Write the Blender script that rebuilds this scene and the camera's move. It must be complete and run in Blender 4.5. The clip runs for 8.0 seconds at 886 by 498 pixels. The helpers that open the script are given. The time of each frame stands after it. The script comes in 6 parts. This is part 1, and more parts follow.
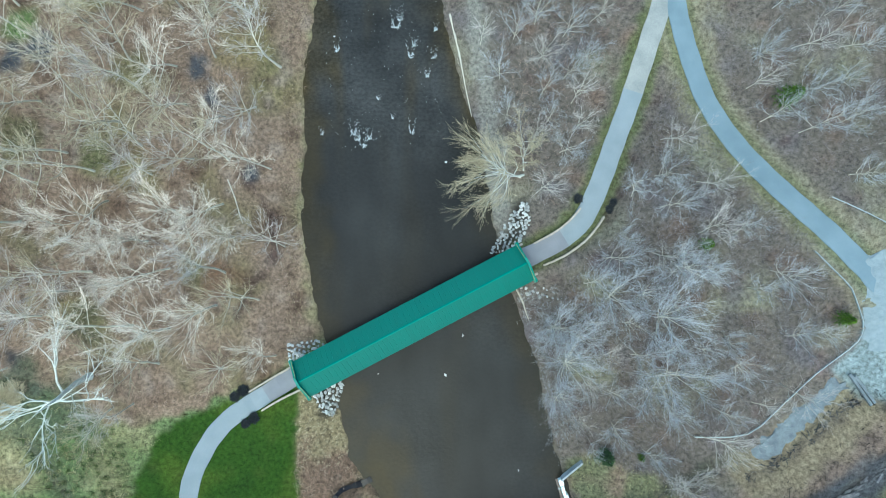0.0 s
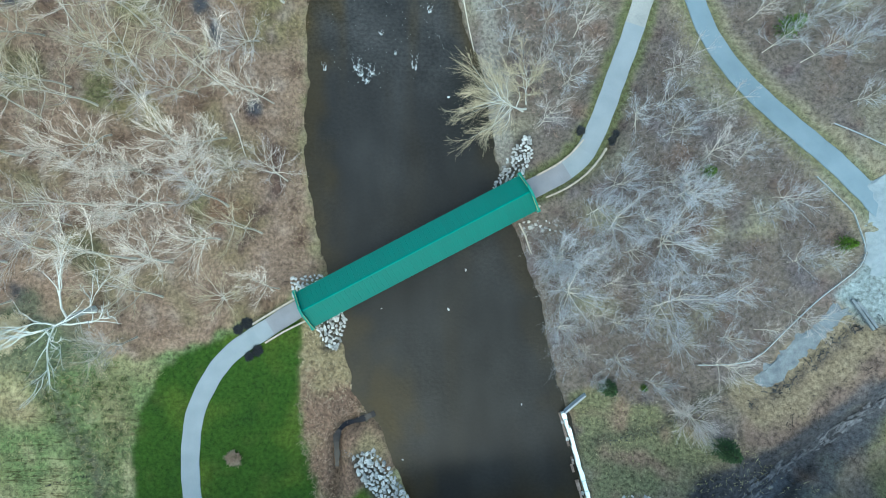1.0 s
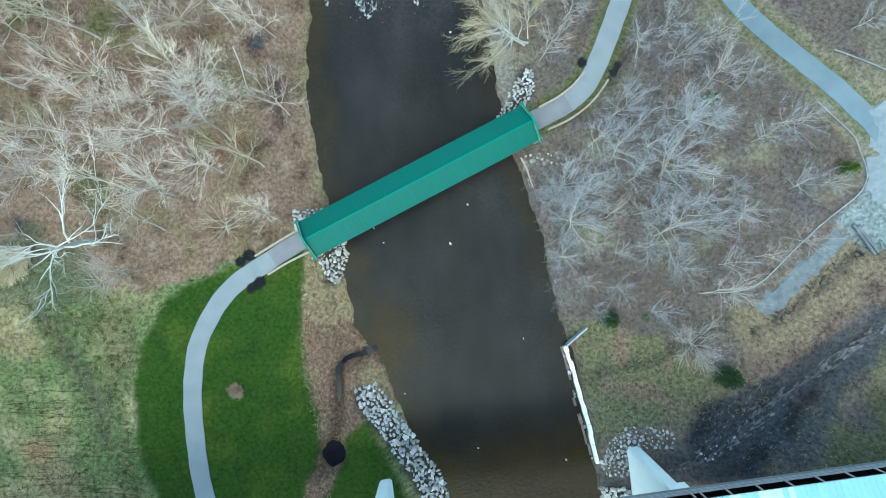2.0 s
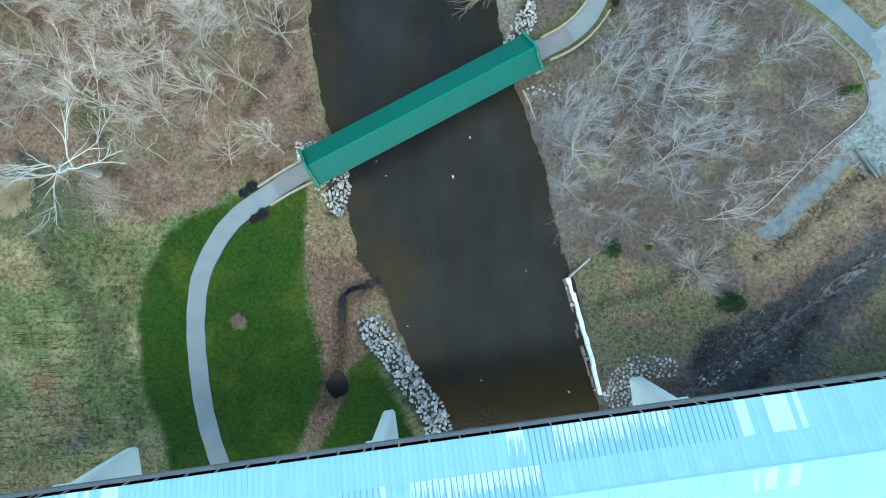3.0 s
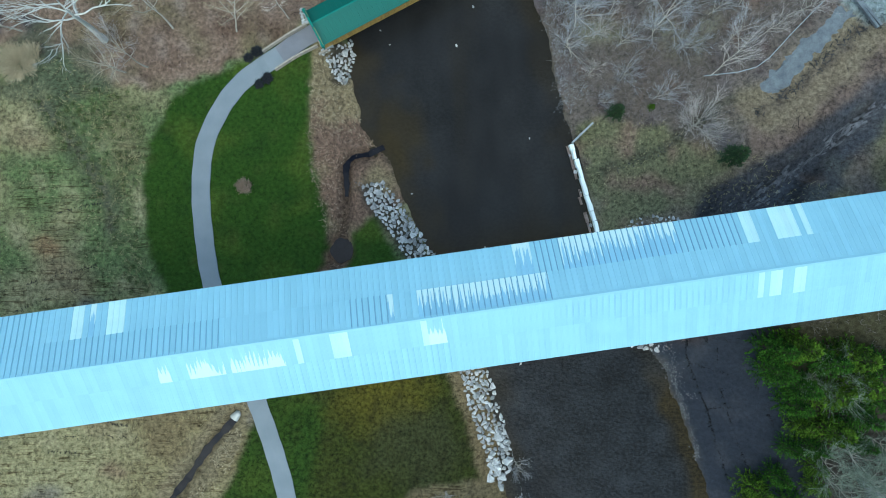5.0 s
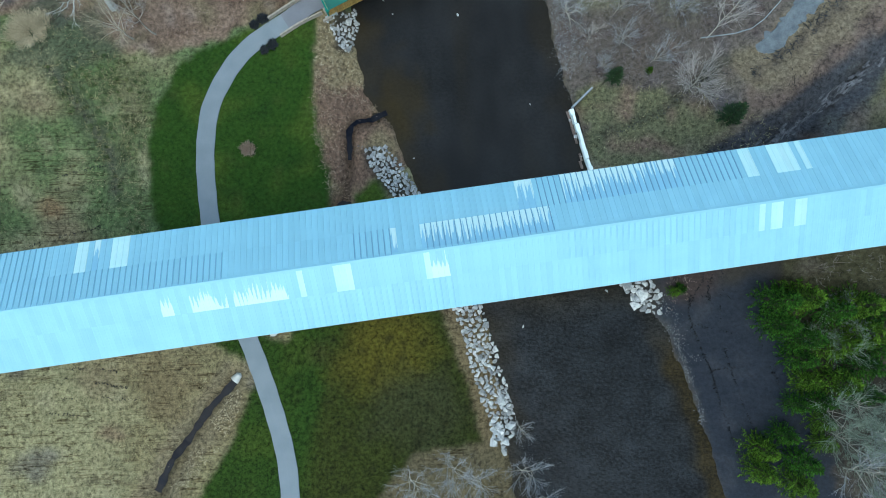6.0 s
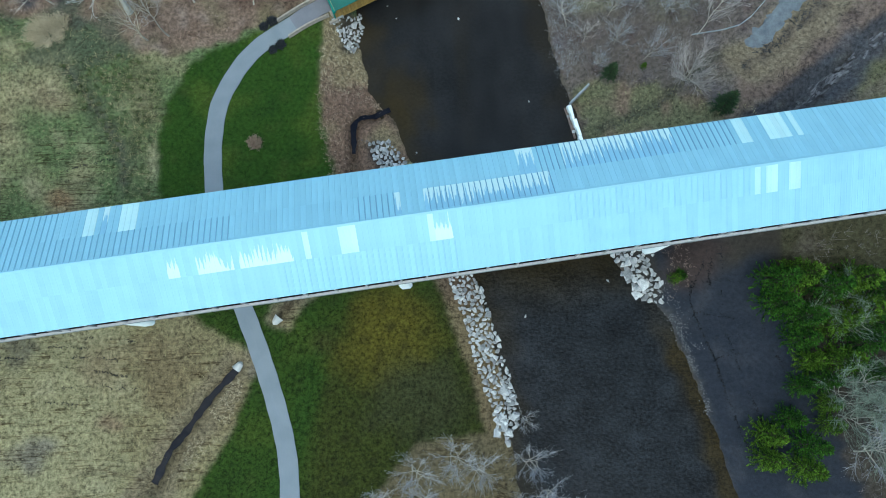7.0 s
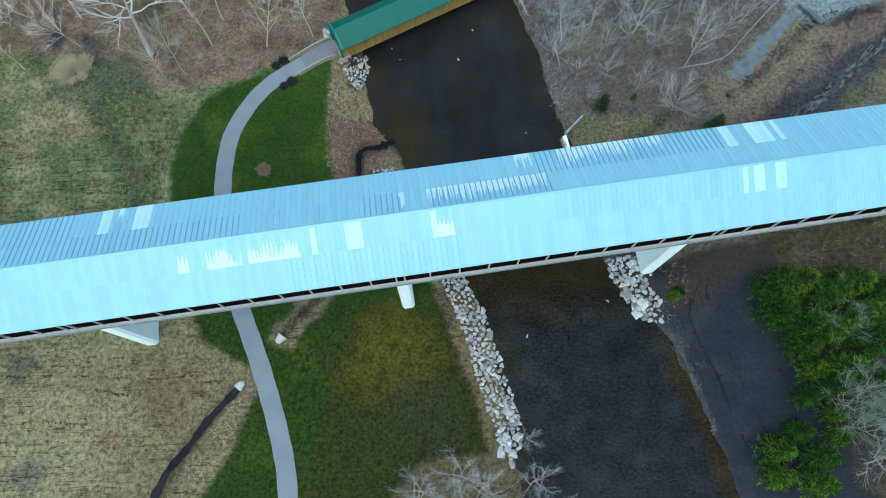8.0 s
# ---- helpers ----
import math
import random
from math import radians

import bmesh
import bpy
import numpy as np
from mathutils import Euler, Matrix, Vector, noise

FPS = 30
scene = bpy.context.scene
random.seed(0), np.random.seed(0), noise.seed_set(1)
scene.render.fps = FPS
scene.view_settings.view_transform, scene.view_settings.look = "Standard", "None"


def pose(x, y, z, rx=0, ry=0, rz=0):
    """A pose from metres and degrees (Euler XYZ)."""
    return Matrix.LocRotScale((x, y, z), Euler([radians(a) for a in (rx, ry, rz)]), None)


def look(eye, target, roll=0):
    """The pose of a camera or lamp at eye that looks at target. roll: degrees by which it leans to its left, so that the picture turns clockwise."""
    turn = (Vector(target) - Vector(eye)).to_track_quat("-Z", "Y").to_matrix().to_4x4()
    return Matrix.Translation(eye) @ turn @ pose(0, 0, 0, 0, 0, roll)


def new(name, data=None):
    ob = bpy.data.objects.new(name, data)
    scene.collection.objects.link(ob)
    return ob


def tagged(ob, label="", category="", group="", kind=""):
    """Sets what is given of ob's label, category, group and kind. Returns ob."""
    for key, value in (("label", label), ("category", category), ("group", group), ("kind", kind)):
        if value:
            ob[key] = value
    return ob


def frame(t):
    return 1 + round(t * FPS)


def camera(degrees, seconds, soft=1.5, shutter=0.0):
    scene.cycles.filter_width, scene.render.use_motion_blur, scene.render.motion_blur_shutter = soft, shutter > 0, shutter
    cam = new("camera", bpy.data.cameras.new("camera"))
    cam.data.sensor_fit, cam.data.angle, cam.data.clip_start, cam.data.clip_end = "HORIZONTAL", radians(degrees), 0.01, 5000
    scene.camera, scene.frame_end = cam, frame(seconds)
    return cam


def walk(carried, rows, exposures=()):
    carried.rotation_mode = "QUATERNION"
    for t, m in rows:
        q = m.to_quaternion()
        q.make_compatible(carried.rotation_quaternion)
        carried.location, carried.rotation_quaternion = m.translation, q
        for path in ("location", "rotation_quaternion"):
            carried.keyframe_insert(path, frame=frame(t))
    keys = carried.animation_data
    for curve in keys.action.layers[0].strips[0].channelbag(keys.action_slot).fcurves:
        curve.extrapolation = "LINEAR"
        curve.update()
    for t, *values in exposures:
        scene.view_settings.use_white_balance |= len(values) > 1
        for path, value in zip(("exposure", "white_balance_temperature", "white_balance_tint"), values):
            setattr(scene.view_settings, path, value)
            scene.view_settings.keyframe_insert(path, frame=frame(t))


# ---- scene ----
cam = camera(70.5, 8.0, soft=1.0)
METRES, EYE, TILT, LEAN, TURN = 105.0, 122.0, -89.4, 0.0, 0.0
ROWS = [
    (0.0, 0.0, 0.0, 0.0, 0.0, 0.0, -0.0),
    (0.5, -0.0025, -0.0013, -0.0609, 0.0, 0.04, 0.06),
    (1.0, -0.0056, -0.0025, -0.1215, -0.01, 0.03, 0.11),
    (1.5, -0.008, -0.0036, -0.1836, -0.03, 0.1, 0.13),
    (3.0, -0.0153, -0.0055, -0.3713, -0.04, 0.19, 0.25),
    (3.5, -0.0193, -0.0064, -0.4343, -0.11, 0.18, 0.31),
    (4.0, -0.0226, -0.0073, -0.4976, -0.17, 0.17, 0.31),
    (4.5, -0.025, -0.0082, -0.5618, -0.18, 0.2, 0.38),
    (6.0, -0.0321, -0.009, -0.7545, -0.18, 3.57, 0.53),
    (6.5, -0.0349, -0.0089, -0.8175, -0.2, 6.01, 0.61),
    (7.0, -0.0373, -0.0089, -0.8784, -0.16, 8.77, 0.69),
    (7.5, -0.04, -0.0087, -0.9396, -0.14, 12.63, 0.79),
    (8.0, -0.0422, -0.0085, -0.999, -0.1, 16.47, 0.89),
]
walk(cam, [(t, pose(0, 0, EYE, TILT, LEAN, TURN) @ pose(METRES * x, METRES * y, METRES * z, 90 + pitch, roll, yaw)) for t, x, y, z, yaw, pitch, roll in ROWS],
     exposures=[(0.0, 1.75, 5700, -16), (1.5, 1.77, 5700, -16), (3.5, 1.43, 5700, -14), (4.5, 1.18, 5600, -12), (8.0, 1.06, 5600, -10)])

# ---- light ----
world = bpy.data.worlds.new("world")
scene.world = world
world.use_nodes = True
wt = world.node_tree
sky = wt.nodes.new("ShaderNodeTexSky")
sky.sky_type, sky.sun_disc = "NISHITA", False
SUN_EL, SUN_AZ = 68.0, 195.0          # degrees; azimuth clockwise from north
sky.sun_elevation, sky.sun_rotation = radians(SUN_EL), radians(SUN_AZ)
sky.air_density, sky.dust_density = 1.0, 3.0
wt.nodes["Background"].inputs["Strength"].default_value = 0.15
wt.links.new(sky.outputs["Color"], wt.nodes["Background"].inputs["Color"])
sun = new("sun", bpy.data.lights.new("sun", "SUN"))
sun.data.energy, sun.data.angle, sun.data.color = 0.38, radians(80), (1.0, 0.95, 0.88)
a, e = radians(SUN_AZ), radians(SUN_EL)
sun.matrix_world = look((0, 0, 0), (-math.sin(a) * math.cos(e), -math.cos(a) * math.cos(e), -math.sin(e)))


# ---- materials ----
def material(name, low, high, scale=1.0, rough=0.85, metal=0.0, bump=0.0, fine=8.0, vary=0.0, spec=0.3, by="", tint="", stretch=(1, 1, 1), weight=1.0):
    """A surface between two colours by noise at two scales; by: 'object' or 'island' shifts the brightness piece by piece; tint: a colour attribute."""
    m = bpy.data.materials.new(name)
    m.use_nodes = True
    t, nd = m.node_tree, m.node_tree.nodes
    b = nd["Principled BSDF"]
    b.inputs["Roughness"].default_value, b.inputs["Metallic"].default_value = rough, metal
    b.inputs["Specular IOR Level"].default_value = spec
    tc, mp = nd.new("ShaderNodeTexCoord"), nd.new("ShaderNodeMapping")
    mp.inputs["Scale"].default_value = stretch
    t.links.new(tc.outputs["Object"], mp.inputs["Vector"])
    n1, n2 = nd.new("ShaderNodeTexNoise"), nd.new("ShaderNodeTexNoise")
    n1.inputs["Scale"].default_value, n2.inputs["Scale"].default_value = scale, scale * fine
    n1.inputs["Detail"].default_value, n2.inputs["Detail"].default_value = 4.0, 5.0
    n2.inputs["Roughness"].default_value = 0.7
    for n in (n1, n2):
        t.links.new(mp.outputs["Vector"], n.inputs["Vector"])
    add = nd.new("ShaderNodeMath")
    add.operation = "MULTIPLY_ADD"
    add.inputs[1].default_value = weight
    t.links.new(n1.outputs["Fac"], add.inputs[0])
    t.links.new(n2.outputs["Fac"], add.inputs[2])
    rng = nd.new("ShaderNodeMapRange")
    rng.inputs["From Min"].default_value, rng.inputs["From Max"].default_value = 0.26 + 0.5 * weight, 0.74 + 0.5 * weight
    t.links.new(add.outputs[0], rng.inputs["Value"])
    mix = nd.new("ShaderNodeMix")
    mix.data_type = "RGBA"
    mix.inputs[6].default_value, mix.inputs[7].default_value = (*low, 1), (*high, 1)
    t.links.new(rng.outputs[0], mix.inputs[0])
    colour = mix.outputs[2]
    if tint:
        at = nd.new("ShaderNodeAttribute")
        at.attribute_name = tint
        calm = nd.new("ShaderNodeMix")
        calm.inputs[2].default_value = 0.5
        t.links.new(at.outputs["Alpha"], calm.inputs[0])
        t.links.new(rng.outputs[0], calm.inputs[3])
        t.links.new(calm.outputs[0], mix.inputs[0])
        at, mul = nd.new("ShaderNodeAttribute"), nd.new("ShaderNodeMix")
        at.attribute_name = tint
        mul.data_type, mul.blend_type = "RGBA", "MULTIPLY"
        mul.inputs[0].default_value = 1.0
        t.links.new(colour, mul.inputs[6])
        t.links.new(at.outputs["Color"], mul.inputs[7])
        colour = mul.outputs[2]
    if by:
        src = nd.new("ShaderNodeObjectInfo" if by == "object" else "ShaderNodeNewGeometry")
        hs, r2 = nd.new("ShaderNodeHueSaturation"), nd.new("ShaderNodeMapRange")
        r2.inputs["To Min"].default_value, r2.inputs["To Max"].default_value = 1 - vary, 1 + vary
        t.links.new(src.outputs["Random" if by == "object" else "Random Per Island"], r2.inputs["Value"])
        t.links.new(r2.outputs[0], hs.inputs["Value"])
        t.links.new(colour, hs.inputs["Color"])
        colour = hs.outputs["Color"]
    t.links.new(colour, b.inputs["Base Color"])
    if bump:
        bp = nd.new("ShaderNodeBump")
        bp.inputs["Strength"].default_value, bp.inputs["Distance"].default_value = 0.6, bump
        t.links.new(add.outputs[0], bp.inputs["Height"])
        t.links.new(bp.outputs["Normal"], b.inputs["Normal"])
    return m


def drip_material(name, base, light, rough, metal):
    """Roof sheet with a pale coating that has run down in tongues from one edge."""
    m = material(name, base, tuple(c * 1.06 for c in base), 0.6, rough, metal, by="object", vary=0.05, spec=0.5)
    t, nd = m.node_tree, m.node_tree.nodes
    b = nd["Principled BSDF"]
    old = b.inputs["Base Color"].links[0].from_socket
    tc, sep, n = nd.new("ShaderNodeTexCoord"), nd.new("ShaderNodeSeparateXYZ"), nd.new("ShaderNodeTexNoise")
    mp, inf = nd.new("ShaderNodeMapping"), nd.new("ShaderNodeObjectInfo")
    t.links.new(tc.outputs["Object"], sep.inputs[0])
    t.links.new(tc.outputs["Object"], mp.inputs["Vector"])
    t.links.new(inf.outputs["Location"], mp.inputs["Location"])
    mp.inputs["Scale"].default_value = (3.0, 0.15, 1.0)
    t.links.new(mp.outputs["Vector"], n.inputs["Vector"])
    n.inputs["Scale"].default_value, n.inputs["Detail"].default_value = 1.0, 2.0
    f = nd.new("ShaderNodeMath")
    f.operation = "MULTIPLY_ADD"
    f.inputs[1].default_value, f.inputs[2].default_value = 9.5, -2.9
    t.links.new(n.outputs["Fac"], f.inputs[0])
    cmp_ = nd.new("ShaderNodeMath")
    cmp_.operation = "SUBTRACT"
    t.links.new(f.outputs[0], cmp_.inputs[0])
    t.links.new(sep.outputs["Y"], cmp_.inputs[1])
    st = nd.new("ShaderNodeMapRange")
    st.inputs["From Min"].default_value, st.inputs["From Max"].default_value = -0.15, 0.15
    t.links.new(cmp_.outputs[0], st.inputs["Value"])
    mix = nd.new("ShaderNodeMix")
    mix.data_type = "RGBA"
    mix.inputs[7].default_value = (*light, 1)
    t.links.new(st.outputs[0], mix.inputs[0])
    t.links.new(old, mix.inputs[6])
    t.links.new(mix.outputs[2], b.inputs["Base Color"])
    return m


def cover_material():
    """Turf, straw and litter: blade-fine grain over the land's own tints, with thin dark runs where the old swathes lay."""
    m = material("ground_cover", (0.10, 0.095, 0.08), (1.20, 1.19, 1.14), 1.5, 0.95, bump=0.2, fine=3.6, tint="tint", spec=0.1, weight=0.8)
    t, nd = m.node_tree, m.node_tree.nodes
    b = nd["Principled BSDF"]
    old = b.inputs["Base Color"].links[0].from_socket
    tc, mp, n, w = nd.new("ShaderNodeTexCoord"), nd.new("ShaderNodeMapping"), nd.new("ShaderNodeTexNoise"), nd.new("ShaderNodeTexNoise")
    mp.inputs["Rotation"].default_value = (0, 0, radians(-5))
    mp.inputs["Scale"].default_value = (0.055, 1.0, 1.0)
    n.inputs["Scale"].default_value, n.inputs["Detail"].default_value, n.inputs["Distortion"].default_value = 1.0, 4.0, 0.3
    w.inputs["Scale"].default_value, w.inputs["Detail"].default_value = 0.11, 2.0
    t.links.new(tc.outputs["Object"], mp.inputs["Vector"])
    t.links.new(mp.outputs["Vector"], n.inputs["Vector"])
    t.links.new(tc.outputs["Object"], w.inputs["Vector"])
    thin, where, both, mask = nd.new("ShaderNodeMapRange"), nd.new("ShaderNodeMapRange"), nd.new("ShaderNodeMath"), nd.new("ShaderNodeMath")
    thin.inputs["From Min"].default_value, thin.inputs["From Max"].default_value = 0.022, 0.006
    where.inputs["From Min"].default_value, where.inputs["From Max"].default_value = 0.38, 0.52
    off, size = nd.new("ShaderNodeMath"), nd.new("ShaderNodeMath")
    off.operation, size.operation = "SUBTRACT", "ABSOLUTE"
    off.inputs[1].default_value = 0.5
    t.links.new(n.outputs["Fac"], off.inputs[0])
    t.links.new(off.outputs[0], size.inputs[0])
    t.links.new(size.outputs[0], thin.inputs["Value"])
    t.links.new(w.outputs["Fac"], where.inputs["Value"])
    both.operation = mask.operation = "MULTIPLY"
    t.links.new(thin.outputs[0], both.inputs[0])
    t.links.new(where.outputs[0], both.inputs[1])
    at_ = nd.new("ShaderNodeAttribute")
    at_.attribute_name = "swathe"
    t.links.new(both.outputs[0], mask.inputs[0])
    t.links.new(at_.outputs["Fac"], mask.inputs[1])
    mul = nd.new("ShaderNodeMix")
    mul.data_type, mul.blend_type = "RGBA", "MULTIPLY"
    mul.inputs[7].default_value = (0.40, 0.35, 0.30, 1)
    t.links.new(mask.outputs[0], mul.inputs[0])
    t.links.new(old, mul.inputs[6])
    t.links.new(mul.outputs[2], b.inputs["Base Color"])
    return m


GROUND = cover_material()
ROOF = material("roof_sheet_blue", (0.225, 0.41, 0.49), (0.245, 0.44, 0.515), 0.4, 0.5, 0.1, fine=12, by="object", vary=0.05, spec=0.5)
ROOF_BARE = material("roof_sheet_bare", (0.42, 0.61, 0.6), (0.48, 0.65, 0.63), 0.6, 0.5, 0.2, by="object", vary=0.06, spec=0.5)
ROOF_WARM = material("roof_sheet_worn", (0.36, 0.54, 0.47), (0.4, 0.57, 0.49), 0.6, 0.5, 0.2, by="object", vary=0.05, spec=0.5)
DRIP_N = drip_material("roof_sheet_streaked", (0.205, 0.38, 0.485), (0.46, 0.60, 0.58), 0.5, 0.1)
DRIP_S = drip_material("roof_sheet_stained", (0.23, 0.415, 0.49), (0.45, 0.58, 0.43), 0.5, 0.1)
SEAM = material("roof_sheet_dark_seam", (0.14, 0.26, 0.355), (0.18, 0.31, 0.41), 1.0, 0.6, 0.3)
TRIM = material("weathered_trim", (0.15, 0.17, 0.17), (0.23, 0.255, 0.25), 1.5, 0.7, bump=0.01)
POST = material("pale_timber_post", (0.345, 0.333, 0.32), (0.448, 0.435, 0.422), 2.0, 0.75, bump=0.01)
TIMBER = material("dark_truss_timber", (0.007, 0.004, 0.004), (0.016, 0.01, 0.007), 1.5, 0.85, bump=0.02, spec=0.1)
CONCRETE = material("pale_concrete", (0.84, 0.90, 0.84), (0.92, 0.95, 0.90), 0.6, 0.85, bump=0.02, fine=14)
RUST = material("rust_stained_concrete", (0.10, 0.07, 0.055), (0.24, 0.19, 0.16), 0.9, 0.9, bump=0.04, fine=8)
OLD_CONCRETE = material("old_concrete", (0.192, 0.211, 0.217), (0.371, 0.397, 0.403), 0.7, 0.9, bump=0.05, fine=10)
GREEN_ROOF = material("green_roof_sheet", (0.005, 0.088, 0.064), (0.007, 0.102, 0.074), 0.5, 0.5, 0.0, fine=10, by="object", vary=0.03, spec=0.4)
GREEN_TRIM = material("green_painted_board", (0.007, 0.128, 0.096), (0.01, 0.153, 0.115), 1.0, 0.55, bump=0.005)
LIME_TRIM = material("faded_yellow_green_trim", (0.192, 0.23, 0.102), (0.269, 0.294, 0.141), 1.2, 0.6)
YELLOW_WOOD = material("yellow_pine_board", (0.281, 0.173, 0.045), (0.397, 0.256, 0.071), 1.2, 0.7, bump=0.01, by="object", vary=0.18)
RAIL_WOOD = material("weathered_rail_timber", (0.23, 0.198, 0.16), (0.352, 0.313, 0.256), 2.0, 0.8, bump=0.02)
PATH = material("asphalt_path_pale", (0.155, 0.178, 0.192), (0.195, 0.218, 0.232), 0.25, 0.9, bump=0.01, fine=60)
PATCH = material("approach_paving_mauve", (0.135, 0.137, 0.15), (0.18, 0.18, 0.195), 0.25, 0.9, bump=0.01, fine=60)
WORN = material("worn_path_tan", (0.165, 0.17, 0.165), (0.245, 0.245, 0.23), 0.3, 0.9, bump=0.01, fine=14)
ROAD = material("old_road_asphalt", (0.105, 0.142, 0.165), (0.145, 0.185, 0.21), 0.25, 0.9, bump=0.01, fine=60)
GRAVEL = material("blue_grey_gravel", (0.145, 0.172, 0.185), (0.2, 0.232, 0.245), 1.2, 0.95, bump=0.06, fine=8)
BROKEN = material("broken_asphalt", (0.083, 0.096, 0.106), (0.153, 0.17, 0.179), 0.8, 0.9, bump=0.06, fine=8)
STEEL = material("galvanised_rail_steel", (0.24, 0.28, 0.29), (0.34, 0.38, 0.39), 1.0, 0.5, 0.5)
STONE = material("pale_riprap_stone", (0.19, 0.192, 0.188), (0.5, 0.5, 0.475), 1.3, 0.9, bump=0.08, by="object", vary=0.42)
STONE_MIX = material("pale_stone_rubble", (0.19, 0.192, 0.188), (0.5, 0.5, 0.475), 1.3, 0.9, bump=0.08, by="island", vary=0.42)
PEBBLE = material("grey_washed_pebbles", (0.07, 0.07, 0.075), (0.20, 0.20, 0.20), 1.3, 0.9, by="island", vary=0.4)
BARK = material("grey_bark", (0.34, 0.31, 0.25), (0.52, 0.48, 0.4), 3.0, 0.9, bump=0.03, by="object", vary=0.2)
TWIG = material("grey_tan_twigs", (0.55, 0.475, 0.39), (0.71, 0.62, 0.52), 1.0, 0.9, by="island", vary=0.25)
TWIG_DUN = material("dun_twigs", (0.33, 0.295, 0.27), (0.46, 0.415, 0.38), 1.0, 0.9, by="island", vary=0.25)
TWIG_TAN = material("straw_twigs", (0.3, 0.255, 0.16), (0.43, 0.365, 0.25), 1.0, 0.9, by="island", vary=0.25)
TWIG_GREY = material("silver_twigs", (0.275, 0.28, 0.29), (0.385, 0.388, 0.4), 1.0, 0.9, by="island", vary=0.25)
WHITE_BARK = material("white_sycamore_bark", (0.397, 0.397, 0.345), (0.55, 0.544, 0.499), 1.6, 0.85, bump=0.03, fine=5)
BRUSH_W = material("russet_undergrowth", (0.13, 0.085, 0.062), (0.29, 0.22, 0.178), 0.08, 0.95, by="island", vary=0.55)
BRUSH_E = material("mauve_undergrowth", (0.098, 0.08, 0.074), (0.225, 0.2, 0.195), 0.08, 0.95, by="island", vary=0.55)
PALE_REED = material("pale_dry_reed", (0.36, 0.31, 0.2), (0.58, 0.5, 0.34), 0.2, 0.95, by="island", vary=0.3)
RANK = material("rank_green_weeds", (0.035, 0.055, 0.015), (0.10, 0.13, 0.04), 0.2, 0.95, by="island", vary=0.4)
DRY_SHRUB = material("dry_brown_twigs", (0.22, 0.16, 0.11), (0.40, 0.31, 0.23), 0.3, 0.95, by="island", vary=0.35)
STRAW = material("dry_field_grass", (0.173, 0.16, 0.071), (0.333, 0.301, 0.166), 0.08, 0.95, by="island", vary=0.4)
REED = material("dry_reed", (0.192, 0.147, 0.083), (0.333, 0.275, 0.179), 0.2, 0.95, by="island", vary=0.35)
# near-black low tones put the shade of gaps between sprays into the colour
NEEDLE = material("bright_conifer_sprays", (0.0015, 0.009, 0.0015), (0.045, 0.11, 0.01), 0.45, 0.85, fine=4, by="island", vary=0.6, spec=0.1)
NEEDLE_LIGHT = material("yellow_green_conifer_sprays", (0.005, 0.018, 0.002), (0.085, 0.148, 0.012), 0.5, 0.85, fine=4, by="island", vary=0.6, spec=0.1)
TWIG_MOSS = material("mossy_green_twigs", (0.165, 0.2, 0.145), (0.27, 0.31, 0.23), 1.0, 0.9, by="island", vary=0.25)
DARK_BARK = material("dark_conifer_bark", (0.022, 0.018, 0.013), (0.045, 0.035, 0.025), 2.0, 0.9)
NEEDLE_DARK = material("dark_conifer_sprays", (0.01, 0.026, 0.008), (0.034, 0.062, 0.018), 0.6, 0.8, fine=5, by="island", vary=0.4)
SHRUB_BLACK = material("near_black_evergreen", (0.013, 0.015, 0.018), (0.036, 0.04, 0.043), 1.0, 0.85, by="island", vary=0.4)
FOAM = material("white_water_foam", (0.352, 0.384, 0.384), (0.544, 0.563, 0.563), 3.0, 0.6, by="island", vary=0.1)
PLASTIC = material("pale_culvert_end", (0.397, 0.39, 0.345), (0.486, 0.48, 0.435), 2.0, 0.7)
CRACK = material("near_black_crack_line", (0.004, 0.0045, 0.006), (0.012, 0.013, 0.015), 1.0, 0.9, by="island", vary=0.3)
DARK_PIPE = material("culvert_mouth_shade", (0.007, 0.007, 0.009), (0.019, 0.019, 0.019), 2.0, 0.8)


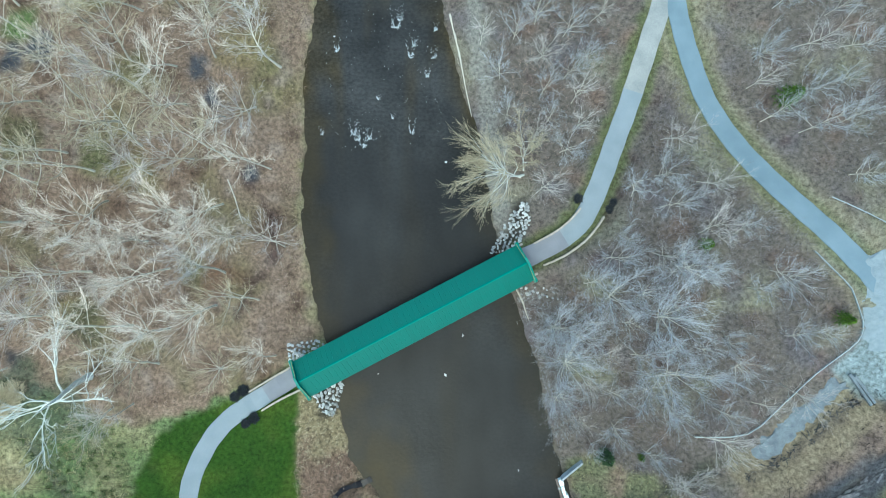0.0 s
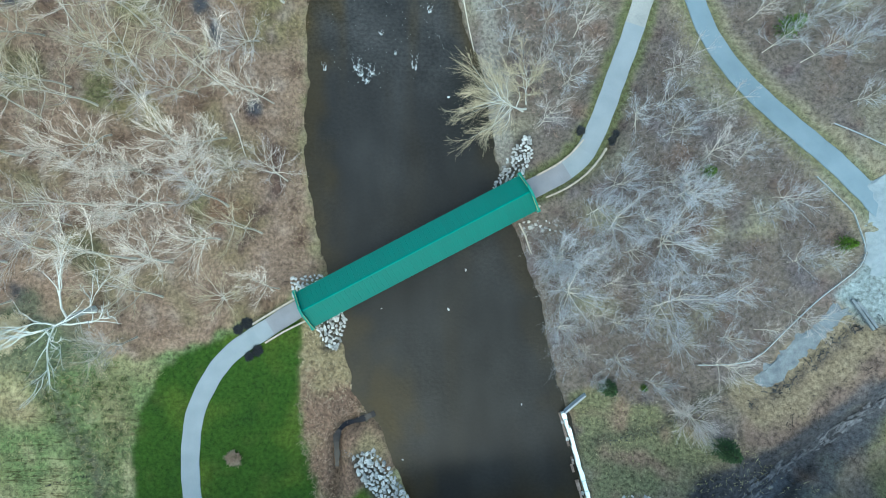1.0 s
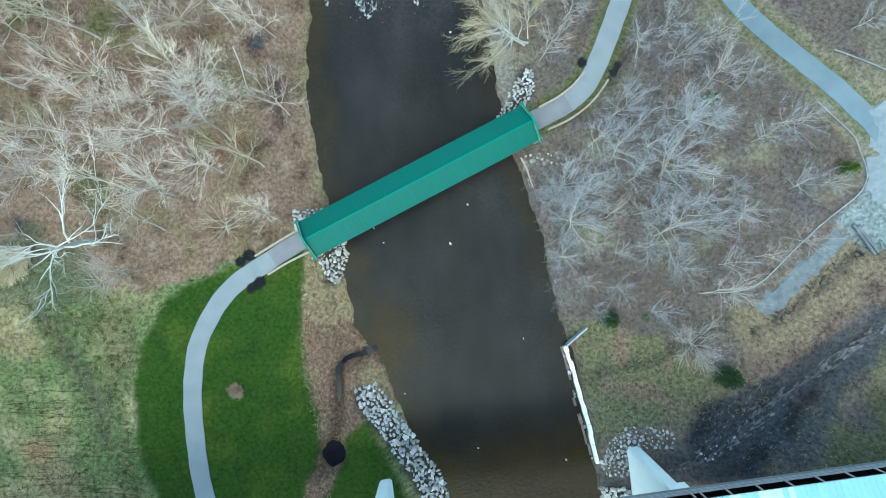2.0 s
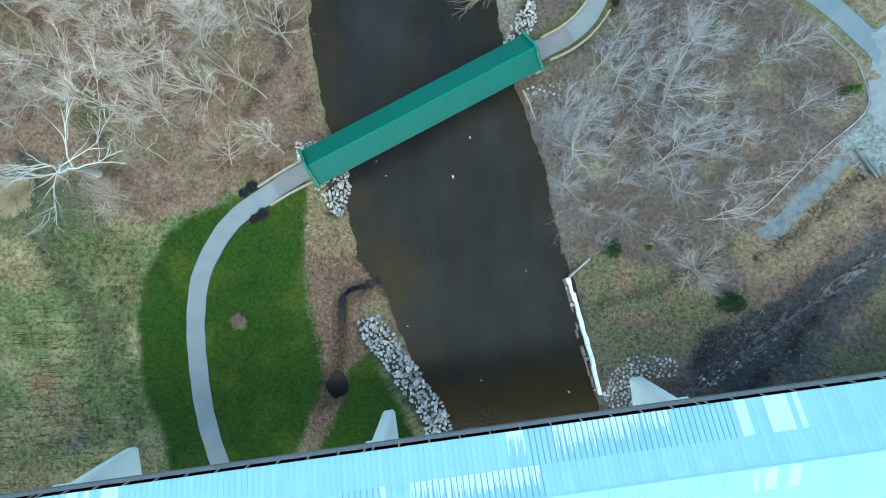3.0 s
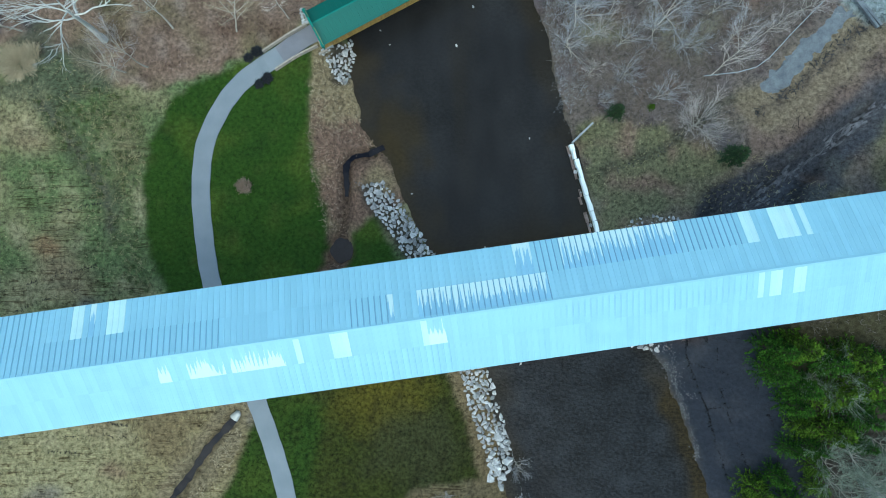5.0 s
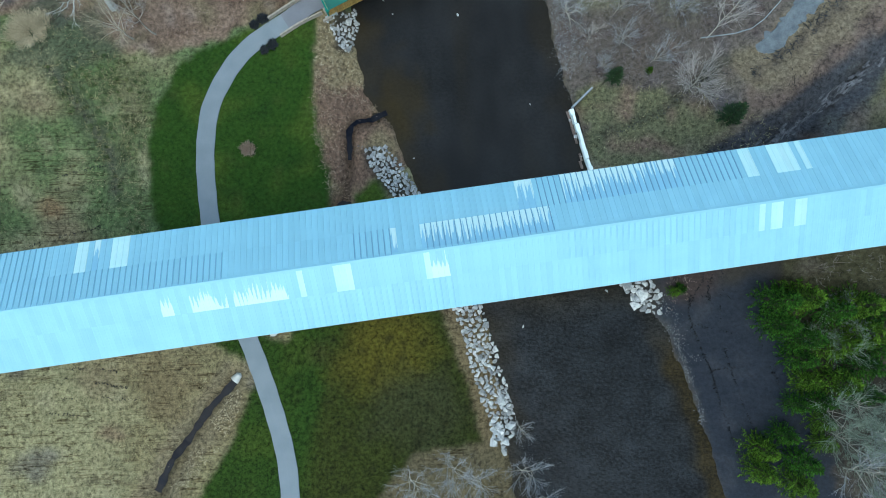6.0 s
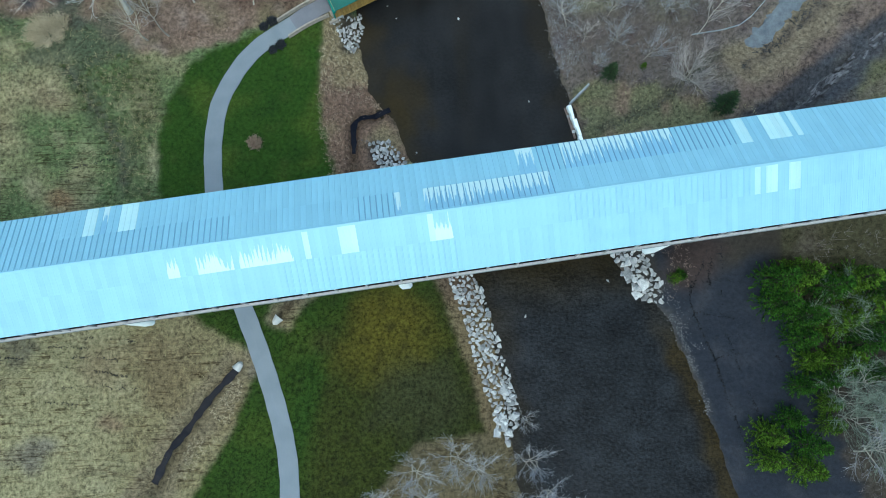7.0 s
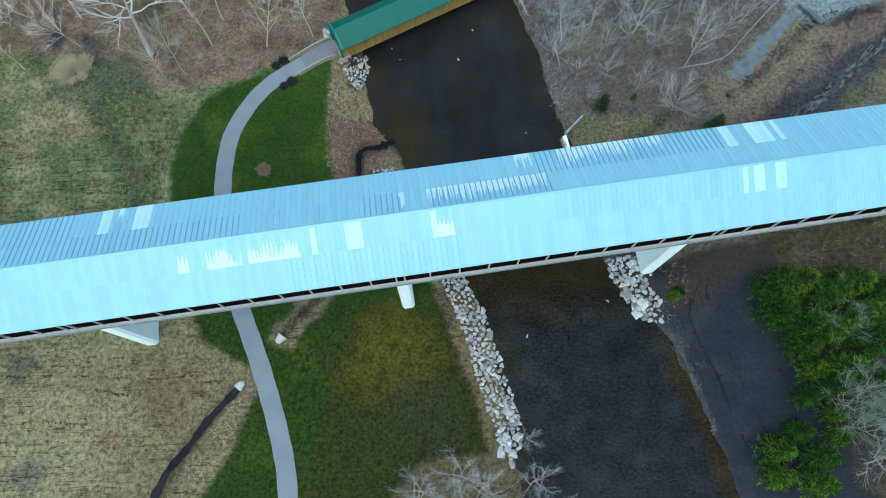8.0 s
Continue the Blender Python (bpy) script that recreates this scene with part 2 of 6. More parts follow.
# ---- shape helpers ----
class Geo:
    """Collects corners and faces for one mesh."""

    def __init__(self):
        self.v, self.f = [], []

    def add(self, verts, faces):
        n = len(self.v)
        self.v += [tuple(p) for p in verts]
        self.f += [tuple(n + i for i in f) for f in faces]

    def box(self, x0, x1, y0, y1, z0, z1, bevel=0.0):
        b = min(bevel, (x1 - x0) / 3, (y1 - y0) / 3, (z1 - z0) / 3)
        if b <= 0:
            self.add([(x, y, z) for z in (z0, z1) for x, y in ((x0, y0), (x1, y0), (x1, y1), (x0, y1))],
                     [(3, 2, 1, 0), (4, 5, 6, 7), (0, 1, 5, 4), (1, 2, 6, 5), (2, 3, 7, 6), (3, 0, 4, 7)])
            return
        ring = [(x0, y0 + b), (x0 + b, y0), (x1 - b, y0), (x1, y0 + b), (x1, y1 - b), (x1 - b, y1), (x0 + b, y1), (x0, y1 - b)]
        top = [(x0 + b, y0 + b), (x1 - b, y0 + b), (x1 - b, y1 - b), (x0 + b, y1 - b)]
        verts = [(x, y, z0) for x, y in ring] + [(x, y, z1 - b) for x, y in ring] + [(x, y, z1) for x, y in top]
        faces = [tuple(range(7, -1, -1))] + [(i, (i + 1) % 8, 8 + (i + 1) % 8, 8 + i) for i in range(8)]
        faces += [(16, 17, 18, 19), (9, 10, 17, 16), (11, 12, 18, 17), (13, 14, 19, 18), (15, 8, 16, 19), (8, 9, 16), (10, 11, 17), (12, 13, 18), (14, 15, 19)]
        self.add(verts, faces)

    def prism(self, outline, z0, z1):
        """An outline in x and y carried from z0 up to z1."""
        n = len(outline)
        self.add([(x, y, z0) for x, y in outline] + [(x, y, z1) for x, y in outline],
                 [tuple(range(n - 1, -1, -1)), tuple(range(n, 2 * n))] + [(i, (i + 1) % n, n + (i + 1) % n, n + i) for i in range(n)])

    def beam(self, a, b, w, h):
        """A squared bar from a to b."""
        a, b = Vector(a), Vector(b)
        d = (b - a).normalized()
        side = d.cross(Vector((0, 0, 1)))
        side = side.normalized() if side.length > 0.05 else Vector((1, 0, 0))
        up = side.cross(d)
        off = [side * sx * w / 2 + up * sy * h / 2 for sx, sy in ((-1, -1), (1, -1), (1, 1), (-1, 1))]
        self.add([a + o for o in off] + [b + o for o in off], [(3, 2, 1, 0), (4, 5, 6, 7), (0, 1, 5, 4), (1, 2, 6, 5), (2, 3, 7, 6), (3, 0, 4, 7)])

    def tube(self, points, radii, sides=4):
        """A tapered limb through the points; a last radius of 0 ends in a tip."""
        n0, tip = len(self.v), radii[-1] <= 0
        rings = len(points) - (1 if tip else 0)
        for i in range(rings):
            p, q = points[max(0, i - 1)], points[min(len(points) - 1, i + 1)]
            d = (q - p).normalized()
            s = d.cross(Vector((0.31, 0.62, 0.72)))
            s = s.normalized() if s.length > 0.05 else Vector((1, 0, 0))
            u = s.cross(d)
            for k in range(sides):
                t = 2 * math.pi * k / sides
                o = points[i] + (s * math.cos(t) + u * math.sin(t)) * radii[i]
                self.v.append((o.x, o.y, o.z))
        for i in range(rings - 1):
            for k in range(sides):
                k2 = (k + 1) % sides
                self.f.append((n0 + i * sides + k, n0 + i * sides + k2, n0 + (i + 1) * sides + k2, n0 + (i + 1) * sides + k))
        if tip:
            self.v.append(tuple(points[-1]))
            for k in range(sides):
                self.f.append((n0 + (rings - 1) * sides + k, n0 + (rings - 1) * sides + (k + 1) % sides, len(self.v) - 1))

    def spike(self, a, b, r):
        """A thin tapered twig of three faces."""
        d = b - a
        s = d.cross(Vector((0.31, 0.62, 0.72)))
        s = s.normalized() * r
        u = s.cross(d.normalized())
        n = len(self.v)
        self.v += [tuple(a + s), tuple(a - s * 0.5 + u * 0.87), tuple(a - s * 0.5 - u * 0.87), tuple(b)]
        self.f += [(n, n + 1, n + 3), (n + 1, n + 2, n + 3), (n + 2, n, n + 3)]

    def mesh(self, name, mat):
        me = bpy.data.meshes.new(name)
        me.from_pydata(self.v, [], self.f)
        me.materials.append(mat)
        me.update()
        return me


def part(name, geo, mat, parent, label=""):
    """Links geometry as one mesh object under a thing or a part."""
    ob = new(name, geo.mesh(name, mat) if isinstance(geo, Geo) else geo)
    ob.parent = parent
    return tagged(ob, label)


def thing(name, m, label, category, group="", kind=""):
    ob = new(name)
    ob.matrix_world = m
    return tagged(ob, label, category, group, kind)


def solid(name, geo, mat, label, category="", group="", kind="", m=None):
    ob = new(name, geo.mesh(name, mat))
    if m:
        ob.matrix_world = m
    return tagged(ob, label, category, group, kind)


# ---- lie of the land ----
def smooth(t):
    t = np.clip(t, 0.0, 1.0)
    return t * t * (3 - 2 * t)


RIVER_Y = [-400, -175, -118, -110, -98, -86, -77, -70, -61, -54, -47, -39, -32, -22, -12, 0, 8, 22, 37, 50, 75, 150, 400]
RIVER_L = [30, 20, 11, 9.6, 8.8, 5.9, 2.2, -1.3, -5.6, -8.9, -12.2, -17.4, -18.8, -20.3, -24.2, -25.6, -26.9, -26.6, -26.0, -24.2, -24, -30, -70]
RIVER_R = [79, 67, 49.6, 47.6, 44.4, 39.6, 31.0, 28.8, 26.6, 25.2, 23.8, 22.0, 20.2, 18.2, 13.8, 11.2, 9.3, 6.6, 2.2, -1.0, -3, -8, -45]
CREEK = [(96, -20), (84, -30), (74, -40), (64, -47.5), (56, -54), (48, -60), (40, -65), (33, -69), (27, -71)]


def to_line(x, y, line):
    """Distance to a polyline and how far along it (0 to 1) the nearest point lies."""
    best, along, n = np.full(np.shape(x), 1e9), np.zeros(np.shape(x)), len(line) - 1
    for i in range(n):
        (ax, ay), (bx, by) = line[i], line[i + 1]
        dx, dy = bx - ax, by - ay
        t = np.clip(((x - ax) * dx + (y - ay) * dy) / (dx * dx + dy * dy), 0, 1)
        d = np.hypot(x - ax - t * dx, y - ay - t * dy)
        near = d < best
        best, along = np.where(near, d, best), np.where(near, (i + t) / n, along)
    return best, along


def height(x, y):
    """The lie of the land, with the river's surface at zero."""
    x, y = np.asarray(x, float), np.asarray(y, float)
    x = x + 0.30 * np.sin(y * 0.19 + 1) + 0.16 * np.sin(y * 0.61 + x * 0.3) + 0.10 * np.sin(y * 1.7 + x * 0.9)
    left, right = np.interp(y, RIVER_Y, RIVER_L), np.interp(y, RIVER_Y, RIVER_R)
    dw, de = left - x, x - right
    west = -0.25 + 0.55 * smooth(dw / 1.4) + 2.45 * smooth(dw / 11) + 0.9 * smooth((dw - 25) / 40) + 2.5 * smooth((-x - 55) / 45) * smooth((-y - 75) / 30)
    west = west + 23 * smooth((-x - 96) / 26)
    north = np.interp(de, [0, 1, 4, 9, 17, 26, 34, 42, 52, 70, 110, 200], [-0.25, 0.3, 1.5, 3.0, 6.4, 9.4, 10.8, 12.0, 13.2, 17.0, 26, 34])
    north = np.maximum(north - 8.0 * smooth((y + 2) / 38), np.minimum(north, 2.2))
    south = np.interp(de, [0, 0.9, 2, 6, 12, 20, 26, 34, 60, 200], [-0.25, 0.25, 0.7, 3.2, 8.4, 14.0, 17.0, 21.0, 26, 34])
    k = smooth((-y - 50) / 16)
    east = north * (1 - k) + south * k
    d, a = to_line(x, y, CREEK)
    east = east + (1.2 * smooth((12 - d) / 6) - 1.8 * smooth((4.0 - d) / 3.5)) * smooth((x - 44) / 10)
    mouth = smooth((a - 0.62) / 0.3) * smooth((11 - d) / 7)
    east = east * (1 - mouth) + np.minimum(east, 0.5 + 9 * (1 - a)) * mouth
    bed_r = -0.25 - 0.9 * smooth(np.minimum(-dw, -de) / 6)
    # the footbridge stands on low banks that carry the path up to its floor
    for cx, cy in ((-32.0, -26.0), (21.5, 2.0)):
        lift = smooth((13 - np.hypot(x - cx, y - cy)) / 11)
        west, east = west + lift * np.maximum(0, 3.9 - west) * (dw > 3), east + lift * np.maximum(0, 4.1 - east) * (de > 3)
    # ditch west of the river with its outlet
    d, a = to_line(x, y, [(-13.5, -43.2), (-16.8, -44.5), (-19.6, -45.2), (-21.0, -47.2), (-20.9, -50.6), (-21.0, -56), (-22.0, -62.0), (-24.5, -67)])
    west = west - 1.5 * smooth((2.2 - d) / 1.8) * smooth(dw / 4)
    west = np.where(np.hypot((x + 21.9) / 1.1, (y + 63.3) / 1.2) < 3.2, west * smooth((np.hypot((x + 21.9) / 1.1, (y + 63.3) / 1.2) - 2.0) / 1.2) + 1.1 * (1 - smooth((np.hypot((x + 21.9) / 1.1, (y + 63.3) / 1.2) - 2.0) / 1.2)), west)
    d, a = to_line(x, y, [(-41.5, -92.5), (-45.5, -98), (-50.0, -106.0), (-56, -116)])
    west = west - 1.1 * smooth((2.4 - d) / 2.2)
    return np.where(dw > 0, west, np.where(de > 0, east, bed_r))


WEST_PATH = [(-26.0, -21.7), (-29.5, -23.7), (-34.4, -26.8), (-38.2, -29.2), (-41.4, -31.8), (-43.9, -34.8), (-45.9, -38.3), (-47.3, -41.5), (-48.1, -45.0), (-48.5, -52.2),
             (-47.8, -60.8), (-46.6, -68.3), (-44.4, -76.0), (-41.0, -84.0), (-37.6, -92.4), (-34.4, -101.7), (-32.3, -109.8), (-31.5, -118), (-31.8, -128), (-34, -150)]
EAST_PATH = [(15.6, -0.4), (18.5, 1.0), (22.7, 3.4), (25.2, 5.6), (27.2, 8.6), (30.0, 15.1), (32.5, 21.6), (35.1, 28.2), (37.6, 35.8), (39.4, 41.9), (41.3, 47.6), (43.0, 55), (43.6, 66)]
ROAD_LINE = [(43.2, 75), (43.0, 58), (43.9, 48.0), (45.2, 41.9), (46.7, 36.5), (49.2, 28.8), (53.4, 20.6), (57.9, 14.3), (62.5, 8.8), (67.2, 3.6), (72.0, -2.0), (78, -8), (110, -30)]


def eased(line, step=1.5):
    """The line rounded off and cut into even steps."""
    p = [Vector((*q, 0)) for q in line]
    out = []
    for i in range(len(p) - 1):
        a, b, c, d = p[max(0, i - 1)], p[i], p[i + 1], p[min(len(p) - 1, i + 2)]
        n = max(2, round((c - b).length / step))
        for k in range(n):
            t = k / n
            q = 0.5 * (2 * b + (c - a) * t + (2 * a - 5 * b + 4 * c - d) * t * t + (3 * b - a - 3 * c + d) * t ** 3)
            out.append((q.x, q.y))
    return out + [line[-1]]


def graded(line):
    """Heights along a way: the land's own, evened out."""
    z = height([p[0] for p in line], [p[1] for p in line])
    pad = np.pad(z, 5, mode="edge")
    return np.convolve(pad, np.ones(11) / 11, "valid") + 0.12


WAYS = []
for line, half in ((WEST_PATH, 1.75), (EAST_PATH, 1.9), (ROAD_LINE, 1.85)):
    pts = eased(line)
    WAYS.append((pts, half, graded(pts)))
WAYS[0][2][:4] = 4.2
WAYS[0][2][4:9] = np.linspace(4.18, WAYS[0][2][9], 5)
WAYS[1][2][:4] = 4.2
WAYS[1][2][4:9] = np.linspace(4.2, WAYS[1][2][9], 5)

# the upper footpath runs into the road on the level
path_pts, path_half, path_z = WAYS[1]
road_gap, road_along = to_line(np.array([q[0] for q in path_pts]), np.array([q[1] for q in path_pts]), WAYS[2][0])
level = smooth((11 - road_gap) / 8)
path_z[:] = path_z * (1 - level) + np.interp(road_along, np.linspace(0, 1, len(WAYS[2][0])), WAYS[2][2]) * level


def ground_z(x, y):
    """The land with the ways bedded into it."""
    z = height(x, y)
    for pts, half, zs in WAYS:
        d, a = to_line(x, y, pts)
        zp = np.interp(a, np.linspace(0, 1, len(pts)), zs) - 0.16
        b = smooth((half + 3.4 - d) / 2.2)
        z = z * (1 - b) + zp * b
    return z


def at(x, y):
    return float(ground_z(np.array([x]), np.array([y]))[0])


# ---- ground ----
def inside(x, y, poly):
    hit = np.zeros(np.shape(x), bool)
    for i in range(len(poly)):
        (ax, ay), (bx, by) = poly[i], poly[i - 1]
        if ay != by:
            hit ^= ((ay > y) != (by > y)) & (x < (bx - ax) * (y - ay) / (by - ay) + ax)
    return hit


def ripple(x, y, s, seed=0.0):
    """Soft pattern between about -1 and 1, made of crossing waves."""
    v = np.zeros(np.shape(x))
    for k, (a, b, c, d) in enumerate(((1.0, 0.6, 0.3, 0.0), (-0.7, 1.1, 1.7, 0.9), (1.9, -0.8, 2.9, 0.4), (0.5, 2.3, 4.1, 2.2), (-2.9, -1.7, 0.7, 3.1))):
        v = v + np.sin((a * x + b * y) / s + c + seed + 1.4 * np.sin((b * x - a * y) / s * 0.7 + d + seed)) / (1 + 0.35 * k)
    return v / 2.4


LAWN = [(-53.8, -33.9), (-50.6, -31.8), (-44, -29.0), (-38.6, -26.6), (-30, -22.5), (-27.0, -24.5), (-27.3, -29), (-28.0, -39.4), (-27.0, -48.0), (-24.7, -56.6), (-24.3, -63), (-27.5, -70.5), (-29, -77), (-33, -83), (-36.5, -88), (-42, -90.5), (-50, -85.5), (-53.5, -77.7), (-54.6, -71.3), (-58.3, -62.8), (-59.5, -52.1), (-58.5, -42.5)]
LAWN_S = [(-43, -84), (-42.1, -89.3), (-39.2, -93), (-39.6, -98.6), (-43.3, -107.6), (-49.4, -117.5), (-52, -150), (-20, -150), (-16.6, -118.1), (-8.4, -108.5), (4.6, -107.0), (2.6, -100.3), (-0.8, -89.7), (-3.4, -82.2), (-6.5, -74), (-12.5, -63), (-15.5, -56.5), (-19.5, -60), (-20.5, -66), (-23.5, -72), (-28.5, -80), (-33.0, -88), (-36, -84)]
STRIP = [(-27.0, -24), (-18, -22), (-14, -36), (-10, -44), (-9, -54), (-15, -56), (-19.5, -60), (-20.5, -66), (-24, -74), (-29, -78), (-27, -69), (-24.3, -63), (-24.7, -56.6), (-27, -48), (-28, -39.4)]
WOOD_W = [(-200, 120), (-20, 120), (-20, -12), (-27, -19), (-36, -24.5), (-44, -27.8), (-52, -31), (-62, -32.5), (-72, -27), (-85, -24), (-200, -20)]
SHALE = [(30, -73), (41.5, -71.5), (54.5, -71.6), (55.4, -82.7), (60.2, -92.6), (63.0, -106.4), (70, -130), (50, -140), (44, -112), (38, -90)]
MEADOW_E = [(23, -40), (27, -38), (38, -41), (48, -44.5), (50, -50), (47, -55), (42, -58.5), (34, -58), (29, -62)]
RAVINE = [(43.0, -60.5), (44.2, -55.5), (46.0, -53.0), (50.2, -50.1), (57.3, -46.8), (63.6, -41.2), (68.2, -38.7), (75.3, -36.7), (84, -31), (86, -27), (74.6, -33.4), (72.1, -37.3), (69.1, -41.9), (64.7, -47.7), (60.7, -51.7), (57.5, -56.3), (52, -63), (44, -66)]
BANK_E = [(58.1, -39.2), (61.4, -35.3), (67.1, -29.5), (73.7, -26.6), (86, -25), (84, -31), (75.3, -36.7), (68.2, -38.7), (63.6, -41.2), (58.2, -46.0), (53.7, -46.9), (53, -42)]
GRAVEL_LOT = [(64.0, 2.2), (69.9, -4.6), (72.4, -11.4), (71.0, -16.2), (67, -19.5), (72, -25), (86, -22), (95, -18), (78, -3), (69, 5.5)]


def build_ground():
    def axis(lo, hi, step):
        inner = list(np.arange(lo, hi, step))
        far = [4, 10, 20, 35, 60, 100, 170, 300, 500, 900, 1500, 2500]
        return np.array([lo - f for f in far[::-1]] + inner + [hi + f for f in far])

    xs, ys = axis(-108, 108, 0.66), axis(-124, 64, 0.66)
    X, Y = np.meshgrid(xs, ys)
    Z = ground_z(X, Y)
    near = (np.abs(X) < 125) & (Y < 80) & (Y > -140)
    calm = np.ones(X.shape)
    for pts, half, zs in WAYS:
        calm = np.minimum(calm, smooth((to_line(X, Y, pts)[0] - half - 0.6) / 2))
    Z = Z + near * calm * (0.10 * ripple(X, Y, 1.3) + 0.05 * ripple(X, Y, 0.5, 2.0))
    wild = smooth((to_line(X, Y, WAYS[0][0])[0] - 3) / 3) * smooth((to_line(X, Y, WAYS[1][0])[0] - 3) / 3) * smooth((to_line(X, Y, WAYS[2][0])[0] - 4) / 3)
    left, right = np.interp(Y, RIVER_Y, RIVER_L), np.interp(Y, RIVER_Y, RIVER_R)
    lawn = inside(X + ripple(X, Y, 1.1) * 0.5, Y + ripple(X, Y, 1.4, 3) * 0.5, LAWN) | inside(X + ripple(X, Y, 1.1) * 0.4, Y, LAWN_S)
    Z = Z + wild * ~lawn * near * 0.18 * ripple(X, Y, 2.6, 1.0)
    # colours of the cover
    def mixed(c, d, k):
        return c[..., :] * (1 - k[..., None]) + np.array(d) * k[..., None]

    C = np.ones(X.shape + (3,)) * np.array((0.32, 0.292, 0.162))
    C = mixed(C, (0.135, 0.180, 0.075), smooth(ripple(X, Y, 5.5) * 1.0 + 0.75) * smooth((Y + 88) / 20))
    C = mixed(C, (0.25, 0.20, 0.12), smooth(ripple(X, Y, 7.5, 4) * 1.1 - 0.1 - 0.25 * smooth((Y + 88) / 20)))
    C = mixed(C, (0.11, 0.09, 0.06), smooth(ripple(X * 0.35, Y * 2.2, 2.2, 5) * 1.4 - 0.7) * 0.5)
    C = mixed(C, (0.36, 0.32, 0.20), smooth(ripple(X, Y, 2.4, 8) * 1.3 - 0.35) * 0.5)
    mown = smooth(np.sin((Y - 0.27 * X) * 1.25 + 0.8 * ripple(X, Y, 6, 2)) * 1.5 - 0.4) * smooth((Y + 82) / 8)
    C = mixed(C, (0.14, 0.14, 0.08), mown * 0.35)
    east = X > (left + right) / 2
    litter = np.ones(C.shape) * np.array((0.245, 0.175, 0.130))
    litter = mixed(litter, (0.20, 0.165, 0.09), smooth(ripple(X, Y, 6.0, 2) * 1.2 - 0.1))
    litter = mixed(litter, (0.125, 0.135, 0.055), smooth(ripple(X, Y, 6.5, 9) * 1.2 - 0.45) * 0.8)
    litter = mixed(litter, (0.11, 0.068, 0.048), smooth(ripple(X, Y, 3.4, 11) * 1.4 - 0.35) * 0.75)
    litter = mixed(litter, (0.10, 0.065, 0.048), smooth(ripple(X, Y, 1.4, 6) * 1.3 - 0.4) * 0.8)
    litter = mixed(litter, (0.33, 0.26, 0.22), smooth(ripple(X, Y, 1.9, 7) * 1.3 - 0.4) * 0.7)
    brush = np.ones(C.shape) * np.array((0.154, 0.131, 0.115))
    brush = mixed(brush, (0.200, 0.130, 0.100), smooth(ripple(X, Y, 3.2, 1) * 1.2 - 0.35) * 0.6)
    brush = mixed(brush, (0.23, 0.215, 0.155), smooth(ripple(X, Y, 5.0, 3) * 1.1 - 0.2))
    brush = mixed(brush, (0.145, 0.130, 0.145), smooth(ripple(X, Y, 3.6, 6) * 1.2 - 0.3) * 0.7)
    brush = mixed(brush, (0.095, 0.065, 0.062), smooth(ripple(X, Y, 1.5, 8) * 1.3 - 0.4) * 0.8)
    wood = inside(X + ripple(X, Y, 2.0) * 1.2, Y + ripple(X, Y, 2.4, 1) * 1.2, WOOD_W)
    C = np.where(wood[..., None], litter, C)
    C = np.where(east[..., None], brush, C)
    meadow = inside(X + ripple(X, Y, 1.5) * 1.2, Y + ripple(X, Y, 1.5, 2) * 1.2, MEADOW_E)
    C = np.where(meadow[..., None], mixed(np.ones(C.shape) * np.array((0.165, 0.165, 0.095)), (0.22, 0.16, 0.12), smooth(ripple(X, Y, 2.2, 5) + 0.1)), C)
    strip = inside(X + ripple(X, Y, 1.2) * 0.7, Y + ripple(X, Y, 1.2, 2) * 0.7, STRIP) & ~east
    C = np.where(strip[..., None], mixed(np.ones(C.shape) * np.array((0.25, 0.20, 0.12)), (0.195, 0.130, 0.095), smooth(ripple(X, Y, 3.0, 5) * 0.9 - 0.15 + 1.0 * smooth((-Y - 35) / 5))), C)
    verge = smooth((2.3 + 1.3 * ripple(X, Y, 1.7, 2) - np.abs(left - X)) / 2.0) * (Y > -17) * (X < left + 1.5)
    C = mixed(C, (0.25, 0.22, 0.13), verge * 0.85)
    C = mixed(C, (0.15, 0.15, 0.065), verge * smooth(ripple(X, Y, 1.7, 5) - 0.1))
    grass = np.ones(C.shape) * np.array((0.034, 0.072, 0.011))
    grass = mixed(grass, (0.064, 0.100, 0.016), smooth(ripple(X, Y, 4.0, 2) * 1.0))
    grass = mixed(grass, (0.024, 0.052, 0.010), smooth(ripple(X, Y, 2.6, 7) * 1.2 - 0.3) * 0.7)
    grass = mixed(grass, (0.075, 0.082, 0.025), smooth(ripple(X, Y, 1.6, 5) * 1.1 - 0.4) * 0.35)
    south = smooth((-Y - 76) / 8)
    grass = mixed(grass, (0.052, 0.047, 0.013), south * smooth((X + 29 - 0.12 * (Y + 90)) / 6) * 0.85)
    grass = mixed(grass, (0.032, 0.048, 0.009), south * 0.5)
    grass = mixed(grass, (0.030, 0.060, 0.010), south * smooth((3.2 - np.abs(X + 27 - 0.30 * (Y + 95))) / 2.5) * 0.8)
    dry = smooth((13 - np.hypot(X + 14, (Y + 89) * 1.0) + 2.5 * ripple(X, Y, 3.0, 9)) / 9)
    grass = mixed(grass, (0.098, 0.086, 0.014), dry * 0.9)
    grass = mixed(grass, (0.060, 0.050, 0.018), smooth((4 - np.hypot(X + 26, Y + 90)) / 4) * 0.6)
    grass = mixed(grass, (0.046, 0.050, 0.022), smooth((11 - np.hypot((X + 7) * 0.8, Y + 101) + 2 * ripple(X, Y, 2.5, 3)) / 7) * 0.8)
    grass = mixed(grass, (0.020, 0.019, 0.008), south * smooth((X + 28) / 6) * smooth(ripple(X, Y, 1.0, 4) * 1.3 - 0.30) * 0.85)
    C = np.where(lawn[..., None], grass, C)
